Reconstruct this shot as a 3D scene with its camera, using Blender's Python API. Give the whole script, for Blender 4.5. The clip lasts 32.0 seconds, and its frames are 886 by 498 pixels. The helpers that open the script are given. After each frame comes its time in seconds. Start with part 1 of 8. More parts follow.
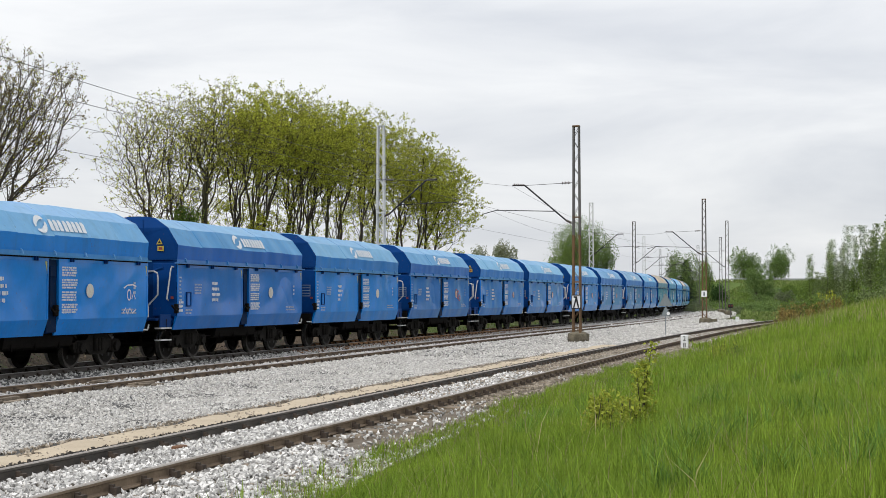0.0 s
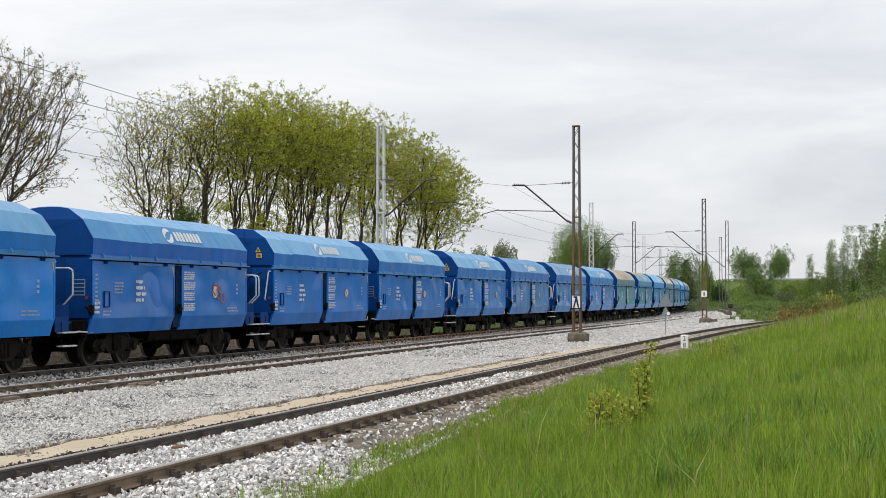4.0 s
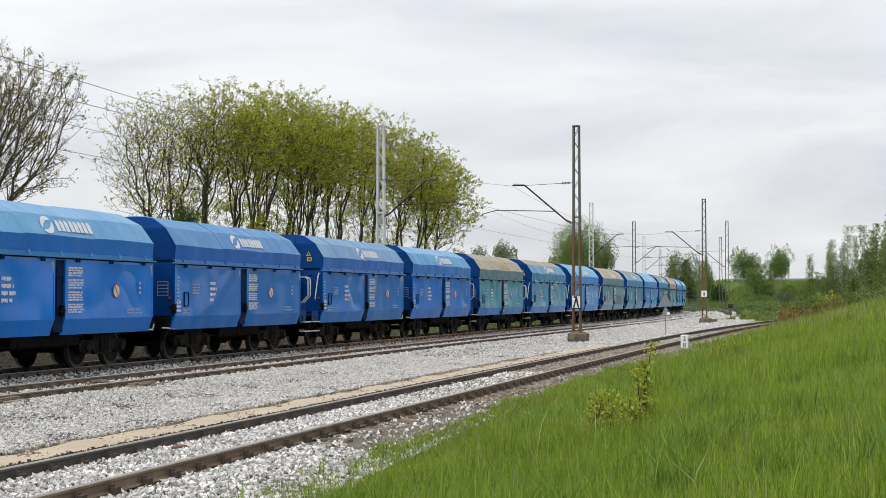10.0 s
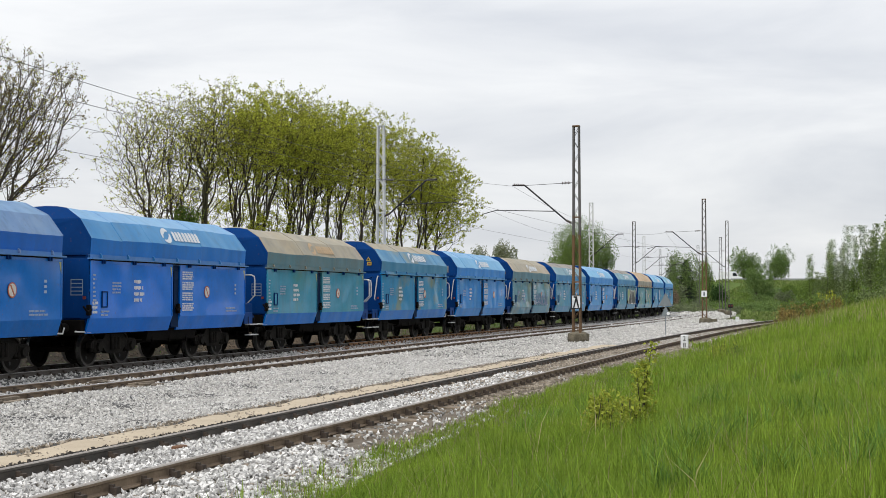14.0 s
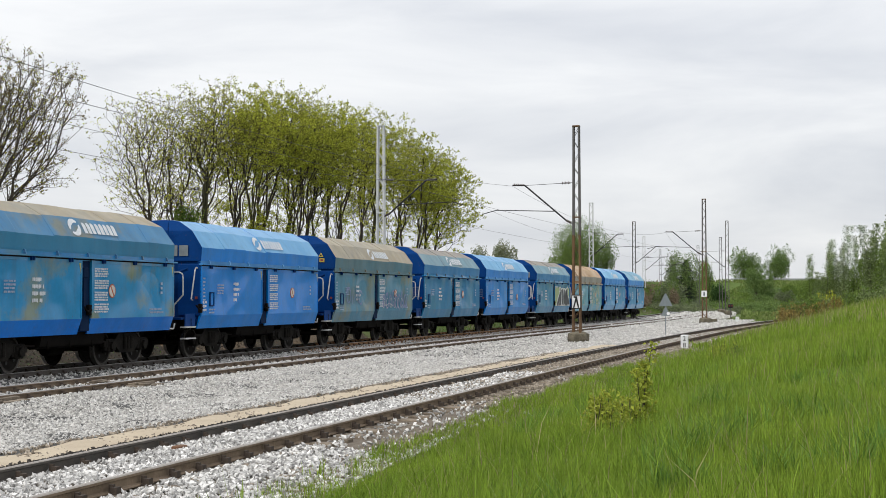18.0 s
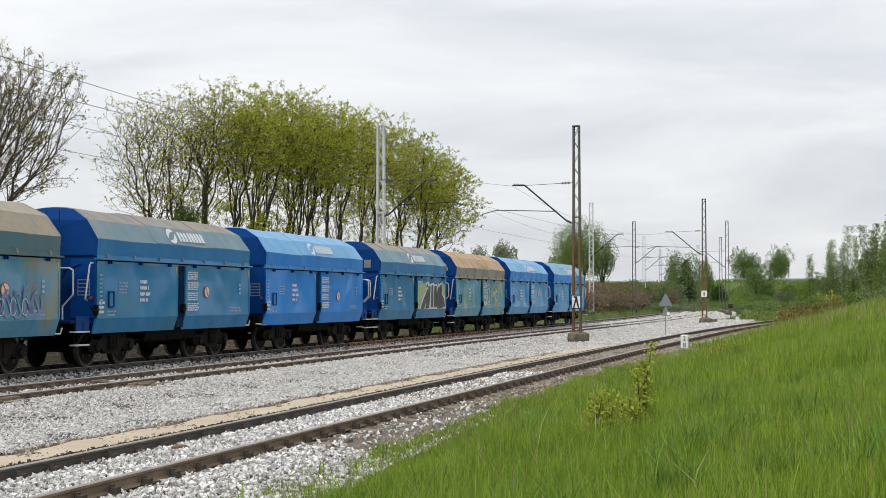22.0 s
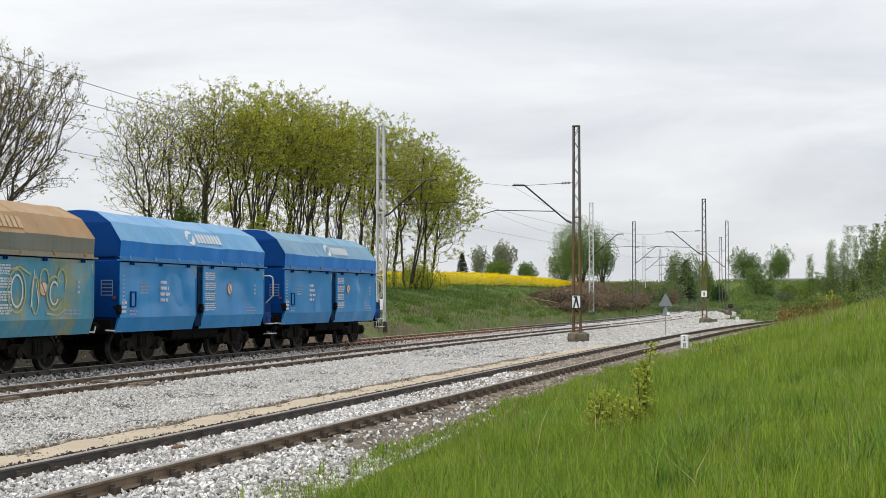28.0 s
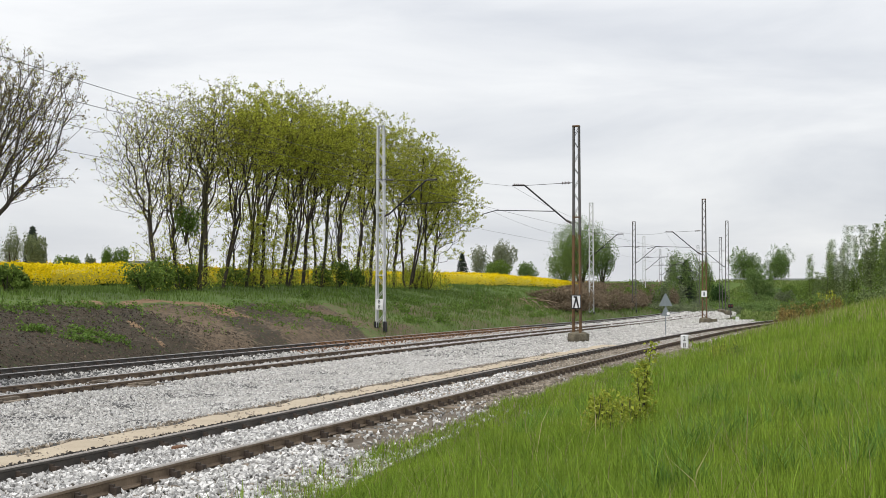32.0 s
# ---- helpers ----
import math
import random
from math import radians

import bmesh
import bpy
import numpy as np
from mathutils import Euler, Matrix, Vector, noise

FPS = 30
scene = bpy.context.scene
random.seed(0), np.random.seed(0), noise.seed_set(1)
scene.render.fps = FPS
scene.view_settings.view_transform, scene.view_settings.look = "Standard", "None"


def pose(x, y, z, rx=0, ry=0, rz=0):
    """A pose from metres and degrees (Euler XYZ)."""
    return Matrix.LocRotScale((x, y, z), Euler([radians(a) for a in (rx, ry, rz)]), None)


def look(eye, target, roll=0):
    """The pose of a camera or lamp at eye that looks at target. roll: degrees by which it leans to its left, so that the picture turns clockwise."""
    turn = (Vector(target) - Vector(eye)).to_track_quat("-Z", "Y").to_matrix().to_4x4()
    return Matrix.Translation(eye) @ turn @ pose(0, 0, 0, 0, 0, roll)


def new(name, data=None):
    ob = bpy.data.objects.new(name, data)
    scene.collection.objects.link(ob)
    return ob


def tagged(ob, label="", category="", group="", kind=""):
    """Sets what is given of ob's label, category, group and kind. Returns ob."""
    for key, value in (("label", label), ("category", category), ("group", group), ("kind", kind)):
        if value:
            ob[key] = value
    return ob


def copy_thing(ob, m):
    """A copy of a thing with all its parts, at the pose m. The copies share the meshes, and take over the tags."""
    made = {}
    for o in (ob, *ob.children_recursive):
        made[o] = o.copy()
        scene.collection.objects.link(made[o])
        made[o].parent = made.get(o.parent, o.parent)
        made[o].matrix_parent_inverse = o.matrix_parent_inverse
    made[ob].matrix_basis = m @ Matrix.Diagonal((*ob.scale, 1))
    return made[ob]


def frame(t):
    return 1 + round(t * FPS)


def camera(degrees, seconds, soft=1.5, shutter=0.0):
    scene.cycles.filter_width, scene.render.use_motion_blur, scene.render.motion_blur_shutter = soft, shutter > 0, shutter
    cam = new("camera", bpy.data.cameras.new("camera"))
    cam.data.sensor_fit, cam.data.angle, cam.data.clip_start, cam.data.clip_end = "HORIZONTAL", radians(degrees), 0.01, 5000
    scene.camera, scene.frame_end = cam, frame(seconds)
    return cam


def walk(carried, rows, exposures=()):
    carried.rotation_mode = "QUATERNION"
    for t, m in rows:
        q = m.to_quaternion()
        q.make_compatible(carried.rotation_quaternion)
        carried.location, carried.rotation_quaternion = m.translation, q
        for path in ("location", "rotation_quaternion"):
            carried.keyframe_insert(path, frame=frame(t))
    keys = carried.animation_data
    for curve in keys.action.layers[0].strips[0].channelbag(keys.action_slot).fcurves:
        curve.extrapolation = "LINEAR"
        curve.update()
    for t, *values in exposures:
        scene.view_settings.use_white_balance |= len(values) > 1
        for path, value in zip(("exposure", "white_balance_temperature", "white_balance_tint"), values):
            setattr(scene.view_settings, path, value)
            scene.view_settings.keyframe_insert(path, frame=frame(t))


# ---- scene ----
# ---- camera and its (still) stand ----
EYE = 1.83
cam = camera(35.13, 32.0, soft=0.65)
STAND = look((0, 0, EYE), (0, 100, EYE + 100 * math.tan(radians(2.01))))
walk(cam, [(0, STAND), (32, STAND)], exposures=[(0, 0.1), (32, 0.1)])

# ---- light: bright overcast sky ----
SUN_AZ, SUN_EL = 215.0, 48.0          # degrees clockwise from +Y, above the horizon
world = bpy.data.worlds.new("overcast_sky")
scene.world = world
world.use_nodes = True
wt = world.node_tree
wt.nodes.clear()


def wnode(kind, **values):
    n = wt.nodes.new(kind)
    for k, v in values.items():
        n.inputs[k].default_value = v
    return n


sky = wt.nodes.new("ShaderNodeTexSky")
sky.sky_type, sky.sun_disc = "NISHITA", False
sky.sun_elevation, sky.sun_rotation = radians(SUN_EL), radians(SUN_AZ)
sky_dim = wnode("ShaderNodeVectorMath")
sky_dim.operation = "SCALE"
sky_dim.inputs["Scale"].default_value = 0.10
wt.links.new(sky.outputs[0], sky_dim.inputs[0])
coord = wt.nodes.new("ShaderNodeTexCoord")
stretch = wnode("ShaderNodeMapping")
stretch.inputs["Scale"].default_value = (1.6, 1.6, 7.0)
stretch.inputs["Location"].default_value = (0.4, 0.3, 0.25)
wt.links.new(coord.outputs["Generated"], stretch.inputs[0])
cloud = wnode("ShaderNodeTexNoise", Scale=2.6, Detail=7.0, Roughness=0.52, Distortion=0.35)
wt.links.new(stretch.outputs[0], cloud.inputs["Vector"])
ramp = wt.nodes.new("ShaderNodeValToRGB")
ramp.color_ramp.elements[0].position, ramp.color_ramp.elements[0].color = 0.30, (0.675, 0.70, 0.750, 1)
ramp.color_ramp.elements[1].position, ramp.color_ramp.elements[1].color = 0.66, (0.925, 0.935, 0.948, 1)
wt.links.new(cloud.outputs[0], ramp.inputs[0])
cover = wt.nodes.new("ShaderNodeMixRGB")
cover.inputs[0].default_value = 0.93
wt.links.new(sky_dim.outputs[0], cover.inputs[1])
wt.links.new(ramp.outputs[0], cover.inputs[2])
# an overcast sky is a little dimmer towards the horizon
split = wt.nodes.new("ShaderNodeSeparateXYZ")
wt.links.new(coord.outputs["Generated"], split.inputs[0])
lift = wt.nodes.new("ShaderNodeMapRange")
lift.inputs["From Max"].default_value, lift.inputs["To Min"].default_value, lift.inputs["To Max"].default_value = 0.22, 0.88, 1.03
wt.links.new(split.outputs["Z"], lift.inputs["Value"])
dim = wt.nodes.new("ShaderNodeVectorMath")
dim.operation = "SCALE"
wt.links.new(cover.outputs[0], dim.inputs[0])
wt.links.new(lift.outputs[0], dim.inputs["Scale"])
background = wnode("ShaderNodeBackground", Strength=1.0)
wt.links.new(dim.outputs[0], background.inputs[0])
out = wt.nodes.new("ShaderNodeOutputWorld")
wt.links.new(background.outputs[0], out.inputs[0])

sun = new("sun", bpy.data.lights.new("sun", "SUN"))
sun.data.energy, sun.data.angle, sun.data.color = 1.9, radians(40), (1.0, 0.96, 0.90)
az, el = radians(SUN_AZ), radians(SUN_EL)
toward = Vector((math.sin(az) * math.cos(el), math.cos(az) * math.cos(el), math.sin(el)))
sun.matrix_world = look(toward * 200, (0, 0, 0))

# ---- materials ----
MATS = {}


def material(name, base, rough=0.8, metal=0.0, second=None, scale=4.0, fine=60.0, amount=0.5, bump=0.15, bump_scale=None,
             coords="Object", island=0.0, objrand=0.0, spec=0.4, detail=6.0, trans=0.0, third=None, third_scale=0.7, third_at=0.62, shift=False):
    """A procedural surface: two tones mixed by large and fine noise, with optional third tone in patches, relief, and per-piece variation."""
    m = bpy.data.materials.new(name)
    MATS[name] = m
    m.use_nodes = True
    t = m.node_tree
    b = t.nodes["Principled BSDF"]
    b.inputs["Roughness"].default_value = rough
    b.inputs["Metallic"].default_value = metal
    b.inputs["Specular IOR Level"].default_value = 0.12 if trans else spec
    second = second or [c * 0.7 for c in base]
    tc = t.nodes.new("ShaderNodeTexCoord")
    geo = t.nodes.new("ShaderNodeNewGeometry")
    src = geo.outputs["Position"] if coords == "World" else tc.outputs["Object"]
    if shift:                                  # every piece shows another part of the pattern
        info = t.nodes.new("ShaderNodeObjectInfo")
        move = t.nodes.new("ShaderNodeVectorMath")
        move.operation = "MULTIPLY_ADD"
        move.inputs[1].default_value = (37.0, 53.0, 11.0)
        t.links.new(info.outputs["Random"], move.inputs[0])
        t.links.new(src, move.inputs[2])
        src = move.outputs[0]

    def noise_tex(sc, det=detail):
        n = t.nodes.new("ShaderNodeTexNoise")
        n.inputs["Scale"].default_value, n.inputs["Detail"].default_value, n.inputs["Roughness"].default_value = sc, det, 0.6
        t.links.new(src, n.inputs["Vector"])
        return n

    def math_node(op, a, c):
        n = t.nodes.new("ShaderNodeMath")
        n.operation = op
        for i, v in enumerate((a, c)):
            if isinstance(v, (int, float)):
                n.inputs[i].default_value = v
            else:
                t.links.new(v, n.inputs[i])
        return n.outputs[0]

    big, small = noise_tex(scale), noise_tex(fine, 4.0)
    total = math_node("ADD", math_node("MULTIPLY", big.outputs[0], 0.65), math_node("MULTIPLY", small.outputs[0], 0.35))
    r = t.nodes.new("ShaderNodeMapRange")
    r.inputs["From Min"].default_value, r.inputs["From Max"].default_value = 0.36, 0.64
    r.inputs["To Max"].default_value = amount * 2 if amount < 0.5 else 1.0
    t.links.new(total, r.inputs["Value"])
    fac = r.outputs[0]
    mix = t.nodes.new("ShaderNodeMixRGB")
    mix.inputs[1].default_value, mix.inputs[2].default_value = (*base, 1), (*second, 1)
    t.links.new(fac, mix.inputs[0])
    colour = mix.outputs[0]
    if third:
        n3 = noise_tex(third_scale, 8.0)
        r3 = t.nodes.new("ShaderNodeMapRange")
        r3.inputs["From Min"].default_value, r3.inputs["From Max"].default_value = third_at - 0.06, third_at + 0.06
        t.links.new(n3.outputs[0], r3.inputs["Value"])
        m3 = t.nodes.new("ShaderNodeMixRGB")
        t.links.new(r3.outputs[0], m3.inputs[0])
        t.links.new(colour, m3.inputs[1])
        m3.inputs[2].default_value = (*third, 1)
        colour = m3.outputs[0]
    for strength, source in ((island, geo.outputs["Random Per Island"]), (objrand, None)):
        if strength:
            if source is None:
                source = t.nodes.new("ShaderNodeObjectInfo").outputs["Random"]
            hsv = t.nodes.new("ShaderNodeHueSaturation")
            rr = t.nodes.new("ShaderNodeMapRange")
            rr.inputs["To Min"].default_value, rr.inputs["To Max"].default_value = 1 - strength, 1 + strength
            t.links.new(source, rr.inputs["Value"])
            t.links.new(rr.outputs[0], hsv.inputs["Value"])
            t.links.new(colour, hsv.inputs["Color"])
            colour = hsv.outputs[0]
    t.links.new(colour, b.inputs["Base Color"])
    if bump:
        bn = t.nodes.new("ShaderNodeBump")
        bn.inputs["Strength"].default_value, bn.inputs["Distance"].default_value = bump, 0.02
        t.links.new(noise_tex(bump_scale or fine, 5.0).outputs[0], bn.inputs["Height"])
        t.links.new(bn.outputs[0], b.inputs["Normal"])
    rough_map = t.nodes.new("ShaderNodeMapRange")
    rough_map.inputs["To Min"].default_value, rough_map.inputs["To Max"].default_value = max(rough - 0.12, 0.03), min(rough + 0.12, 1)
    t.links.new(small.outputs[0], rough_map.inputs["Value"])
    t.links.new(rough_map.outputs[0], b.inputs["Roughness"])
    if trans:
        tr = t.nodes.new("ShaderNodeBsdfTranslucent")
        t.links.new(colour, tr.inputs[0])
        sh = t.nodes.new("ShaderNodeMixShader")
        sh.inputs[0].default_value = trans
        t.links.new(b.outputs[0], sh.inputs[1])
        t.links.new(tr.outputs[0], sh.inputs[2])
        t.links.new(sh.outputs[0], t.nodes["Material Output"].inputs[0])
    return m


def paint(name, base, dirt=(0.05, 0.09, 0.15), rust=(0.10, 0.06, 0.05), dust=0.12, fade=None, rough=0.18, stain_sheen=None, spec=0.32, sky_sheen=0.52):
    """Weathered sheet-metal paint: faded tone in broad patches, dust running down in streaks, small rust specks, slightly buckled."""
    # third tone: stains, and on the sides broad cloud reflections put into the colour
    m = material(name, base, rough=rough, second=fade or [min(1, c * 1.3) for c in base], scale=0.55, fine=9.0, amount=0.7, bump=0.0, spec=spec, objrand=0.06, shift=True,
                 third=stain_sheen, third_scale=0.55, third_at=0.58)
    t = m.node_tree
    b = t.nodes["Principled BSDF"]
    link = b.inputs["Base Color"].links[0]
    colour = link.from_socket
    tc = t.nodes.new("ShaderNodeTexCoord")
    info = t.nodes.new("ShaderNodeObjectInfo")
    move = t.nodes.new("ShaderNodeVectorMath")
    move.operation = "MULTIPLY_ADD"
    move.inputs[1].default_value = (41.0, 17.0, 29.0)
    t.links.new(info.outputs["Random"], move.inputs[0])
    t.links.new(tc.outputs["Object"], move.inputs[2])

    def streaks(scale_vec, detail=5.0):
        mp = t.nodes.new("ShaderNodeMapping")
        mp.inputs["Scale"].default_value = scale_vec
        t.links.new(move.outputs[0], mp.inputs[0])
        n = t.nodes.new("ShaderNodeTexNoise")
        n.inputs["Scale"].default_value, n.inputs["Detail"].default_value = 1.0, detail
        t.links.new(mp.outputs[0], n.inputs["Vector"])
        return n.outputs[0]

    grey = [c * 1.3 + 0.004 for c in base]
    for scale_vec, lo, hi, tone, strength in (((1.1, 1.1, 0.45), 0.48, 0.68, grey, 0.2), ((3.5, 3.5, 0.35), 0.50, 0.75, dirt, dust), ((7, 7, 0.5), 0.56, 0.74, dirt, dust * 0.8), ((14, 14, 9), 0.665, 0.72, rust, 0.4)):
        r = t.nodes.new("ShaderNodeMapRange")
        r.inputs["From Min"].default_value, r.inputs["From Max"].default_value, r.inputs["To Max"].default_value = lo, hi, strength
        t.links.new(streaks(scale_vec), r.inputs["Value"])
        mix = t.nodes.new("ShaderNodeMixRGB")
        t.links.new(r.outputs[0], mix.inputs[0])
        t.links.new(colour, mix.inputs[1])
        mix.inputs[2].default_value = (*tone, 1)
        colour = mix.outputs[0]
    t.links.new(colour, b.inputs["Base Color"])
    bn = t.nodes.new("ShaderNodeBump")
    bn.inputs["Strength"].default_value, bn.inputs["Distance"].default_value = 0.7, 0.16
    t.links.new(streaks((0.8, 0.8, 0.55), 1.2), bn.inputs["Height"])
    t.links.new(bn.outputs[0], b.inputs["Normal"])
    # a tinted sheen lobe stands in for grazing sky reflection along the train's flank
    b.inputs["Sheen Weight"].default_value, b.inputs["Sheen Roughness"].default_value = sky_sheen, 0.35
    b.inputs["Sheen Tint"].default_value = (0.95, 0.86, 0.74, 1) if base[0] > base[2] * 0.75 else (0.42, 0.80, 1.0, 1)
    return m


# wagon paints
SIDE = {
    "blue": paint("side_blue", (0.0006, 0.152, 0.595)),
    "royal": paint("side_royal_blue", (0.0006, 0.132, 0.59)),
    "deep": paint("side_deep_blue", (0.003, 0.133, 0.505)),
    "light": paint("side_light_blue", (0.002, 0.190, 0.635)),
    "worn": paint("side_worn_blue", (0.022, 0.225, 0.545)),
    "teal": paint("side_teal", (0.080, 0.235, 0.36), dust=0.3, stain_sheen=(0.25, 0.26, 0.185)),
    "turquoise": paint("side_pale_turquoise", (0.070, 0.265, 0.38), dust=0.2, stain_sheen=(0.29, 0.32, 0.19)),
    "aqua": paint("side_turquoise", (0.030, 0.24, 0.385), dust=0.25, stain_sheen=(0.06, 0.24, 0.27)),
    "stained": paint("side_stained_blue", (0.012, 0.215, 0.46), dust=0.3, stain_sheen=(0.20, 0.245, 0.175)),
    "grey": paint("side_grey_blue", (0.015, 0.172, 0.385), dust=0.2, stain_sheen=(0.03, 0.19, 0.33)),
}
ROOF = {
    # the blue roofs are paled in base and fade to carry white sky sheen
    "blue": paint("roof_blue", (0.022, 0.19, 0.475), fade=(0.06, 0.255, 0.53), dust=0.25, rough=0.5),
    "deep": paint("roof_deep_blue", (0.035, 0.165, 0.45), dust=0.25, rough=0.5, fade=(0.09, 0.22, 0.49)),
    "light": paint("roof_light_blue", (0.090, 0.295, 0.575), fade=(0.165, 0.385, 0.63), dust=0.2, rough=0.5),
    "grey": paint("roof_dusty_grey", (0.13, 0.21, 0.26), fade=(0.24, 0.26, 0.255), dust=0.3, rough=0.7),
    "pale": paint("roof_pale_blue", (0.125, 0.265, 0.42), fade=(0.22, 0.33, 0.43), dust=0.3, rough=0.6),
    "slate": paint("roof_slate_blue", (0.115, 0.215, 0.43), fade=(0.20, 0.28, 0.44), dust=0.3, rough=0.6),
    "tan": paint("roof_dusty_tan", (0.34, 0.285, 0.195), fade=(0.25, 0.25, 0.215), dust=0.3, rough=0.8),
    "patchy": paint("roof_patchy", (0.035, 0.19, 0.42), fade=(0.10, 0.21, 0.32), dust=0.3, rough=0.6, stain_sheen=(0.20, 0.20, 0.16)),
    "orange": paint("roof_dusty_ochre", (0.42, 0.245, 0.105), fade=(0.36, 0.24, 0.13), dust=0.2, rough=0.8),
}
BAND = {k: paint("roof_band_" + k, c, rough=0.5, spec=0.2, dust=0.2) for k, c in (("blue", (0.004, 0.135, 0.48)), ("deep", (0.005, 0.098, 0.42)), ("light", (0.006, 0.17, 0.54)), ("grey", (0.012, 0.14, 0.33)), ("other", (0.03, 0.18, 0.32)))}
# top facet of the blue roofs, painted paler for its grazing sheen
RIDGE_SHEEN = paint("roof_ridge_sheen_blue", (0.15, 0.32, 0.60), fade=(0.24, 0.40, 0.63), dust=0.25, rough=0.55)
RIDGE_DUST = paint("roof_ridge_dust", (0.24, 0.21, 0.18), fade=(0.14, 0.15, 0.17), dust=0.4, rough=0.85)
ROOF_LOW_BLUE = paint("roof_lower_band_blue", (0.08, 0.185, 0.225), fade=(0.145, 0.175, 0.16), dust=0.3, rough=0.7)
ROOF_LOW = paint("roof_lower_band", (0.17, 0.20, 0.18), fade=(0.23, 0.215, 0.16), dust=0.3, rough=0.7)
# wagon ends: the body blue taken darker, with shade put into the colour
END_BLUE = paint("end_wall_shade_blue", (0.0005, 0.030, 0.135), dust=0.0, sky_sheen=0.0, rough=0.7, spec=0.08)
# recess between the doors, its shade put into the near-black navy
GAP_SHADE = paint("door_gap_shade_navy", (0.0006, 0.014, 0.050), dust=0.0, sky_sheen=0.0, rough=0.7, spec=0.1)
END_MID = paint("end_panel_shade_blue", (0.0008, 0.038, 0.175), dust=0.05, sky_sheen=0.0, rough=0.5, spec=0.1)
# grimy iron, its tones sunk near black to hold the shade under wagons
FRAME_DARK = material("underframe_grime_shade", (0.005, 0.0045, 0.004), 0.9, second=(0.012, 0.010, 0.009), scale=3, fine=25, bump=0.4, spec=0.08)
BOGIE = material("bogie_grimy_iron_shade", (0.005, 0.0045, 0.004), 0.75, second=(0.022, 0.019, 0.016), scale=5, fine=30, bump=0.4, spec=0.12)
WHEEL = material("wheel_brown_iron_shade", (0.008, 0.007, 0.006), 0.7, second=(0.018, 0.014, 0.012), scale=6, bump=0.2, spec=0.12)
RIM = material("wheel_rim_dusty_steel", (0.042, 0.037, 0.033), 0.6, metal=0.3, second=(0.085, 0.076, 0.068), scale=6, bump=0.1)
TREAD = material("wheel_tread_steel", (0.35, 0.34, 0.33), 0.3, metal=0.9, scale=8, bump=0.05)
WHITE_MARK = material("white_marking_paint", (0.78, 0.80, 0.82), 0.6, second=(0.58, 0.63, 0.70), scale=8, fine=40, bump=0.0)
MARK_TAN = material("dusty_tan_marking_paint", (0.60, 0.43, 0.27), 0.7, second=(0.48, 0.34, 0.20), scale=8, fine=40, bump=0.0)
PALE_MARK = material("faded_marking_paint", (0.42, 0.52, 0.66), 0.6, second=(0.24, 0.36, 0.55), scale=6, fine=40, bump=0.0)
TABLE_GREY = material("faded_grey_marking_paint", (0.25, 0.31, 0.38), 0.6, second=(0.16, 0.21, 0.29), scale=6, fine=40, bump=0.0)
HANDRAIL = material("white_handrail_paint", (0.72, 0.73, 0.73), 0.5, second=(0.5, 0.5, 0.48), scale=7, bump=0.05)
FLAG = material("pale_yellow_flag_paint", (0.50, 0.50, 0.16), 0.6, second=(0.35, 0.4, 0.2), scale=9, bump=0.0)
YELLOW = material("yellow_warning_paint", (0.46, 0.37, 0.05), 0.5, second=(0.45, 0.33, 0.05), scale=9, bump=0.0)
RED = material("red_plate", (0.26, 0.05, 0.04), 0.5, bump=0.0)
CREAM = material("cream_disc_paint", (0.74, 0.72, 0.68), 0.6, second=(0.6, 0.57, 0.5), scale=9, bump=0.0)
ORANGE_LINE = material("orange_ring_paint", (0.55, 0.13, 0.05), 0.6, bump=0.0)
BLACK = material("black_paint", (0.012, 0.012, 0.013), 0.5, bump=0.0)
GRAFF_YELLOW = material("graffiti_yellow", (0.56, 0.54, 0.20), 0.6, second=(0.30, 0.38, 0.26), scale=3, bump=0.0)
GRAFF_WHITE = material("graffiti_white", (0.78, 0.80, 0.78), 0.6, second=(0.58, 0.62, 0.60), scale=4, bump=0.0)
GRAFF_BLACK = material("graffiti_black", (0.055, 0.058, 0.058), 0.6, second=(0.12, 0.125, 0.13), scale=5, bump=0.0)
GRAFF_GREEN = material("graffiti_green", (0.42, 0.52, 0.22), 0.6, second=(0.36, 0.46, 0.28), scale=3, bump=0.0)
GRAFF_PURPLE = material("graffiti_purple", (0.25, 0.24, 0.47), 0.6, second=(0.13, 0.28, 0.42), scale=3, bump=0.0)

# track and ground
RAIL_SIDE = material("rail_rust", (0.14, 0.100, 0.068), 0.85, second=(0.26, 0.195, 0.135), scale=2, fine=30, coords="World", bump=0.3)
RAIL_RED = material("rail_red_rust", (0.30, 0.155, 0.070), 0.9, second=(0.40, 0.235, 0.125), scale=2, fine=30, coords="World", bump=0.3)
RAIL_DARK = material("rail_dark_grease", (0.055, 0.05, 0.046), 0.6, second=(0.11, 0.095, 0.08), scale=2, fine=30, coords="World", bump=0.2)
RAIL_TOP = material("rail_running_surface", (0.46, 0.45, 0.44), 0.42, metal=0.35, second=(0.33, 0.30, 0.28), scale=1.5, fine=20, coords="World", bump=0.02)
RAIL_DULL = material("rail_dull_surface", (0.40, 0.37, 0.34), 0.5, metal=0.2, second=(0.28, 0.24, 0.205), scale=1.5, fine=20, coords="World", bump=0.05)
SLEEPER = material("sleeper_weathered_wood", (0.095, 0.075, 0.055), 0.9, second=(0.26, 0.215, 0.165), scale=5, fine=30, bump=0.6, objrand=0.25)
SLEEPER_RUST = material("sleeper_rusty_brown", (0.13, 0.065, 0.035), 0.9, second=(0.20, 0.11, 0.065), scale=5, fine=30, bump=0.5, objrand=0.2)
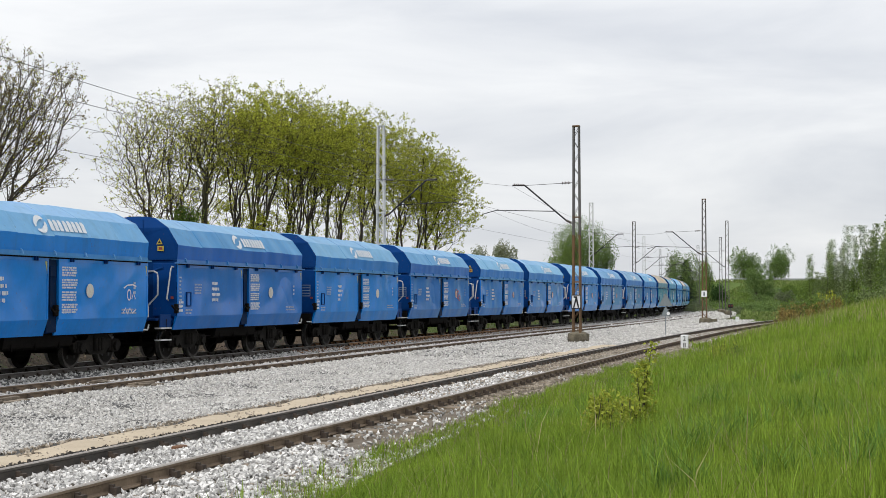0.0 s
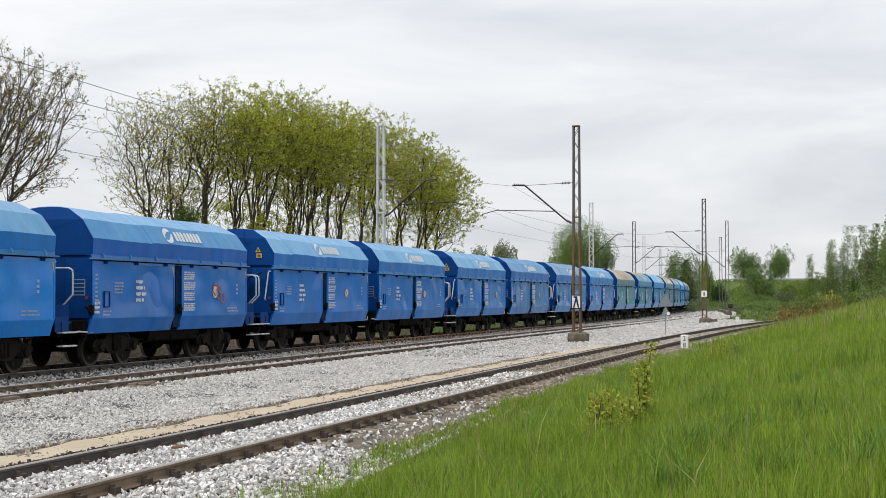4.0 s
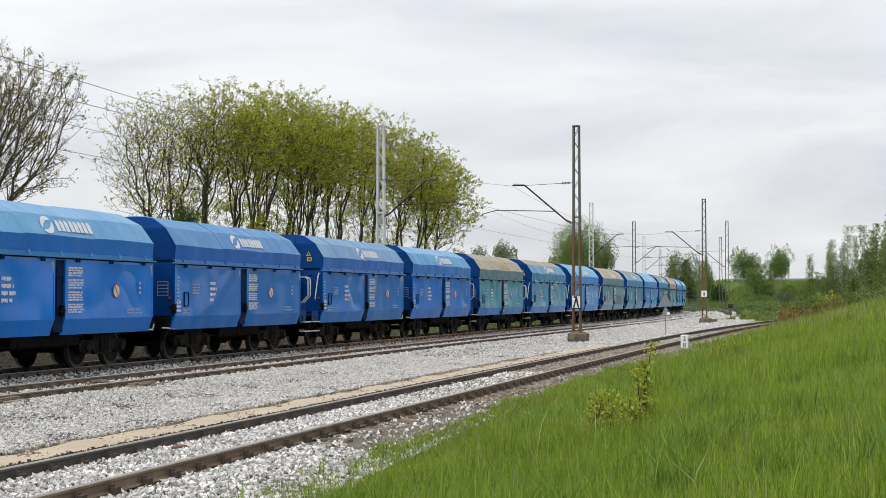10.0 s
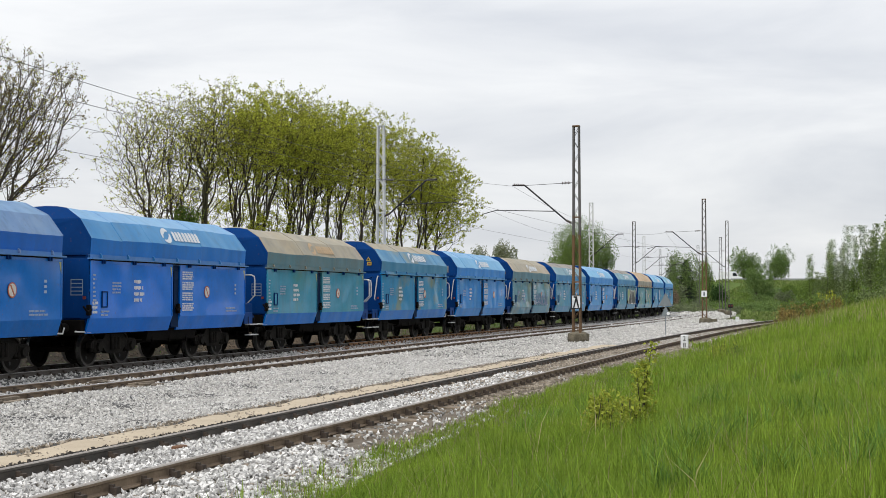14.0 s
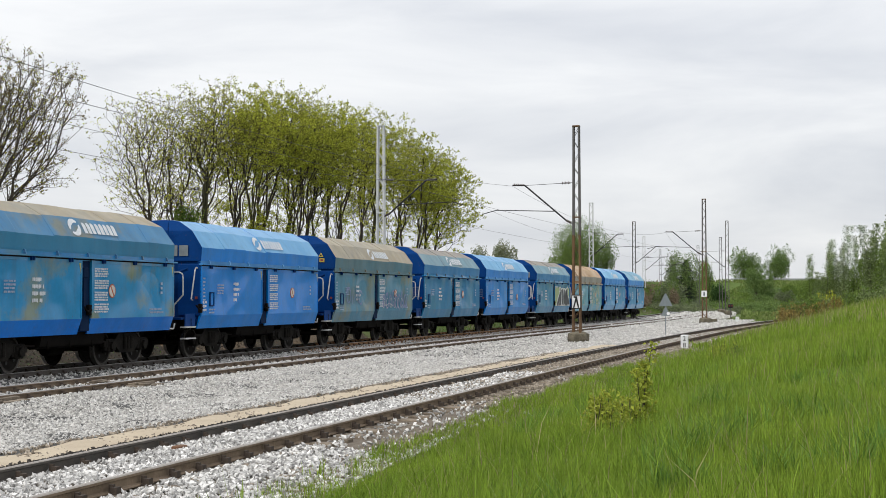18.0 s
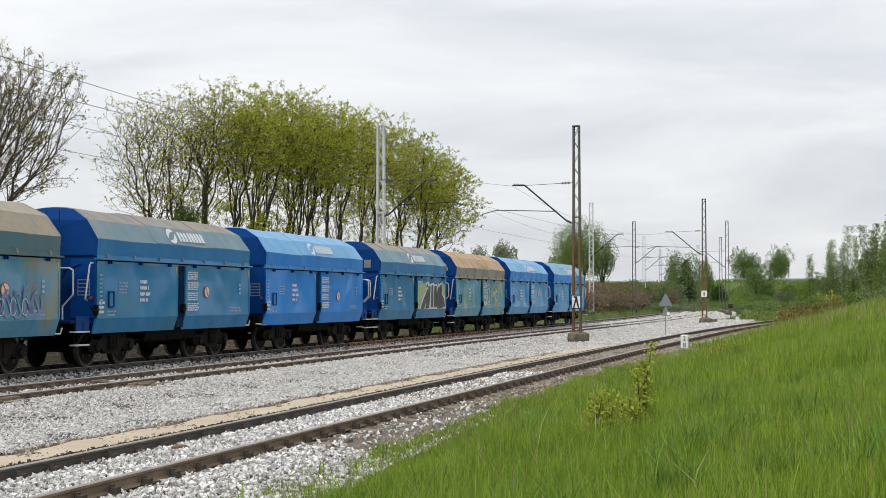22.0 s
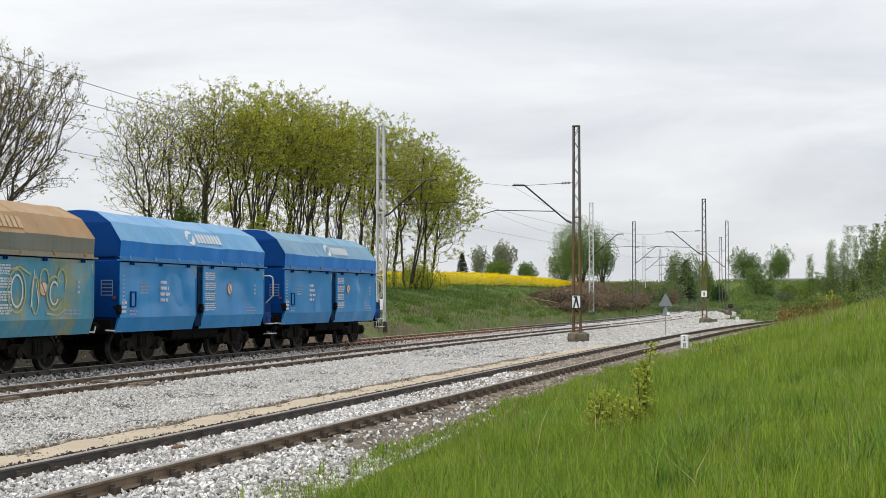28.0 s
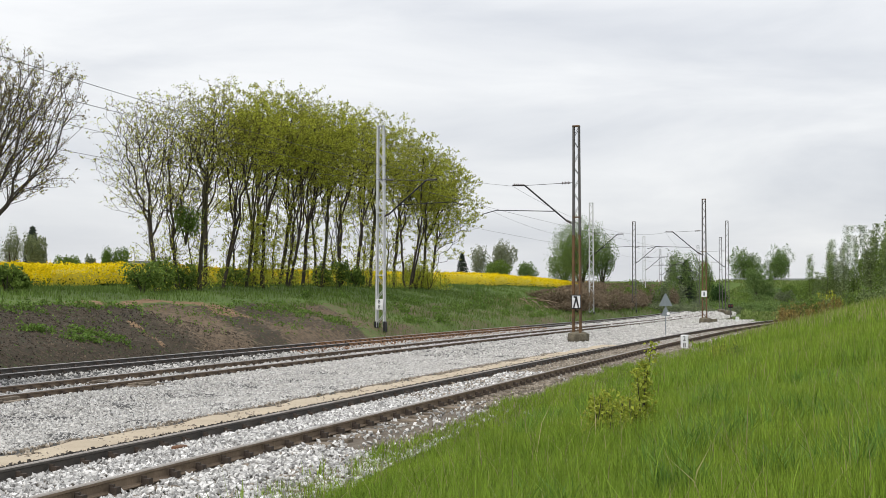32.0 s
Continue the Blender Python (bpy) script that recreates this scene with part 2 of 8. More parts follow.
STONE = material("ballast_stone", (0.605, 0.595, 0.575), 0.85, second=(0.44, 0.425, 0.40), scale=3, fine=45, island=0.34, bump=0.35, coords="World")
STONE_NEAR = material("ballast_stone_mixed", (0.74, 0.73, 0.715), 0.85, second=(0.34, 0.335, 0.325), scale=5, fine=45, island=0.55, bump=0.35, coords="World")
STONE_RUST = material("ballast_stone_rusty", (0.28, 0.155, 0.085), 0.9, second=(0.16, 0.092, 0.055), scale=3, fine=45, island=0.4, bump=0.35, coords="World")
CINDER = material("dark_cinder_grit", (0.030, 0.027, 0.024), 0.95, second=(0.085, 0.074, 0.062), scale=3, fine=45, island=0.45, bump=0.35, coords="World")
STONE_GREASY_SHADE = material("ballast_stone_greasy_shade", (0.085, 0.078, 0.068), 0.9, second=(0.04, 0.037, 0.033), scale=3, fine=45, island=0.4, bump=0.35, coords="World")
STONE_OLD = material("ballast_stone_dusty", (0.36, 0.32, 0.265), 0.9, second=(0.20, 0.165, 0.125), scale=3, fine=45, island=0.4, bump=0.35, coords="World")
# bed toned dark so that gaps between the loose stones read as shaded
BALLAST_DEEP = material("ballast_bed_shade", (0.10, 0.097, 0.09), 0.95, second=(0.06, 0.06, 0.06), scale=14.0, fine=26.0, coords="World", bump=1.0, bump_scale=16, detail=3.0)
BED_DUSTY = material("siding_bed_dusty_gravel", (0.22, 0.185, 0.145), 0.95, second=(0.09, 0.073, 0.056), scale=9.0, fine=30.0, coords="World", bump=1.0, bump_scale=18, detail=4.0)
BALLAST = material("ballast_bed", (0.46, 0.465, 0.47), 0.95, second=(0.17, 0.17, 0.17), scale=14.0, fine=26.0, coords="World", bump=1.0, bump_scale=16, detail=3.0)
SAND = material("pale_sand", (0.57, 0.485, 0.36), 0.95, second=(0.44, 0.365, 0.27), scale=1.2, fine=30, coords="World", bump=0.5, bump_scale=20)
CONCRETE = material("old_concrete", (0.20, 0.175, 0.125), 0.9, second=(0.060, 0.054, 0.038), scale=2.2, fine=24, bump=0.6)
MAST_RUST = material("mast_rusty_steel", (0.085, 0.056, 0.036), 0.8, second=(0.21, 0.115, 0.048), scale=1.2, fine=14, bump=0.2)
MAST_GREY = material("mast_dark_grey_paint", (0.075, 0.075, 0.075), 0.6, second=(0.13, 0.12, 0.115), scale=1.5, fine=14, bump=0.1)
MAST_WHITE = material("mast_pale_galvanised", (0.62, 0.63, 0.64), 0.5, second=(0.48, 0.49, 0.50), scale=1.5, fine=14, bump=0.1)
WIRE = material("overhead_wire", (0.045, 0.045, 0.047), 0.5, metal=0.4, bump=0.0)
INSULATOR = material("insulator_brown", (0.05, 0.03, 0.025), 0.3, bump=0.0)
SIGN_WHITE = material("sign_white", (0.80, 0.81, 0.82), 0.5, second=(0.66, 0.67, 0.68), scale=5, bump=0.0)
SIGN_GREY = material("sign_back_grey", (0.24, 0.275, 0.29), 0.5, metal=0.3, second=(0.17, 0.20, 0.215), scale=5, bump=0.0)
BARK = material("bark_brown_grey", (0.075, 0.062, 0.046), 0.95, second=(0.034, 0.028, 0.022), scale=3, fine=22, bump=0.8, coords="World")
BARK_MOSSY = material("bark_mossy", (0.085, 0.08, 0.038), 0.95, second=(0.036, 0.031, 0.02), scale=2, fine=22, bump=0.8, coords="World")
LEAF_OLIVE = material("young_olive_leaves", (0.50, 0.53, 0.072), 0.6, second=(0.38, 0.41, 0.055), scale=0.5, fine=3, island=0.5, bump=0.0, coords="World", trans=0.5)
LEAF_BROWN = material("bud_brown_leaves", (0.22, 0.175, 0.07), 0.7, second=(0.14, 0.115, 0.05), scale=0.6, fine=3, island=0.35, bump=0.0, coords="World", trans=0.3)
LEAF_DARK = material("dark_green_leaves", (0.055, 0.11, 0.028), 0.6, second=(0.032, 0.07, 0.020), scale=0.5, fine=3, island=0.4, bump=0.0, coords="World", trans=0.25)
LEAF_MID = material("mid_green_leaves", (0.185, 0.265, 0.055), 0.6, second=(0.115, 0.185, 0.04), scale=0.5, fine=3, island=0.4, bump=0.0, coords="World", trans=0.3)
LEAF_GREY = material("grey_green_leaves", (0.20, 0.235, 0.125), 0.6, second=(0.135, 0.17, 0.09), scale=0.5, fine=3, island=0.4, bump=0.0, coords="World", trans=0.3)
LEAF_YELLOW = material("yellow_green_leaves", (0.38, 0.41, 0.06), 0.6, second=(0.26, 0.31, 0.045), scale=4, fine=10, island=0.3, bump=0.0, coords="World", trans=0.3)
LEAF_POPLAR = material("poplar_leaves", (0.25, 0.31, 0.13), 0.5, second=(0.13, 0.18, 0.065), scale=0.6, fine=3, island=0.45, bump=0.0, coords="World", trans=0.35)
LEAF_PALE = material("pale_young_leaves", (0.30, 0.32, 0.21), 0.6, second=(0.20, 0.225, 0.14), scale=0.3, fine=2, island=0.3, bump=0.0, coords="World", trans=0.3)
LEAF_FAR = material("far_green_leaves", (0.19, 0.275, 0.085), 0.6, second=(0.12, 0.19, 0.06), scale=0.3, fine=2, island=0.35, bump=0.0, coords="World", trans=0.3)
NEEDLES = material("spruce_needles", (0.022, 0.042, 0.026), 0.7, second=(0.012, 0.026, 0.016), scale=1, fine=5, island=0.3, bump=0.0, coords="World")
RAPE = material("rapeseed_blossom", (0.86, 0.68, 0.008), 0.7, second=(0.74, 0.56, 0.010), scale=0.4, fine=4, island=0.2, bump=0.0, coords="World", trans=0.25)
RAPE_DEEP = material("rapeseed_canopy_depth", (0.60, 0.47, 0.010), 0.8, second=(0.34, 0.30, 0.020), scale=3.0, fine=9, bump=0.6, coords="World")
RAPE_GREEN = material("rapeseed_stems", (0.09, 0.13, 0.03), 0.8, second=(0.05, 0.08, 0.02), scale=1, fine=8, island=0.3, bump=0.0, coords="World", trans=0.2)
GRASS = material("grass_blades", (0.275, 0.375, 0.048), 0.55, second=(0.15, 0.245, 0.030), scale=0.5, fine=3.0, island=0.5, bump=0.0, coords="World", trans=0.4)
GRASS_DRY = material("dry_grass_blades", (0.42, 0.36, 0.20), 0.7, second=(0.30, 0.27, 0.13), scale=1, fine=4, island=0.3, bump=0.0, coords="World", trans=0.3)
CUT_WOOD = material("cut_branch_wood", (0.42, 0.33, 0.23), 0.9, second=(0.24, 0.18, 0.12), scale=3, fine=20, bump=0.4)
BRUSH = material("dead_brown_brush", (0.29, 0.225, 0.155), 0.9, second=(0.15, 0.118, 0.080), scale=0.3, fine=3, island=0.35, bump=0.0, coords="World", trans=0.15)
RUSSET = material("russet_shoots", (0.31, 0.19, 0.065), 0.7, second=(0.20, 0.21, 0.065), scale=0.8, fine=4, island=0.4, bump=0.0, coords="World", trans=0.3)
ASPHALT = material("road_asphalt", (0.055, 0.055, 0.056), 0.9, scale=0.3, fine=20, coords="World", bump=0.3)
STEEL = material("guard_rail_steel", (0.32, 0.33, 0.34), 0.5, metal=0.5, bump=0.05)
VAN_WHITE = material("van_white_paint", (0.80, 0.81, 0.82), 0.3, second=(0.74, 0.75, 0.76), scale=1, bump=0.0)
CAR_PALE = material("car_pale_paint", (0.62, 0.62, 0.58), 0.3, bump=0.0)
GLASS = material("dark_vehicle_glass", (0.02, 0.025, 0.03), 0.08, spec=0.6, bump=0.0)
RUBBER = material("tyre_rubber", (0.02, 0.02, 0.02), 0.8, bump=0.1)
HOUSE_WALL = material("pale_plaster_wall", (0.55, 0.53, 0.50), 0.9, scale=0.5, bump=0.1)
HOUSE_ROOF = material("grey_roof_sheet", (0.13, 0.13, 0.135), 0.7, scale=0.5, bump=0.1)


def ground_material():
    """Grass sward with bare dark soil and ochre earth where the mesh attributes say so."""
    m = material("grassland", (0.115, 0.175, 0.034), 0.95, second=(0.075, 0.125, 0.026), scale=0.18, fine=5.0, coords="World", bump=0.8, bump_scale=7,
                 third=(0.10, 0.125, 0.038), third_scale=0.5, third_at=0.60)
    t = m.node_tree
    b = t.nodes["Principled BSDF"]
    colour = b.inputs["Base Color"].links[0].from_socket
    geo = t.nodes.new("ShaderNodeNewGeometry")
    for key, dark, pale, sc in (("soil", (0.010, 0.008, 0.006), (0.090, 0.066, 0.040), 6.5), ("clay", (0.070, 0.049, 0.030), (0.205, 0.148, 0.094), 4.5), ("earth", (0.13, 0.075, 0.040), (0.33, 0.215, 0.12), 1.8)):
        a = t.nodes.new("ShaderNodeAttribute")
        a.attribute_name = key
        n = t.nodes.new("ShaderNodeTexNoise")
        n.inputs["Scale"].default_value, n.inputs["Detail"].default_value = sc, 9.0
        t.links.new(geo.outputs["Position"], n.inputs["Vector"])
        n.inputs["Roughness"].default_value = 0.68
        c = t.nodes.new("ShaderNodeMixRGB")
        c.inputs[1].default_value, c.inputs[2].default_value = (*dark, 1), (*pale, 1)
        r0 = t.nodes.new("ShaderNodeMapRange")
        r0.inputs["From Min"].default_value, r0.inputs["From Max"].default_value = 0.35, 0.68
        t.links.new(n.outputs[0], r0.inputs["Value"])
        t.links.new(r0.outputs[0], c.inputs[0])
        edge = t.nodes.new("ShaderNodeMath")
        edge.operation = "ADD"
        t.links.new(a.outputs["Fac"], edge.inputs[0])
        t.links.new(n.outputs[0], edge.inputs[1])
        r = t.nodes.new("ShaderNodeMapRange")
        r.inputs["From Min"].default_value, r.inputs["From Max"].default_value = 0.92, 1.06
        t.links.new(edge.outputs[0], r.inputs["Value"])
        mix = t.nodes.new("ShaderNodeMixRGB")
        t.links.new(r.outputs[0], mix.inputs[0])
        t.links.new(colour, mix.inputs[1])
        t.links.new(c.outputs[0], mix.inputs[2])
        colour = mix.outputs[0]
    t.links.new(colour, b.inputs["Base Color"])
    return m


GROUND = ground_material()


# ---- mesh helpers ----
def finish(bm, name, mats, smooth=False):
    me = bpy.data.meshes.new(name)
    bm.to_mesh(me)
    bm.free()
    for m in (mats if isinstance(mats, (list, tuple)) else [mats]):
        me.materials.append(m)
    if smooth:
        me.polygons.foreach_set("use_smooth", [True] * len(me.polygons))
    return me


def part(name, bm, mats, parent=None, label="", smooth=False):
    """Links a bmesh (or a ready mesh) as one mesh object, under a thing or a part."""
    me = bm if isinstance(bm, bpy.types.Mesh) else finish(bm, name, mats, smooth)
    ob = new(name, me)
    if parent is not None:
        ob.parent = parent
    return tagged(ob, label)


def thing(name, label, category, group="", kind="", at=None):
    ob = new(name)
    ob.empty_display_size = 0.3
    if at is not None:
        ob.matrix_basis = at
    return tagged(ob, label, category, group, kind)


def add_box(bm, x0, x1, y0, y1, z0, z1, mat=0, bevel=0.0):
    vs = [bm.verts.new((x, y, z)) for z in (z0, z1) for x, y in ((x0, y0), (x1, y0), (x1, y1), (x0, y1))]
    fs = [bm.faces.new([vs[i] for i in q]) for q in ((3, 2, 1, 0), (4, 5, 6, 7), (0, 1, 5, 4), (1, 2, 6, 5), (2, 3, 7, 6), (3, 0, 4, 7))]
    for f in fs:
        f.material_index = mat
    if bevel:
        bmesh.ops.bevel(bm, geom=list({e for f in fs for e in f.edges}), offset=bevel, segments=1, affect="EDGES")
    return vs


def box(*a, **k):
    bm = bmesh.new()
    add_box(bm, *a, **k)
    return bm


def add_prism(bm, profile, x0, x1, mat=0, axis="x"):
    """A closed outline (pairs in the y-z plane) drawn out from x0 to x1."""
    put = (lambda a, p, q: (a, p, q)) if axis == "x" else (lambda a, p, q: (p, a, q))
    a = [bm.verts.new(put(x0, p, q)) for p, q in profile]
    b = [bm.verts.new(put(x1, p, q)) for p, q in profile]
    n = len(profile)
    fs = [bm.faces.new((a[i], a[(i + 1) % n], b[(i + 1) % n], b[i])) for i in range(n)]
    fs += [bm.faces.new(a[::-1]), bm.faces.new(b)]
    for f in fs:
        f.material_index = mat
    bmesh.ops.recalc_face_normals(bm, faces=fs)
    return fs


def add_tube(bm, pts, radius, sides=6, taper=None, mat=0, cap=True):
    """A round bar through the points."""
    pts = [Vector(p) for p in pts]
    rings = []
    for i, p in enumerate(pts):
        d = (pts[min(i + 1, len(pts) - 1)] - pts[max(i - 1, 0)]).normalized()
        up = Vector((0, 0, 1)) if abs(d.z) < 0.9 else Vector((1, 0, 0))
        a = d.cross(up).normalized()
        b = d.cross(a)
        r = radius if taper is None else radius + (taper - radius) * i / max(len(pts) - 1, 1)
        rings.append([bm.verts.new(p + (a * math.cos(t) + b * math.sin(t)) * r) for t in (2 * math.pi * k / sides for k in range(sides))])
    for u, v in zip(rings, rings[1:]):
        for k in range(sides):
            bm.faces.new((u[k], u[(k + 1) % sides], v[(k + 1) % sides], v[k])).material_index = mat
    if cap and sides > 2:
        bm.faces.new(rings[0]).material_index = mat
        bm.faces.new(rings[-1][::-1]).material_index = mat


def tube(pts, radius, **k):
    bm = bmesh.new()
    add_tube(bm, pts, radius, **k)
    return bm


def add_disc(bm, centre, axis, radius, depth, sides=20, mat=0):
    c, n = Vector(centre), Vector(axis).normalized()
    add_tube(bm, [c - n * depth / 2, c + n * depth / 2], radius, sides=sides, mat=mat)


def raw_mesh(name, verts, faces, mats, face_mat=None, smooth=False):
    """A mesh straight from number arrays; all faces have the same corner count."""
    verts, faces = np.asarray(verts, np.float32), np.asarray(faces, np.int32)
    me = bpy.data.meshes.new(name)
    n, k = faces.shape
    me.vertices.add(len(verts))
    me.vertices.foreach_set("co", verts.ravel())
    me.loops.add(n * k)
    me.loops.foreach_set("vertex_index", faces.ravel())
    me.polygons.add(n)
    me.polygons.foreach_set("loop_start", np.arange(0, n * k, k, dtype=np.int32))
    me.polygons.foreach_set("loop_total", np.full(n, k, dtype=np.int32))
    for m in (mats if isinstance(mats, (list, tuple)) else [mats]):
        me.materials.append(m)
    if face_mat is not None:
        me.polygons.foreach_set("material_index", np.asarray(face_mat, np.int32))
    me.polygons.foreach_set("use_smooth", np.full(n, bool(smooth)))
    me.update(calc_edges=True)
    me.validate()
    return me


# ---- the plan: centre lines of the tracks ----
STEP = 0.5
REACH = np.arange(-60, 420, STEP)


def centre_line(x0, y0, heading, s1, bend, ease, bend0):
    """A line that starts out nearly straight and eases into a bend (degrees a metre, left positive)."""
    k = np.interp(REACH, [s1, s1 + ease], [bend0, bend])
    h = np.cumsum(k) * STEP
    i0 = int(60 / STEP)
    h = np.radians(heading - (h - h[i0]))
    x, y = np.cumsum(np.sin(h)) * STEP, np.cumsum(np.cos(h)) * STEP
    return x0 + x - x[i0], y0 + y - y[i0], h


MAIN = centre_line(-13.9, 25.0, 15.45, 75, 0.065, 12, -0.0246)
SIDING = centre_line(-4.85, 12.0, 15.92, 38, -0.074, 40, -0.0167)
SECOND = 4.2                      # the second track runs beside the first


def along(line, s, off=0.0):
    """Place and heading on a line, off metres to its right (seen up the line)."""
    s = np.asarray(s, float)
    x, y, h = (np.interp(s, REACH, v) for v in line)
    return x + off * np.cos(h), y - off * np.sin(h), h


def beside(line, X, Y):
    """Distance along the line and to its right of points of the plan."""
    X, Y = np.asarray(X, float).ravel(), np.asarray(Y, float).ravel()
    lx, ly, lh = (v[::4] for v in line)
    ls = REACH[::4]
    s, d = np.empty(len(X)), np.empty(len(X))
    for a in range(0, len(X), 4000):
        q = slice(a, a + 4000)
        i = np.argmin((X[q, None] - lx) ** 2 + (Y[q, None] - ly) ** 2, axis=1)
        dx, dy = X[q] - lx[i], Y[q] - ly[i]
        s[q] = ls[i] + dx * np.sin(lh[i]) + dy * np.cos(lh[i])
        d[q] = dx * np.cos(lh[i]) - dy * np.sin(lh[i])
    return s, d


def bumps(x, y, size, seed=0.0):
    """Cheap smooth unevenness, about -1 to 1."""
    x, y = np.asarray(x) / size + seed, np.asarray(y) / size - seed
    return (np.sin(x * 1.7 + 1.3 * np.sin(y * 1.1)) + np.sin(y * 2.3 + 1.7 * np.sin(x * 0.9 + 2)) + 0.6 * np.sin(x * 4.1 + y * 3.7)) / 2.6


def ground_height(X, Y):
    X, Y = np.asarray(X, float), np.asarray(Y, float)
    shape = X.shape
    X, Y = X.ravel(), Y.ravel()
    s, d = beside(MAIN, X, Y)
    s2, d2 = beside(SIDING, X, Y)
    z = np.interp(d, [-80, -40, -22, -15, -10.6, -9.0, -8.2, -3.4, -2.6, -2.1, 0], [3.2, 3.1, 2.72, 2.58, 1.85, 1.55, 1.38, 0.30, -0.22, -0.5, -0.62])
    right = np.interp(d2, [-1.6, 1.5, 2.6, 4.5, 7.5, 11, 16, 24, 60], [-0.62, -0.55, -0.38, -0.05, 0.30, 0.72, 1.20, 1.42, 1.5])
    z = np.where(d2 > -1.6, right, np.where(d > 0, -0.62, z))
    z = z - 0.42 * np.clip((57 - s) / 9, 0, 1) * np.clip((-11.5 - d) / 4, 0, 1) * (d2 < 0)
    z = z + 0.8 * np.clip((s - 92) / 42, 0, 1) * np.clip((-10 - d) / 9, 0, 1) * (d2 < 0)
    # the cutting opens towards the road: a long rise far behind
    rise = np.clip((Y - 190) / 140, 0, 1)
    far = 5.7 * rise * rise * (3 - 2 * rise)
    lane = np.clip((np.abs(d - 2) - 7) / 10, 0, 1)
    hump = np.clip((Y - 112) / 50, 0, 1) * np.clip((d2 - 9) / 18, 0, 1)
    z = z + np.where(d2 > 0, hump * 1.5, 0)
    z = z + 0.85 * np.clip((Y - 45) / 45, 0, 1) * np.clip((d2 - 3.2) / 5.0, 0, 1) * np.clip((140 - Y) / 20, 0, 1)
    z = np.where(rise > 0, np.maximum(z, far * np.where(Y > 310, 1, lane) - 0.7 * (1 - rise)), z)
    rough = np.clip((np.abs(d - 6) - 8.6) / 3, 0, 1)
    z = z + rough * (0.10 * bumps(X, Y, 3.1) + 0.05 * bumps(X, Y, 0.9, 4.0))
    bank = np.clip((d + 9.6) / 0.8, 0, 1) * np.clip((-2.8 - d) / 0.8, 0, 1) * np.clip((62 - s) / 8, 0, 1)
    z = z + bank * (0.07 * bumps(s + 0.95 * d, d * 0.3, 0.55, 8.0) + 0.05 * bumps(s, d, 0.33, 5.0))
    z = z + 0.35 * np.clip((-d - 30) / 30, 0, 1) * bumps(X, Y, 45, 1.0) 
    return z.reshape(shape)


# ---- ground sheet, out to the horizon ----
def build_ground():
    turn = radians(15.9)
    ca, sa = math.cos(turn), math.sin(turn)
    w = np.concatenate([-np.geomspace(2500, 60, 16), np.arange(-55, -22, 3.0), np.arange(-20, -11, 0.5), np.arange(-11, -2, 0.16), np.arange(-2, 27, 0.4), np.arange(28, 60, 3.0), np.geomspace(65, 2500, 16)])
    u = np.concatenate([-np.geomspace(600, 45, 8), np.arange(-40, 8, 1.1), np.arange(8, 62, 0.3), np.arange(62, 130, 1.1), np.arange(131, 370, 3.0), np.geomspace(380, 3500, 18)])
    W, U = np.meshgrid(w, u)
    # origin on the main line
    X = -20.8 + W * ca + U * sa
    Y = 0.0 - W * sa + U * ca
    Z = ground_height(X, Y)
    n, m = X.shape
    i = np.arange(n * m).reshape(n, m)
    f = np.stack([i[:-1, :-1], i[:-1, 1:], i[1:, 1:], i[1:, :-1]], -1).reshape(-1, 4)
    me = raw_mesh("ground", np.stack([X, Y, Z], -1).reshape(-1, 3), f, GROUND, smooth=True)
    s, d = beside(MAIN, X, Y)
    b1 = bumps(X.ravel(), Y.ravel(), 4.0, 2.0) + 0.5 * bumps(X.ravel(), Y.ravel(), 1.3, 6.0)
    top = np.interp(s, [-30, 30, 56], [-10.2, -9.6, -9.2])
    end = 48 - 1.4 * (d + 3)
    soil = np.clip((d - top) / 0.8 + 0.25 * b1, 0, 1) * np.clip((-2.2 - d) / 0.4, 0, 1) * np.clip((end - s) / 1.5 + 0.4 * b1, 0, 1)
    shelf = np.exp(-((d + 9.7 + 0.3 * b1) / 0.65) ** 2) * np.clip((s - 26) / 5, 0, 1) * np.clip((46 - s) / 6, 0, 1)
    # a paler slide of clay down the slope, with redder earth along its head
    run_ = s + 0.95 * (d + 3)
    clay = np.maximum(np.clip(1.25 - np.abs(run_ - 30.5 + 0.35 * b1) / 5.2, 0, 1), np.clip((run_ - 34) / 3, 0, 0.78 + 0.2 * b1)) * np.clip((d + 9.2) / 0.5, 0, 1) * np.clip((-2.3 - d) / 0.4, 0, 1)
    slip = np.exp(-((run_ - 35.5) / 2.2) ** 2) * np.clip((d + 9.4) / 0.5, 0, 1) * np.clip((-5.6 - d + 0.5 * b1) / 0.7, 0, 1)
    slip = np.maximum(slip, 0.8 * np.exp(-((run_ - 25.2 + 0.3 * b1) / 0.5) ** 2) * np.clip((d + 6.5) / 0.6, 0, 1) * np.clip((-2.6 - d) / 0.4, 0, 1))
    bare = np.clip(1 - np.abs(d - 5.5) / 8.2, 0, 1) * 3 * np.clip((96 - s) / 4, 0, 1)
    for key, v in (("soil", np.maximum(soil * 0.62, np.clip(bare, 0, 0.62))), ("clay", clay * 0.62), ("earth", np.clip(np.maximum(shelf, slip * 0.9), 0, 1) * 0.78)):
        a = me.attributes.new(key, "FLOAT", "POINT")
        a.data.foreach_set("value", v.astype(np.float32))
    return tagged(new("ground", me), "grassy ground with a bare earth cutting beside the railway", "ground", kind="structure")


ground = build_ground()


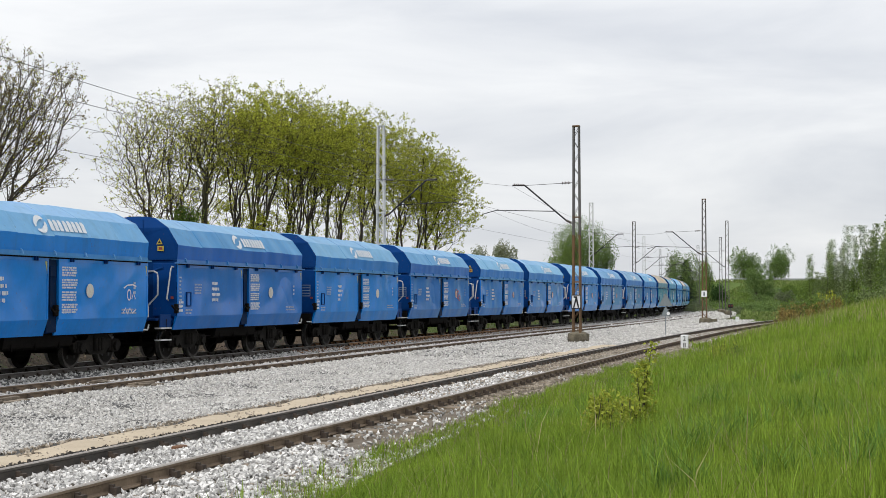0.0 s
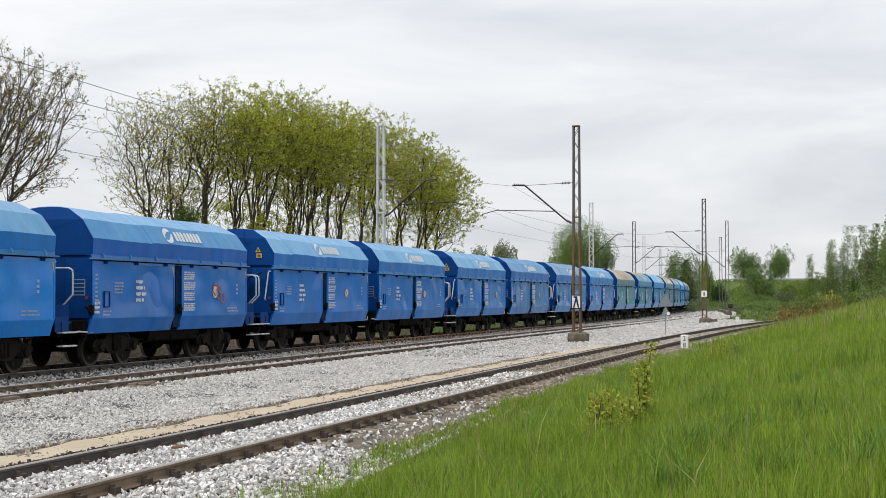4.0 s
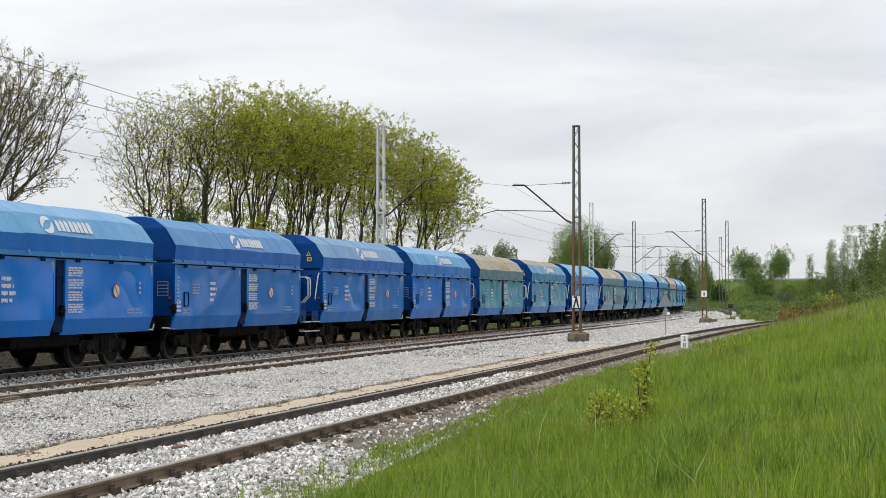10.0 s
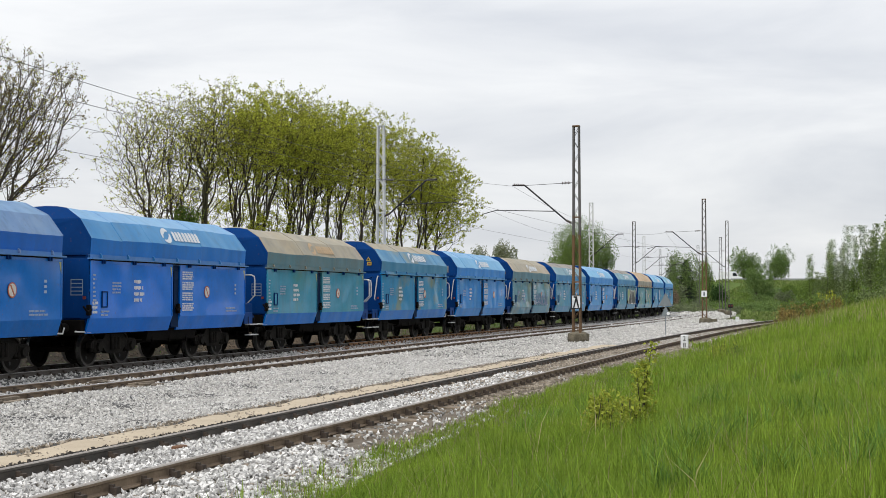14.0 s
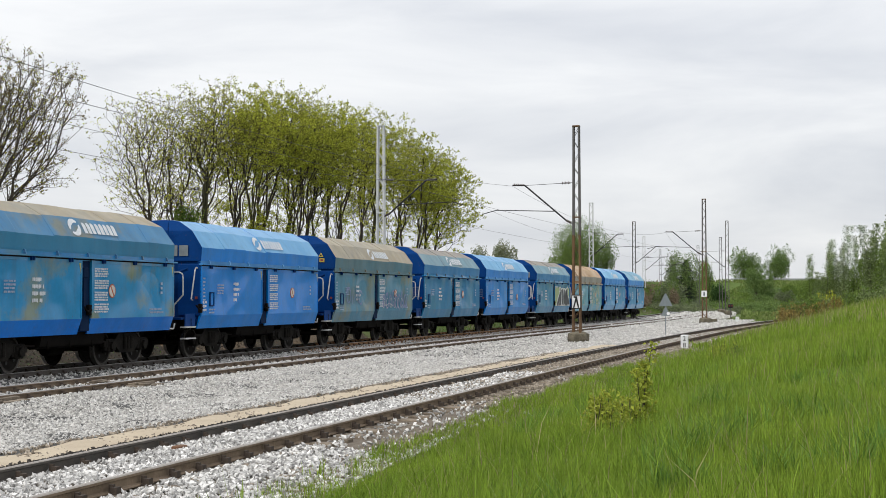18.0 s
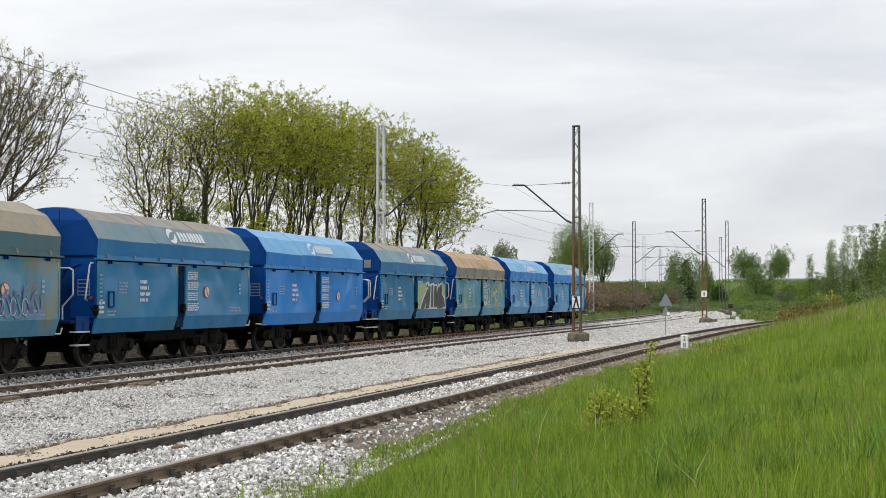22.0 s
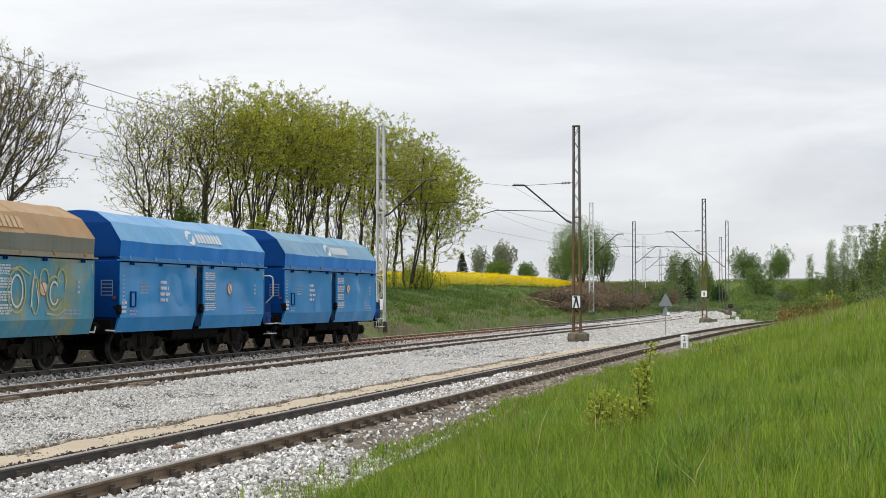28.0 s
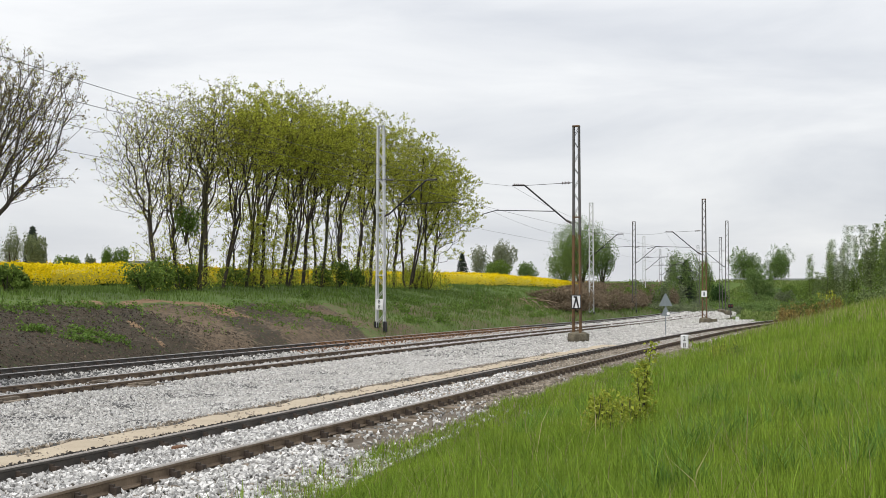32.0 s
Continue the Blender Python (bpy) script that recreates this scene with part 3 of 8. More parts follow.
def strip(name, line, s0, s1, step, profile, mats, label, category, relief=0.0, seed=0.0, wave=1.0):
    """A band that follows a line with a given cross profile (offset, height)."""
    ss = np.arange(s0, s1 + 0.01, step)
    off = np.array([p[0] for p in profile])
    hz = np.array([p[1] for p in profile])
    S, O = np.meshgrid(ss, off, indexing="ij")
    x, y, h = along(line, S, 0)
    lump = bumps(S * 1.0, O * 1.0, 0.8 * wave, seed)
    O2 = O + 0.12 * relief / 0.03 * bumps(S, O * 0 + 3, 1.7 * wave, seed) * (np.abs(O - off.mean()) > 0.3 * np.ptp(off))
    X, Y = x + O2 * np.cos(h), y - O2 * np.sin(h)
    Z = np.broadcast_to(hz, X.shape) + relief * lump
    n, m = X.shape
    i = np.arange(n * m).reshape(n, m)
    f = np.stack([i[:-1, :-1], i[1:, :-1], i[1:, 1:], i[:-1, 1:]], -1).reshape(-1, 4)
    me = raw_mesh(name, np.stack([X, Y, Z], -1).reshape(-1, 3), f[:, ::-1], mats, smooth=True)
    return tagged(new(name, me), label, category, kind="structure")


def spread(a, b, step):
    return list(np.arange(a, b, step)) + [b]


def ballast_profile(o):
    """Height of the ballast beside the two main tracks."""
    return np.interp(o, [-2.5, -1.7, -1.2, 1.2, 2.1, 3.0, 5.4, 6.1, 7.4, 9.6, 10.1], [-0.62, -0.18, -0.135, -0.135, -0.22, -0.145, -0.135, -0.16, -0.26, -0.20, -0.22])


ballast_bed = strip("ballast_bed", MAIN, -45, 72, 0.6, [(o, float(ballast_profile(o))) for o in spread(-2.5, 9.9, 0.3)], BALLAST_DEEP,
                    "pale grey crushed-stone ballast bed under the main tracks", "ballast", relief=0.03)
strip("ballast_bed_middle", MAIN, 72, 97, 0.8, [(o, float(ballast_profile(o))) for o in spread(-2.5, 9.9, 0.3)], BALLAST,
                    "pale grey crushed-stone ballast bed under the main tracks", "ballast", relief=0.03)
strip("ballast_bed_far", MAIN, 97, 330, 1.5, [(o, float(ballast_profile(o)) if o < 6.2 else -0.7) for o in spread(-2.5, 6.6, 0.35)], BALLAST,
                    "pale grey crushed-stone ballast bed of the far tracks", "ballast", relief=0.03)
strip("siding_ballast_bed", SIDING, -40, 130, 0.6, [(o, float(np.interp(o, [-1.9, -1.2, -0.8, -0.55, 0.55, 0.8, 1.3, 2.0, 3.0], [-0.5, -0.195, -0.195, -0.168, -0.168, -0.195, -0.195, -0.26, -0.55]))) for o in spread(-1.9, 3.0, 0.25)], BED_DUSTY,
                   "pale grey crushed-stone ballast under the siding", "ballast", relief=0.03, seed=3.0)
strip("sand_path", SIDING, -40, 48, 0.4, [(o, float(np.interp(o, [-2.45, -2.15, -1.5, -1.2], [-0.31, -0.135, -0.13, -0.31]))) for o in spread(-2.45, -1.2, 0.1)], SAND,
                   "pale sand strip trodden along the siding", "sand", relief=0.028, seed=7.0, wave=0.7)


def infill():
    """Ballast between the main bed and the siding, where the two draw apart."""
    ss = np.arange(20, 99, 1.0)
    ax, ay, _ = along(MAIN, ss, 9.6)
    bx, by, _ = along(SIDING, ss + 9.8, -1.35)
    k = np.linspace(0, 1, 9)
    X = ax[:, None] * (1 - k) + bx[:, None] * k
    Y = ay[:, None] * (1 - k) + by[:, None] * k
    Z = -0.235 + 0.03 * bumps(X, Y, 0.8, 2.0) - 0.02 * k
    n, m = X.shape
    i = np.arange(n * m).reshape(n, m)
    f = np.stack([i[:-1, :-1], i[:-1, 1:], i[1:, 1:], i[1:, :-1]], -1).reshape(-1, 4)
    me = raw_mesh("ballast_infill", np.stack([X, Y, Z], -1).reshape(-1, 3), f, BALLAST, smooth=True)
    return tagged(new("ballast_infill", me), "pale crushed stone between the main tracks and the siding", "ballast", kind="structure")


infill()


def turf_height(X, Y):
    """The ground, or the siding's bed where that lies higher."""
    s, d = beside(SIDING, X, Y)
    bed = np.interp(d, [-1.9, -1.2, 1.3, 2.0, 3.0], [-0.7, -0.195, -0.195, -0.26, -0.55])
    g = ground_height(X, Y)
    return np.where((np.abs(d) < 3.0) & (s < 130), np.maximum(g, bed.reshape(g.shape)), g)


# ---- rails and sleepers ----
RAIL_OUTLINE = [(-0.0625, 0.0), (0.0625, 0.0), (0.0625, 0.011), (0.012, 0.028), (0.009, 0.100), (0.034, 0.112), (0.034, 0.138), (0.024, 0.149), (-0.024, 0.149), (-0.034, 0.138), (-0.034, 0.112), (-0.009, 0.100), (-0.012, 0.028), (-0.0625, 0.011)]


def rail_mesh(line, off, s0, s1, step, side, top, rust=None):
    ss = np.concatenate([np.arange(s0, min(s1, 120), step), np.arange(min(s1, 120), s1 + 0.1, 4.0)])
    x, y, h = along(line, ss, 0)
    prof = np.array(RAIL_OUTLINE)
    k = len(prof)
    O = off + prof[None, :, 0]
    X = x[:, None] + O * np.cos(h)[:, None]
    Y = y[:, None] - O * np.sin(h)[:, None]
    Z = np.broadcast_to(prof[None, :, 1] - 0.149, X.shape)
    n = len(ss)
    i = np.arange(n * k).reshape(n, k)
    j = np.roll(i, -1, axis=1)
    f = np.stack([i[:-1], i[1:], j[1:], j[:-1]], -1).reshape(-1, 4)
    fm = np.tile(np.isin(np.arange(k), (6, 7, 8)).astype(int), n - 1)
    if rust:                                    # a stretch of red, rusty rail
        red = np.repeat((ss[:-1] > rust[0]) & (ss[:-1] < rust[1]), k)
        fm = np.where(red & (fm == 0), 2, fm)
    me = raw_mesh("rail", np.stack([X, Y, Z], -1).reshape(-1, 3), f, [side, top, RAIL_RED], fm)
    bmx = bmesh.new()
    bmx.from_mesh(me)
    bmesh.ops.recalc_face_normals(bmx, faces=bmx.faces)
    bmx.to_mesh(me)
    bmx.free()
    return me


def sleeper_mesh(mat, length=2.5, width=0.25, height=0.16):
    bm = box(-length / 2, length / 2, -width / 2, width / 2, -height, 0, bevel=0.018)
    for x in (-0.75, 0.75):                     # base plates with their bolts
        add_box(bm, x - 0.15, x + 0.15, -0.07, 0.07, 0, 0.015, mat=1)
        for q in (-0.115, 0.115):
            add_box(bm, x + q - 0.035, x + q + 0.035, -0.05, 0.05, 0.015, 0.075, mat=1)
            add_box(bm, x + q * 0.62 - 0.025, x + q * 0.62 + 0.025, -0.022, 0.022, 0.03, 0.10, mat=1)
    return finish(bm, "sleeper", [mat, CLIP])


CLIP = material("rail_clip_iron", (0.045, 0.034, 0.027), 0.85, second=(0.08, 0.06, 0.045), scale=6, bump=0.2)
WOOD_SLEEPER, RUSTY_SLEEPER = sleeper_mesh(SLEEPER), sleeper_mesh(SLEEPER_RUST)


def track(name, line, off, s0, s1, sides, tops, sleeper, pitch, sl0, sl1, label):
    t = thing(name, label, "railway track", kind="structure")
    for q, sd, tp in zip((-0.7535, 0.7535), sides, tops):
        part("rail", rail_mesh(line, off + q, s0, s1, 1.0, sd, tp, (33, 70) if name == "track_1" else None), None, t)
    for k, s in enumerate(np.arange(sl0, sl1, pitch)):
        x, y, h = along(line, s, off)
        ob = part("sleeper", sleeper(s) if callable(sleeper) else sleeper, None, t)
        ob.matrix_basis = pose(float(x), float(y), -0.152 + 0.006 * math.sin(k * 2.7), 0, 0, -math.degrees(float(h)) + 0.8 * math.sin(k * 1.9))
    return t


track_1 = track("track_1", MAIN, 0.0, -45, 330, (RAIL_DARK, RAIL_DARK), (RAIL_TOP, RAIL_TOP), lambda s: RUSTY_SLEEPER if 33 < s < 62 else WOOD_SLEEPER, 0.62, -4, 150,
                "main line of rusty steel rails on rust-stained sleepers")
track_2 = track("track_2", MAIN, SECOND, -45, 330, (RAIL_SIDE, RAIL_SIDE), (RAIL_TOP, RAIL_TOP), WOOD_SLEEPER, 0.62, -8, 150,
                "second main line of brown steel rails in fresh ballast")
track_3 = track("track_3", SIDING, 0.0, -40, 128, (RAIL_DARK, RAIL_SIDE), (RAIL_DULL, RAIL_DULL), WOOD_SLEEPER, 0.66, -6, 126,
                "siding of worn brown rails on weathered wooden sleepers")

# concrete troughs and plates lying by the second track
for s, o, l, w, rz in ((2.6, 5.15, 1.5, 0.42, 4), (8.0, 5.28, 1.05, 0.42, -3), (8.4, 3.95, 0.8, 0.34, 4)):
    x, y, h = along(MAIN, s, o)
    cover_plate = thing("cable_cover", "rust-brown steel cover lying on the ballast beside the rail", "cover plate", "covers by the track", at=pose(float(x), float(y), -0.15, 0, 0, 90 - math.degrees(float(h)) + rz))
    part("plate", box(-l / 2, l / 2, -w / 2, w / 2, 0.0, 0.06, bevel=0.01), SLEEPER, cover_plate)
    part("rib", box(-l / 2 + 0.1, l / 2 - 0.1, -0.05, 0.05, 0.06, 0.12, bevel=0.01), SLEEPER, cover_plate)
    part("flange", box(-l / 2 + 0.2, -l / 2 + 0.5, -w / 2, w / 2, 0.06, 0.10, bevel=0.01), SLEEPER, cover_plate)
wood = part("wood_offcut", box(-0.17, 0.17, -0.05, 0.05, 0, 0.07, bevel=0.012), SLEEPER_RUST)
wood.matrix_basis = pose(*[float(v) for v in along(SIDING, 6.4, -0.35)[:2]], -0.15, 3, 2, 80)
tagged(wood, "reddish-brown wood offcut lying between the siding rails", "wood piece")


# ---- overhead-line masts ----
def lattice_mast(label, at, height, foot, mats, width=0.42, top=0.30, arm=0, base=True, white_sign=None):
    """Four corner angles tied by zigzag lacing; the arm reaches out over the tracks (local -x is towards them)."""
    m = thing("catenary_mast", label, "catenary mast", "overhead line masts", at=at)
    steel, label_seed = mats, height
    upper = MAST_GREY if mats is MAST_RUST else mats
    if base:
        b = bmesh.new()
        add_box(b, -0.36, 0.50, -0.40, 0.40, -0.5, foot + 0.09, bevel=0.07)
        bmesh.ops.subdivide_edges(b, edges=b.edges[:], cuts=3, use_grid_fill=True)
        for v in b.verts:                       # broken, spalled edges
            q = noise.noise_vector(v.co * 3.1 + Vector((label_seed, 0, 0))) * 0.10 + noise.noise_vector(v.co * 8.0) * 0.035
            v.co += q if v.co.z > -0.2 else q * 0.3
        part("footing", b, CONCRETE, m, "crumbling concrete footing")
    n = 16
    if not base:
        for sx in (-1, 1):
            part("foot", box(sx * width / 2 - 0.06, sx * width / 2 + 0.06, -0.18, 0.18, -0.3, 0.26, bevel=0.015), BLACK, m, "black insulating foot")
    for sx in (-1, 1):
        for sy, f0, f1 in ((-1, 0, 0.48), (1, 0, 0.48), (-1, 0.48, 1), (1, 0.48, 1)):
            b = bmesh.new()
            x0, x1, y0, y1 = sx * width / 2, sx * top / 2, sy * 0.16, sy * 0.13
            a, c = 0.038, 0.009
            for (ax, ay, bx, by) in ((0, 0, -sx * a * 2, -sy * c), (0, 0, -sx * c, -sy * a * 2)):
                lo = [b.verts.new((x0 + (x1 - x0) * f0 + p, y0 + (y1 - y0) * f0 + q, foot - 0.1 + (height - foot + 0.1) * f0)) for p, q in ((ax, ay), (bx, ay), (bx, by), (ax, by))]
                hi = [b.verts.new((x0 + (x1 - x0) * f1 + p, y0 + (y1 - y0) * f1 + q, foot - 0.1 + (height - foot + 0.1) * f1)) for p, q in ((ax, ay), (bx, ay), (bx, by), (ax, by))]
                for k in range(4):
                    b.faces.new((lo[k], lo[(k + 1) % 4], hi[(k + 1) % 4], hi[k]))
                b.faces.new(hi)
            bmesh.ops.recalc_face_normals(b, faces=b.faces)
            part("lower_leg" if f0 == 0 else "upper_leg", b, steel if f0 == 0 else upper, m)
    for sy in (-1, 1):
        for k in range(n):
            z0, z1 = foot + (height - foot) * (k + 0.05) / n, foot + (height - foot) * (k + 0.95) / n
            f0, f1 = (k + 0.05) / n, (k + 0.95) / n
            w0, w1 = (width + (top - width) * f0) / 2, (width + (top - width) * f1) / 2
            q = 1 if k % 2 else -1
            y = sy * (0.155 - 0.03 * f0)
            part("lacing", tube([(-q * w0, y, z0), (q * w1, y, z1)], 0.012 if upper is not MAST_WHITE else 0.02, sides=4), steel if f0 < 0.48 else upper, m)
    for z, f in ((height - 0.02, 1.0), (foot + (height - foot) * 0.56, 0.56), (foot + (height - foot) * 0.25, 0.25)):
        w = (width + (top - width) * f) / 2
        part("cross_tie", box(-w, w, -0.16, 0.16, z - 0.03, z + 0.03), steel, m)
    if arm:
        a = bmesh.new()
        add_tube(a, [(-0.18, 0, 5.75), (-0.55, 0, 5.95)], 0.03, sides=6)
        add_tube(a, [(-0.5, 0, 5.92), (-2.5 * arm, 0, 7.62), (-3.1 * arm, 0, 7.64)], 0.042, sides=6)
        part("cantilever_arm", a, WIRE, m)
        a = bmesh.new()
        add_tube(a, [(-0.2, 0, 7.70), (-2.45 * arm, 0, 7.62)], 0.012, sides=5)
        part("stay_rod", a, WIRE, m)
        a = bmesh.new()
        add_tube(a, [(-1.0, 0, 6.36), (-3.9 * arm, 0, 6.46), (-4.6 * arm, 0, 6.28)], 0.022, sides=5)
        part("registration_arm", a, WIRE, m)
        for x0, z0, x1, z1 in ((-0.25, 5.80, -0.5, 5.92), (-0.28, 7.70, -0.7, 7.69), (-2.5 * arm, 7.64, -3.05 * arm, 7.66)):
            a = bmesh.new()
            for k in range(6):
                f = (k + 0.5) / 6
                add_disc(a, (x0 + (x1 - x0) * f, 0, z0 + (z1 - z0) * f), (x1 - x0, 0, z1 - z0), 0.062 if k % 2 else 0.05, 0.035, sides=8)
            part("insulator", a, INSULATOR, m)
    return m


def facing(x, y, z, heading):
    """Stands at x, y with its local -x pointing to the left of the line."""
    return pose(x, y, z, 0, 0, -math.degrees(heading))


MASTS = []


def place_mast(x, y, z, top_z, kind, arm=1.0, flip=False, base=True, width=0.42):
    s, d = beside(MAIN, [x], [y])
    h = float(along(MAIN, s[0])[2])
    mats, label = {"rust": (MAST_RUST, "rusty brown lattice steel catenary mast on a concrete footing"),
                   "white": (MAST_WHITE, "pale galvanised lattice steel catenary mast on the bank"),
                   "grey": (MAST_GREY, "dark grey lattice steel catenary mast")}[kind]
    at = facing(x, y, z, h)
    if flip:
        at = at @ pose(0, 0, 0, 0, 0, 180)
    m = lattice_mast(label, at, top_z - z, 0.55 if base else 0.05, mats, width=width, top=width * 0.78, arm=arm, base=base)
    MASTS.append((x, y, z, top_z, float(s[0]), float(d[0])))
    return m


mast_a = place_mast(6.30, 65.9, -0.42, 9.97, "rust")
mast_b = place_mast(21.1, 113.0, -0.42, 9.85, "rust")
place_mast(33.5, 165.0, -0.3, 10.95, "grey", width=0.5)
place_mast(36.9, 186.0, -0.3, 9.9, "grey", arm=0, width=0.5)
place_mast(39.2, 215.0, -0.3, 9.9, "grey", width=0.5)
mast_w = place_mast(-3.27, 73.5, 0.35, 10.94, "white", flip=True, base=False, width=0.5)
place_mast(14.1, 133.0, 0.25, 10.9, "white", flip=True, base=False, width=0.5)
place_mast(22.4, 164.0, 0.2, 10.8, "grey", flip=True, base=False, width=0.5)
place_mast(29.6, 206.0, 0.2, 10.9, "white", flip=True, base=False, width=0.5)
place_mast(38.8, 250.0, 0.2, 10.6, "grey", flip=True, base=False, width=0.5)


# mast signs
def plate(name, parent, x0, x1, y, z0, z1, mats, label=""):
    return part(name, box(x0, x1, y - 0.012, y + 0.012, z0, z1, bevel=0.004), mats, parent, label)


sg = plate("sign_plate", mast_a, -0.20, 0.22, -0.22, 1.76, 2.40, SIGN_WHITE, "white plate with a black wedge mark")
b = bmesh.new()
add_prism(b, [(-0.14, 1.80), (-0.07, 1.80), (0.01, 2.12), (0.09, 1.80), (0.16, 1.80), (0.045, 2.34), (-0.11, 2.34), (-0.11, 2.26), (-0.02, 2.26)], -0.246, -0.236, axis="y")
part("wedge_mark", b, BLACK, sg)
b = bmesh.new()
for x0, x1, z0, z1 in ((-0.20, 0.22, 1.75, 1.79), (-0.20, 0.22, 2.37, 2.41), (-0.215, -0.185, 1.75, 2.41), (0.205, 0.235, 1.75, 2.41)):
    add_box(b, x0, x1, -0.247, -0.236, z0, z1)
part("sign_border", b, BLACK, sg)
sg = plate("number_plate", mast_w, -0.23, 0.18, 0.30, 0.88, 1.44, SIGN_WHITE, "white number plate")


def numeral(ch, size, parent, at):
    fc = bpy.data.curves.new("numeral", "FONT")
    fc.body, fc.size, fc.extrude, fc.align_x = ch, size, 0.004, "CENTER"
    tmp = bpy.data.objects.new("numeral", fc)
    me = bpy.data.meshes.new_from_object(tmp)
    bpy.data.objects.remove(tmp)
    me.materials.clear()
    me.materials.append(BLACK)
    part("numeral", me, None, parent).matrix_basis = at


for z in (0.94, 1.20):
    numeral("8", 0.27, sg, pose(-0.025, 0.317, z, 90, 0, 180))
sg = plate("number_plate", mast_b, -0.22, 0.22, -0.22, 2.35, 2.85, SIGN_WHITE, "white number plate")
part("number_bar", box(-0.06, 0.06, -0.243, -0.233, 2.45, 2.74), SIGN_GREY, sg)

# ---- wires ----
def wire(name, label, points, radius=0.009):
    b = bmesh.new()
    add_tube(b, points, radius, sides=4)
    me = finish(b, name, WIRE)
    return tagged(new(name, me), label, "wire", "overhead wires")


def sagging(p, q, sag, n=9):
    p, q = Vector(p), Vector(q)
    return [p.lerp(q, k / n) - Vector((0, 0, 4 * sag * (k / n) * (1 - k / n))) for k in range(n + 1)]


def mast_point(i, reach, z):
    """A point beside mast i on its track side."""
    x, y, z0, top, s, d = MASTS[i]
    mx, my, _ = along(MAIN, s, d - math.copysign(reach, d))
    return (float(mx), float(my), z0 + z)


def run_wires(order, reach, left_s, sag):
    """Carrier and contact wire from mast to mast, begun beyond the left edge."""
    d0 = math.copysign(abs(MASTS[order[0]][5]) - reach, MASTS[order[0]][5])
    first = along(MAIN, left_s, d0)
    for z, dip, what in ((7.60, sag, "carrier wire"), (None, 0.04, "contact wire")):
        pts = [mast_point(i, reach, z or 0) for i in order]
        pts = [(float(first[0]), float(first[1]), pts[0][2])] + pts
        if z is None:
            pts = [(x, y, 5.88) for x, y, _ in pts]
        for k, (p, q) in enumerate(zip(pts, pts[1:])):
            wire("overhead_wire", "thin dark overhead " + what, sagging(p, q, dip, n=14), 0.0065)


run_wires([0, 1, 2, 4], 3.1, -20.0, 0.95)
run_wires([5, 6, 7, 8, 9], 3.0, -14.0, 1.4)

# ---- small lineside things ----
x, y = 9.70, 56.3
post = thing("hectometre_post", "white stone hectometre post with dark numerals in the grass", "marker post", "marker posts", at=pose(x, y, -0.24, 0, 0, -16))
part("stone", box(-0.15, 0.15, -0.08, 0.08, -0.2, 0.60, bevel=0.03), SIGN_WHITE, post)
for ch, z in (("2", 0.36), ("8", 0.10)):
    numeral(ch, 0.26, post, pose(0.0, -0.085, z, 90, 0, 0))
post2 = copy_thing(post, pose(24.9, 118.5, -0.35, 0, 0, -14))
for c in list(post2.children):
    if c.name.startswith("numeral"):
        bpy.data.objects.remove(c)
tagged(post2, "white marker stone beside the siding")

sign = thing("track_sign", "grey triangular track sign on a thin pole, seen from behind", "railway sign", at=pose(12.0, 75.5, -0.4, 0, 0, -9))
part("pole", tube([(0, 0, 0), (0, 0, 2.3)], 0.024, sides=8), SIGN_GREY, sign)
for z, w, hgt, up in ((1.80, 0.37, 0.68, True), (1.28, 0.25, 0.48, True)):
    b = bmesh.new()
    add_prism(b, [(-w, z - 0.0), (w, z - 0.0), (0.03, z + hgt), (-0.03, z + hgt)], -0.045, -0.033, axis="y")
    part("triangle_plate", b, SIGN_GREY, sign)
b = bmesh.new()
add_disc(b, (0.14, -0.06, 1.40), (0, 1, 0), 0.09, 0.04, sides=12)
part("reflector", b, SIGN_WHITE, sign)

lamp = thing("shunting_signal", "small dark dwarf signal with red lenses beside the far track", "signal", at=pose(30.4, 148.0, -0.4, 0, 0, -12))
part("signal_post", tube([(0, 0, 0), (0, 0, 1.3)], 0.05, sides=8), MAST_GREY, lamp)
part("signal_head", box(-0.28, 0.28, -0.14, 0.14, 1.2, 1.6, bevel=0.04), BLACK, lamp)
for x in (-0.19, 0.19):
    b = bmesh.new()
    add_disc(b, (x * 0.75, -0.15, 1.42), (0, 1, 0), 0.07, 0.04, sides=12)
    part("lens", b, RED, lamp)
bx = part("signal_box", box(-0.3, 0.3, -0.25, 0.25, -0.3, 0.5, bevel=0.04), CONCRETE)
bx.matrix_basis = pose(22.6, 117.0, -0.4, 0, 0, -10)
tagged(bx, "weathered concrete equipment box on the ballast", "equipment box")


# ---- hopper wagons ----
# local axes: x up the line (the train runs towards -x), -y faces the camera's side, z from the rail top
PITCH, BODY, PLAIN, DECK = 11.65, 9.82, 0.69, 1.14
DOOR_A, DOOR_B, DOOR_L = 4.65, 5.13, 4.69   # first door's length, second door's start and length
PIVOT = 3.12
# seconds, and where the middle of the fourteenth wagon from the tail then is along the main line
RUN_T = [0, 3, 6, 9, 13.5, 16.5, 19, 23, 28, 30, 32]
RUN_S = [80.14, 59.34, 38.61, 17.54, -14.01, -35.58, -53.68, -83.4, -120.87, -135.2, -149.2]


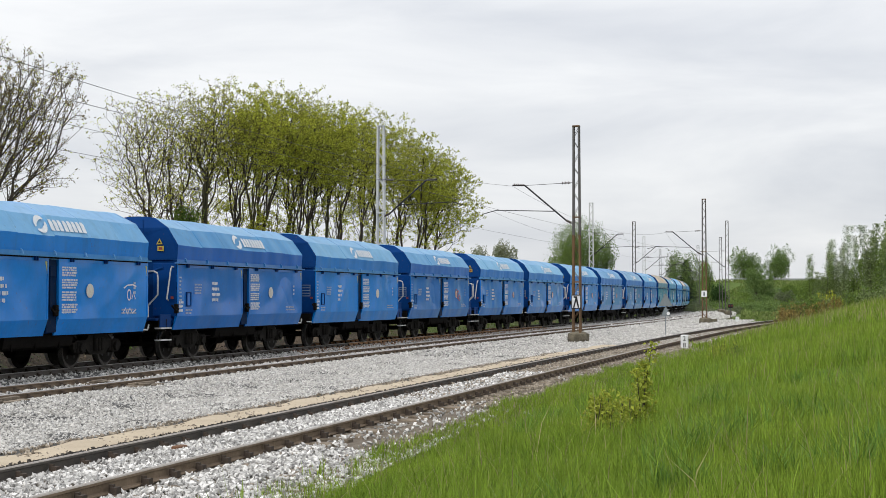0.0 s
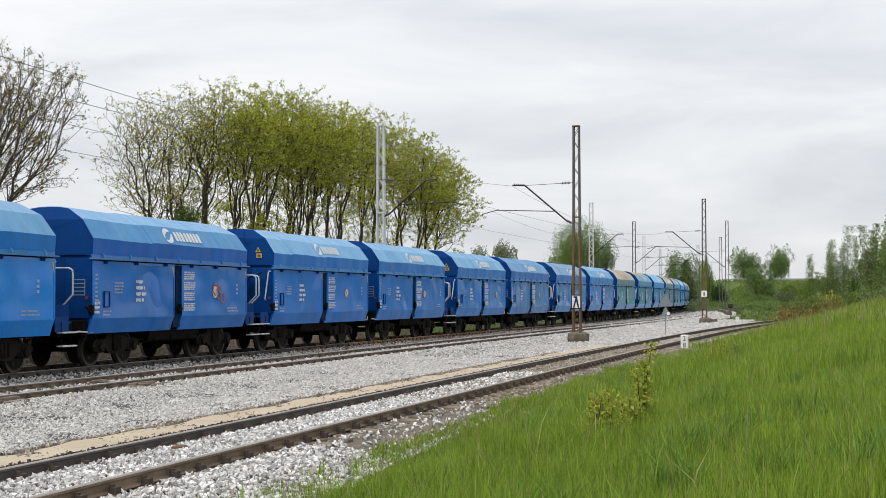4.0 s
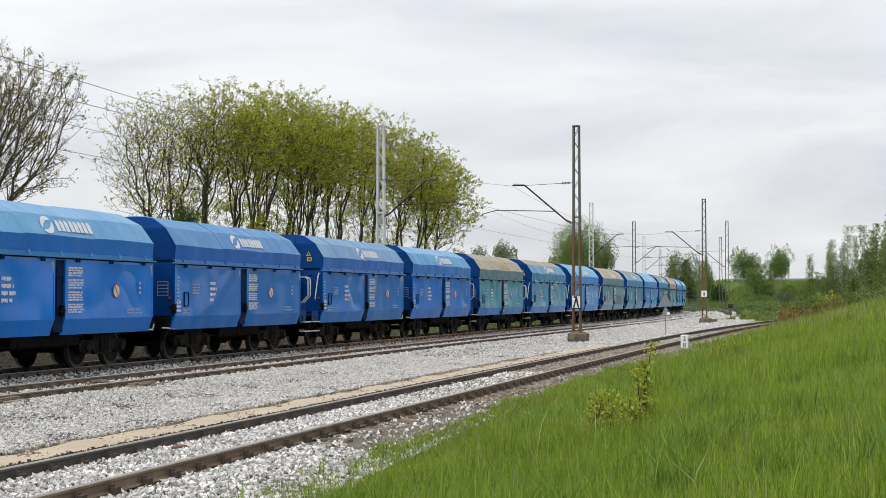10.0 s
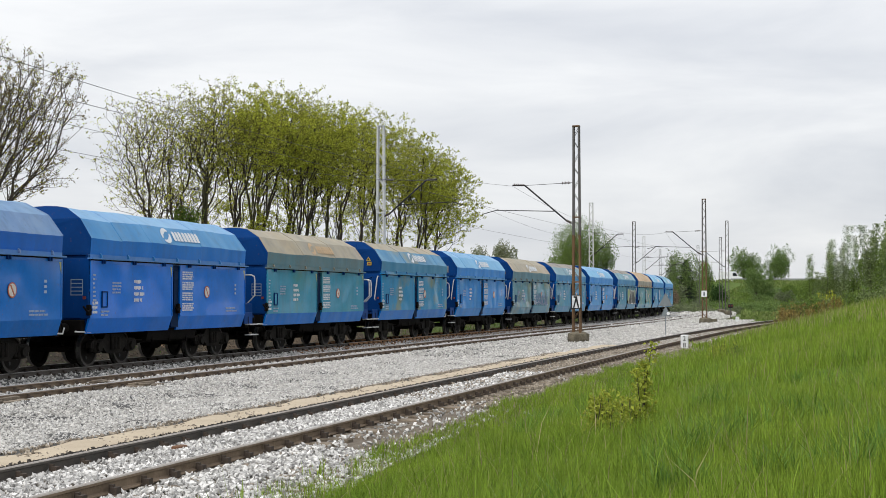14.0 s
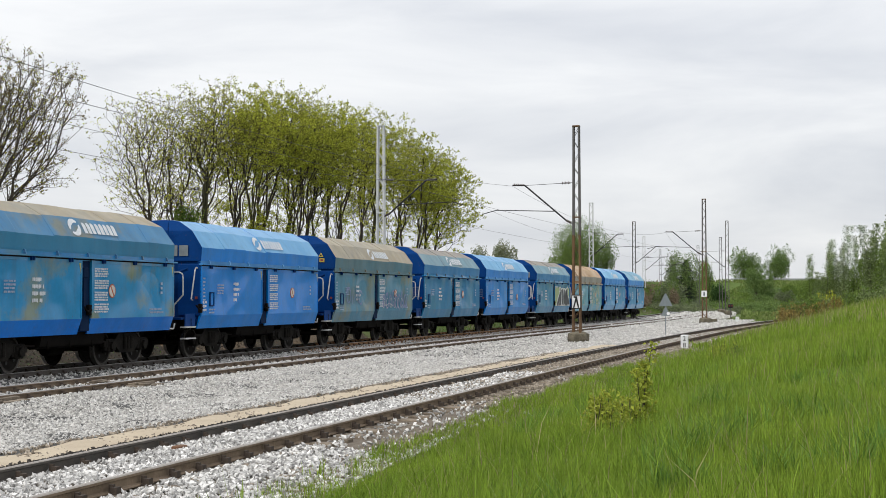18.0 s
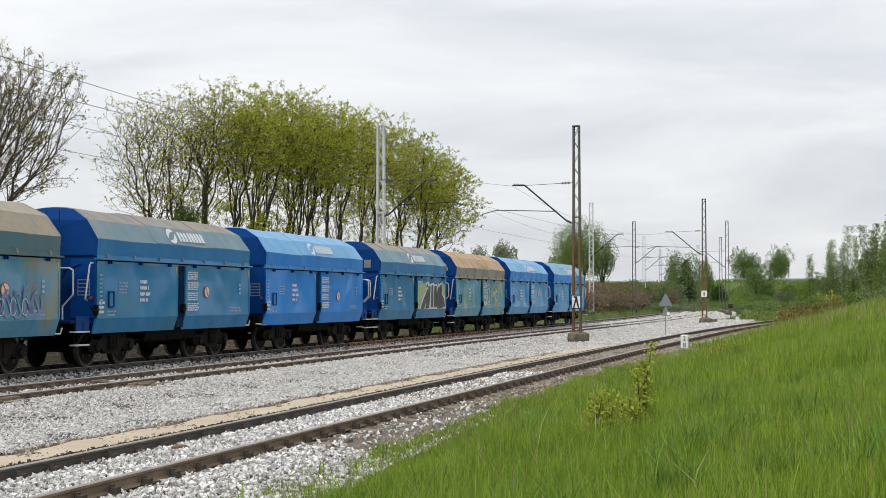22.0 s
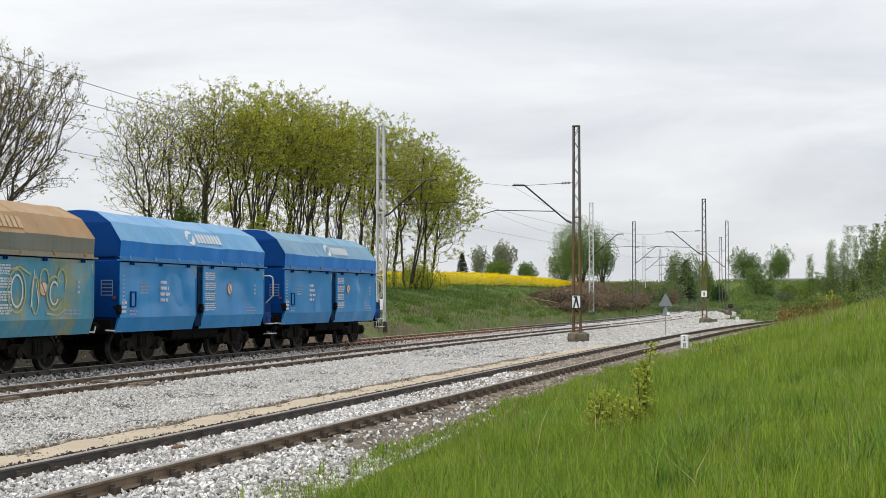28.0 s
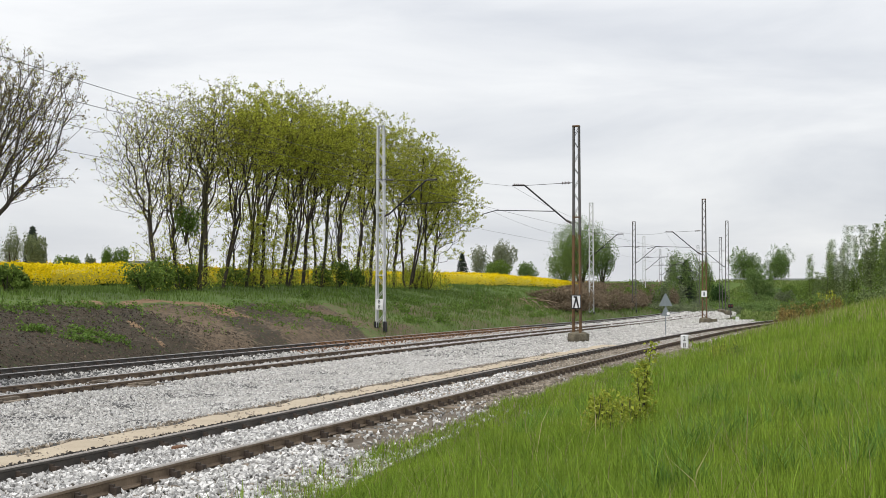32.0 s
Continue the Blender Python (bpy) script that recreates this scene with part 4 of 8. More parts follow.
def run(t):
    """The train's place along the line: a smooth curve through the table."""
    slope = np.gradient(np.array(RUN_S), np.array(RUN_T, float))
    i = min(int(np.searchsorted(RUN_T, t, side="right")) - 1, len(RUN_T) - 2)
    w = RUN_T[i + 1] - RUN_T[i]
    u = (t - RUN_T[i]) / w
    return float((2 * u ** 3 - 3 * u ** 2 + 1) * RUN_S[i] + (u ** 3 - 2 * u ** 2 + u) * w * slope[i] + (3 * u ** 2 - 2 * u ** 3) * RUN_S[i + 1] + (u ** 3 - u ** 2) * w * slope[i + 1])


HALF = 1.50
MESHES = {}


def shared(key, build, mats, smooth=False):
    """One mesh for all alike parts."""
    mats = mats if isinstance(mats, (list, tuple)) else [mats]
    k = (key, tuple(m.name for m in mats))
    if k not in MESHES:
        MESHES[k] = finish(build(), key[0] if isinstance(key, tuple) else key, mats, smooth)
    return MESHES[k]


FOLD = 1.30                       # height at which a door is folded in towards the chute


def buckle(x, z, length, kind):
    """How far the skin of a door is pressed in: straight creases that cross, fading out at the edges."""
    r = random.Random(kind)
    total = 0.0
    for _ in range(4):
        a = r.choice((-1, 1)) * r.uniform(0.5, 1.1)
        px_, pz_ = r.uniform(0.15, 0.85) * length, r.uniform(1.6, 2.5)
        dist = abs((x - px_) * math.sin(a) + (z - pz_) * math.cos(a))
        total += max(0.0, 1 - dist / r.uniform(0.35, 0.7)) * r.uniform(-1, 1)
    u, v = x / length, (z - FOLD) / (2.74 - FOLD)
    edge = min(1.0, 5 * min(u, 1 - u)) * min(1.0, 4 * min(v, 1 - v))
    return (0.011 + 0.5 * (0.016, 0.030, 0.052, 0.024, 0.042)[kind] * total) * max(edge, 0.0)


def door_panel(sgn, length, kind=0):
    bm = bmesh.new()
    y = sgn * HALF
    nx, nz = 30, 14
    grid = [[bm.verts.new((length * i / nx, y - sgn * buckle(length * i / nx, FOLD + (2.80 - FOLD) * k / nz, length, kind), FOLD + (2.80 - FOLD) * k / nz)) for k in range(nz + 1)] for i in range(nx + 1)]
    for i in range(nx):
        for k in range(nz):
            q = (grid[i][k], grid[i + 1][k], grid[i + 1][k + 1], grid[i][k + 1])
            bm.faces.new(q if sgn < 0 else q[::-1]).smooth = True
    add_prism(bm, [(y, FOLD), (y * 0.912, 0.90), (y * 0.885, 0.90), (y * 0.955, FOLD)], 0, length)          # folded foot
    for f in bm.faces:
        f.material_index = 1 if f.calc_center_median().z < FOLD - 0.01 else 0
    add_prism(bm, [(y * 0.978, 2.80), (y * 0.978, FOLD), (y * 0.955, FOLD), (y * 0.955, 2.80)], 0, length)   # back of the skin
    lip = sgn * (HALF + 0.014)
    add_box(bm, 0.0, length, *sorted((lip, y * 0.96)), 2.74, 2.81)
    add_box(bm, 0.0, 0.05, *sorted((lip, y * 0.96)), FOLD + 0.01, 2.74)
    add_box(bm, length - 0.05, length, *sorted((lip, y * 0.96)), FOLD + 0.01, 2.74)
    bmesh.ops.remove_doubles(bm, verts=bm.verts[:], dist=0.0005)
    return bm


ROOF_SECTION = [(1.49, 2.96), (1.50, 3.02), (1.525, 3.38), (1.155, 3.90), (0.62, 4.20), (0.32, 4.245), (0.0, 4.26)]


def roof_mesh(dents):
    bm = bmesh.new()
    half = ROOF_SECTION
    sec = [(-y, z) for y, z in half] + [(y, z) for y, z in half[::-1][1:]]
    xs = [0, 0.10, 1.63, 1.65, 3.26, 3.28, 4.90, 4.92, 6.53, 6.55, 8.16, 8.18, BODY - 0.10, BODY]
    rings = []
    rnd = random.Random(dents)
    for k, x in enumerate(xs):
        lift = 0.012 * math.sin(k * 1.3 + dents) + rnd.uniform(-0.008, 0.008)
        seam = 0.010 if k % 2 else 0.0
        tip = 1 if k < 2 else (-1 if k >= len(xs) - 2 else 0)      # the upper gable leans back
        rings.append([bm.verts.new((x + tip * 0.30 * max(z - 3.80, 0) / 0.42, y, z + (lift if z > 3.2 else 0) + (seam if z > 3.0 else 0))) for y, z in sec])
    for a, b in zip(rings, rings[1:]):
        for i in range(len(sec) - 1):
            f = bm.faces.new((a[i], a[i + 1], b[i + 1], b[i]))
            f.material_index = 2 if i < 2 or i > len(sec) - 4 else (3 if 3 <= i <= len(sec) - 5 else 0)
    for ring in (rings[0], rings[-1]):
        n = len(ring)
        low = ring[:4] + ring[n - 4:]
        bm.faces.new(low).material_index = 1
        bm.faces.new(ring[3:n - 3]).material_index = 1
    bmesh.ops.recalc_face_normals(bm, faces=bm.faces)
    return bm


def core_mesh():
    """Hopper shell behind the doors with its two upright end walls and sloping bottoms."""
    bm = bmesh.new()
    add_prism(bm, [(-1.42, 2.96), (-1.42, 1.3), (-1.26, 0.95), (1.26, 0.95), (1.42, 1.3), (1.42, 2.96)], 0.05, BODY - 0.05)
    for y in (-1.43, 1.43):
        for x0, x1 in ((0.0, 0.10), (BODY - 0.10, BODY)):
            add_box(bm, x0, x1, y - 0.06, y + 0.06, 1.32, 2.95)
    return bm


def eave_mesh(sgn):
    bm = bmesh.new()
    y0, y1 = sorted((sgn * 1.44, sgn * 1.615))
    add_box(bm, -0.05, BODY + 0.02, y0, y1, 2.845, 2.885)
    y0, y1 = sorted((sgn * 1.44, sgn * 1.50))
    add_box(bm, 0, BODY, y0, y1, 2.79, 2.97)
    return bm


def bracket_mesh(sgn):
    bm = bmesh.new()
    add_prism(bm, [(sgn * 1.46, 2.885), (sgn * 1.575, 2.885), (sgn * 1.545, 2.99), (sgn * 1.46, 3.03)], -0.02, 0.02)
    return bm


def hinge_mesh(sgn):
    y0, y1 = sorted((sgn * 1.49, sgn * 1.57))
    bm = box(-0.07, -0.025, y0, y1, 2.74, 2.86)
    add_box(bm, 0.025, 0.07, y0, y1, 2.74, 2.86)
    return bm


def middle_post(sgn):
    bm = bmesh.new()
    y0, y1 = sorted((sgn * 1.36, sgn * 1.455))
    add_box(bm, 0.02, 0.46, y0, y1, 0.98, 2.80)
    add_box(bm, 0.10, 0.36, *sorted((sgn * 1.45, sgn * 1.50)), 2.35, 2.62, bevel=0.02)
    add_box(bm, 0.06, 0.14, *sorted((sgn * 1.45, sgn * 1.53)), 1.50, 2.35)
    return bm


def lever_mesh(sgn):
    bm = bmesh.new()
    add_tube(bm, [(0.08, sgn * 1.50, 1.62), (0.16, sgn * 1.58, 1.48), (0.36, sgn * 1.58, 1.52)], 0.03, sides=6)
    add_box(bm, 0.28, 0.42, *sorted((sgn * 1.46, sgn * 1.56)), 1.38, 1.66, bevel=0.015)
    return bm


def wheelset_mesh():
    bm = bmesh.new()
    add_tube(bm, [(0, -0.82, 0), (0, 0.82, 0)], 0.085, sides=10)
    for sgn in (-1, 1):
        prof = [(0.12, 0.10), (0.12, 0.06), (0.36, 0.045), (0.40, 0.07), (0.46, 0.07), (0.465, -0.045), (0.49, -0.055), (0.49, -0.085), (0.40, -0.085), (0.36, -0.03), (0.12, -0.08)]
        rings = []
        n = 24
        for k in range(n):
            a = 2 * math.pi * k / n
            rings.append([bm.verts.new((r * math.cos(a), sgn * (0.75 + o), r * math.sin(a))) for r, o in prof])
        for k in range(n):
            u, v = rings[k], rings[(k + 1) % n]
            for i in range(len(prof) - 1):
                f = bm.faces.new((u[i], u[i + 1], v[i + 1], v[i]))
                f.material_index = 1 if i == 4 else (3 if i == 3 else 0)
        # lightening holes show that it turns
        for k in range(4):
            a = math.pi / 4 + k * math.pi / 2
            add_disc(bm, (0.24 * math.cos(a), sgn * 0.805, 0.24 * math.sin(a)), (0, 1, 0), 0.05, 0.02, sides=8, mat=2)
    bmesh.ops.recalc_face_normals(bm, faces=bm.faces)
    return bm


def bogie_frame():
    bm = bmesh.new()
    for sgn in (-1, 1):
        y = sgn * 1.02
        pts = [(-1.25, 0.62), (-1.12, 0.72), (-0.62, 0.72), (-0.42, 0.92), (0.42, 0.92), (0.62, 0.72), (1.12, 0.72), (1.25, 0.62), (1.25, 0.50), (0.62, 0.52), (0.40, 0.33), (-0.40, 0.33), (-0.62, 0.52), (-1.25, 0.50)]
        a = [bm.verts.new((x, y - 0.07, z)) for x, z in pts]
        c = [bm.verts.new((x, y + 0.07, z)) for x, z in pts]
        n = len(pts)
        for i in range(n):
            bm.faces.new((a[i], a[(i + 1) % n], c[(i + 1) % n], c[i]))
        bm.faces.new(a[::-1])
        bm.faces.new(c)
        for k in (-1, 0, 1):                      # spring nests
            add_disc(bm, (k * 0.17, sgn * 1.11, 0.60), (0, 0, 1), 0.065, 0.34, sides=8)
    bmesh.ops.recalc_face_normals(bm, faces=bm.faces)
    add_box(bm, -0.22, 0.22, -1.1, 1.1, 0.66, 0.88)
    return bm


def axle_box():
    bm = box(-0.17, 0.17, -0.10, 0.10, -0.16, 0.17, bevel=0.03)
    add_disc(bm, (0, -0.12, 0), (0, 1, 0), 0.12, 0.10, sides=12)
    for sx in (-0.24, 0.24):
        add_disc(bm, (sx, -0.02, 0.02), (0, 0, 1), 0.06, 0.26, sides=8)
    return bm


def underframe():
    bm = bmesh.new()
    add_box(bm, -5.1, 5.1, -0.30, 0.30, 0.88, 1.16, bevel=0.01)
    for x in (-4.2, -1.4, 1.4, 4.2):
        add_box(bm, x - 0.10, x + 0.10, -1.28, 1.28, 0.90, 1.12)
    for y in (-1.12, 1.12):
        add_box(bm, -4.5, 4.6, y - 0.05, y + 0.05, 0.86, 1.00)
    # discharge chutes between the bogies, brake gear
    for sgn in (-1, 1):
        add_prism(bm, [(sgn * 0.25, 0.95), (sgn * 1.30, 0.95), (sgn * 1.22, 0.62), (sgn * 0.95, 0.55), (sgn * 0.30, 0.80)], -1.55, 1.55)
    add_disc(bm, (-0.6, 0.35, 0.55), (1, 0, 0), 0.16, 0.9, sides=10)
    add_disc(bm, (0.7, -0.2, 0.5), (1, 0, 0), 0.19, 0.7, sides=10)
    for x in (-1.25, -0.2, 0.9):
        add_tube(bm, [(x, -1.2, 0.95), (x + 0.05, -1.25, 0.55)], 0.03, sides=5)
    return bm


def headstock():
    bm = box(-0.10, 0.10, -1.34, 1.34, 0.86, 1.26, bevel=0.015)
    add_box(bm, -0.05, 0.05, -0.12, 0.12, 0.7, 0.9)
    return bm


def buffer_mesh():
    bm = bmesh.new()
    add_disc(bm, (-0.16, 0, 0), (1, 0, 0), 0.13, 0.34, sides=12)
    add_disc(bm, (-0.40, 0, 0), (1, 0, 0), 0.09, 0.18, sides=10)
    add_disc(bm, (-0.50, 0, 0), (1, 0, 0), 0.23, 0.035, sides=16)
    return bm


def hook_mesh():
    bm = box(-0.5, 0.0, -0.04, 0.04, -0.06, 0.06, bevel=0.012)
    add_tube(bm, [(-0.42, 0.07, 0.0), (-0.5, 0.07, -0.28), (-0.5, -0.07, -0.28), (-0.42, -0.07, 0.0)], 0.02, sides=5)
    return bm


def ladder_mesh():
    bm = bmesh.new()
    for y in (-0.19, 0.19):
        add_tube(bm, [(0, y, 1.3), (0, y, 4.15)], 0.018, sides=5)
    for k in range(9):
        add_tube(bm, [(0, -0.19, 1.5 + k * 0.3), (0, 0.19, 1.5 + k * 0.3)], 0.012, sides=5)
    return bm


def handrail_mesh():
    """White rail round the outer corner of an end platform: across the end, down, and bent in to the deck."""
    return tube([(0, 1.9, 2.60), (0, 0.12, 2.60), (0, 0.02, 2.55), (0, 0.0, 2.44), (0, 0.0, 1.92), (0, 0.30, 1.62), (0, 0.30, 1.28)], 0.026, sides=6)


def grab_bar():
    return tube([(0.12, 0.0, 2.74), (-0.02, 0.0, 2.76), (-0.04, 0.02, 2.68), (-0.04, 0.14, 1.80), (0.1, 0.16, 1.76)], 0.024, sides=6)


def tread_mesh():
    return box(-0.34, 0.34, -0.10, 0.10, -0.02, 0.02, bevel=0.008)


def hanger_mesh():
    return tube([(-0.28, 0.0, 1.22), (-0.28, 0.0, 0.60), (0.20, 0.0, 0.60), (0.20, 0.0, 1.22)], 0.012, sides=5)


def deck_mesh():
    bm = box(0.0, 1.02, -1.36, 1.36, 1.18, 1.25, bevel=0.008)
    add_box(bm, 0.15, 0.85, 1.05, 1.38, 1.28, 1.66, bevel=0.03)
    return bm


def brake_gear():
    bm = bmesh.new()
    add_disc(bm, (0.30, 0.1, 2.3), (1, 0, 0), 0.28, 0.10, sides=14)
    add_disc(bm, (0.30, -0.55, 2.5), (1, 0, 0), 0.17, 0.14, sides=12)
    add_tube(bm, [(0.3, 0.1, 2.3), (0.3, -0.55, 2.5), (0.3, -1.2, 2.72)], 0.05, sides=6)
    add_tube(bm, [(0.3, 0.1, 2.3), (0.32, 0.6, 1.3)], 0.045, sides=6)
    add_box(bm, 0.2, 0.42, 0.5, 1.0, 1.28, 2.0, bevel=0.02)
    return bm


def print_row(bm, r, width, z, height):
    """One row of writing too small to read: character-sized bars in groups."""
    x, pitch = 0.0, height * 0.72
    while x < width - pitch:
        for _ in range(r.randint(2, 6)):
            if x > width - pitch * 0.8:
                break
            w = pitch * r.uniform(0.66, 0.92)
            add_box(bm, x, x + w, -0.004, 0.0, z - height * r.choice((1.0, 1.0, 0.85)), z)
            x += pitch
        x += pitch * 0.7


def bar_block(rows, width, height, gap, jag, seed):
    """Unreadable lettering: bars in rows, ragged or full."""
    def build():
        r = random.Random(seed)
        bm = bmesh.new()
        z = 0.0
        for _ in range(rows):
            if jag:
                print_row(bm, r, width * r.uniform(0.72, 1.0), z, height)
            else:
                add_box(bm, 0, width, -0.004, 0.0, z - height, z)
            z -= height + gap
        return bm
    return build


def text_rows():
    """Four paragraphs of lettering too small to read."""
    r = random.Random(11)
    bm = bmesh.new()
    z = 0.0
    for para in range(4):
        for row in range(4):
            print_row(bm, r, 0.78 * r.uniform(0.82, 1.0), z, 0.046)
            z -= 0.064
        z -= 0.055
    return bm


def slanted(bm, pts, lean=0.24):
    """A flat outline leaning to the right, a hair's breadth proud."""
    bm.faces.new([bm.verts.new((x + lean * z, -0.004, z)) for x, z in pts])


def emblem():
    """Company mark as plain shapes: two curved blades round an open middle."""
    bm = bmesh.new()
    for turn in (0, 180):
        out_, in_ = [], []
        for k in range(9):
            a = radians(turn + 42 + 158 * k / 8)
            w = 0.125 * math.sin(math.pi * (k + 0.9) / 9.8) + 0.01
            out_.append((0.24 + 0.20 * math.cos(a), 0.23 * math.sin(a)))
            in_.append((0.24 + (0.20 - w) * math.cos(a), (0.23 - w) * math.sin(a)))
        for k in range(8):
            slanted(bm, [out_[k], out_[k + 1], in_[k + 1], in_[k]])
    return bm


def lettering():
    """Plain slanted blocks in place of the letters beside the mark."""
    bm = bmesh.new()
    x = 0.54
    for k, w in enumerate((0.115, 0.115, 0.115, 0.12, 0.125, 0.115, 0.12, 0.125)):
        slanted(bm, [(x, -0.145), (x + w, -0.145), (x + w, 0.08), (x + w - 0.04, 0.145), (x, 0.145)])
        x += w + (0.05 if k == 2 else 0.032)
    return bm


def disc_mark():
    bm = bmesh.new()
    add_disc(bm, (0, -0.002, 0), (0, 1, 0), 0.185, 0.006, sides=24, mat=1)
    add_disc(bm, (0, -0.004, 0), (0, 1, 0), 0.155, 0.008, sides=24)
    q = [(-0.10, 0.115), (-0.065, 0.135), (0.10, -0.115), (0.065, -0.135)]
    add_prism(bm, q, -0.012, -0.006, axis="y", mat=1)
    return bm


def scrawl(strokes, width, seed):
    """Spray-painted loops of flat ribbon on a panel."""
    def build():
        bm = bmesh.new()
        for pts in strokes:
            rows = []
            for i, (x, z) in enumerate(pts):
                xa, za = pts[max(i - 1, 0)]
                xb, zb = pts[min(i + 1, len(pts) - 1)]
                d = Vector((xb - xa, 0, zb - za)).normalized()
                n = Vector((-d.z, 0, d.x)) * width / 2
                rows.append((bm.verts.new(Vector((x, -0.004, z)) + n), bm.verts.new(Vector((x, -0.004, z)) - n)))
            for a, b in zip(rows, rows[1:]):
                bm.faces.new((a[0], a[1], b[1], b[0]))
        return bm
    return build


def loop(cx, cz, rx, rz, a0=0, a1=360, n=14):
    return [(cx + rx * math.cos(radians(a0 + (a1 - a0) * k / n)), cz + rz * math.sin(radians(a0 + (a1 - a0) * k / n))) for k in range(n + 1)]


def corner_flag():
    bm = bmesh.new()
    add_prism(bm, [(0.0, 0.0), (0.10, 0.0), (0.10, -0.30)], -0.004, 0.0, axis="y")
    return bm


def window_slot():
    bm = bmesh.new()
    for x0, x1, z0, z1 in ((0, 0.30, 0, 0.035), (0, 0.30, 0.40, 0.435), (0, 0.035, 0, 0.435), (0.265, 0.30, 0, 0.435)):
        add_box(bm, x0, x1, -0.03, 0.0, z0, z1)
    add_box(bm, 0.03, 0.27, -0.008, 0.0, 0.03, 0.41, mat=1)
    return bm


def warning_plate():
    bm = box(-0.012, 0.0, -0.10, 0.10, 0.0, 0.15)
    add_box(bm, -0.016, -0.012, -0.06, 0.06, 0.035, 0.115, mat=1)
    return bm


def end_table():
    """Small painted table: a border with ruled rows."""
    bm = bmesh.new()
    for z in (0.0, 0.1, 0.2, 0.3, 0.4):
        add_box(bm, -0.004, 0, 0.0, 0.36, z, z + 0.025)
    for y in (0.0, 0.34):
        add_box(bm, -0.004, 0, y, y + 0.02, 0.0, 0.425)
    return bm


def triangle_plate():
    bm = bmesh.new()
    add_prism(bm, [(-0.10, 0), (0.10, 0), (0, 0.17)], -0.012, 0.0)
    add_prism(bm, [(-0.05, 0.03), (0.05, 0.03), (0, 0.12)], -0.016, -0.012, mat=1)
    return bm


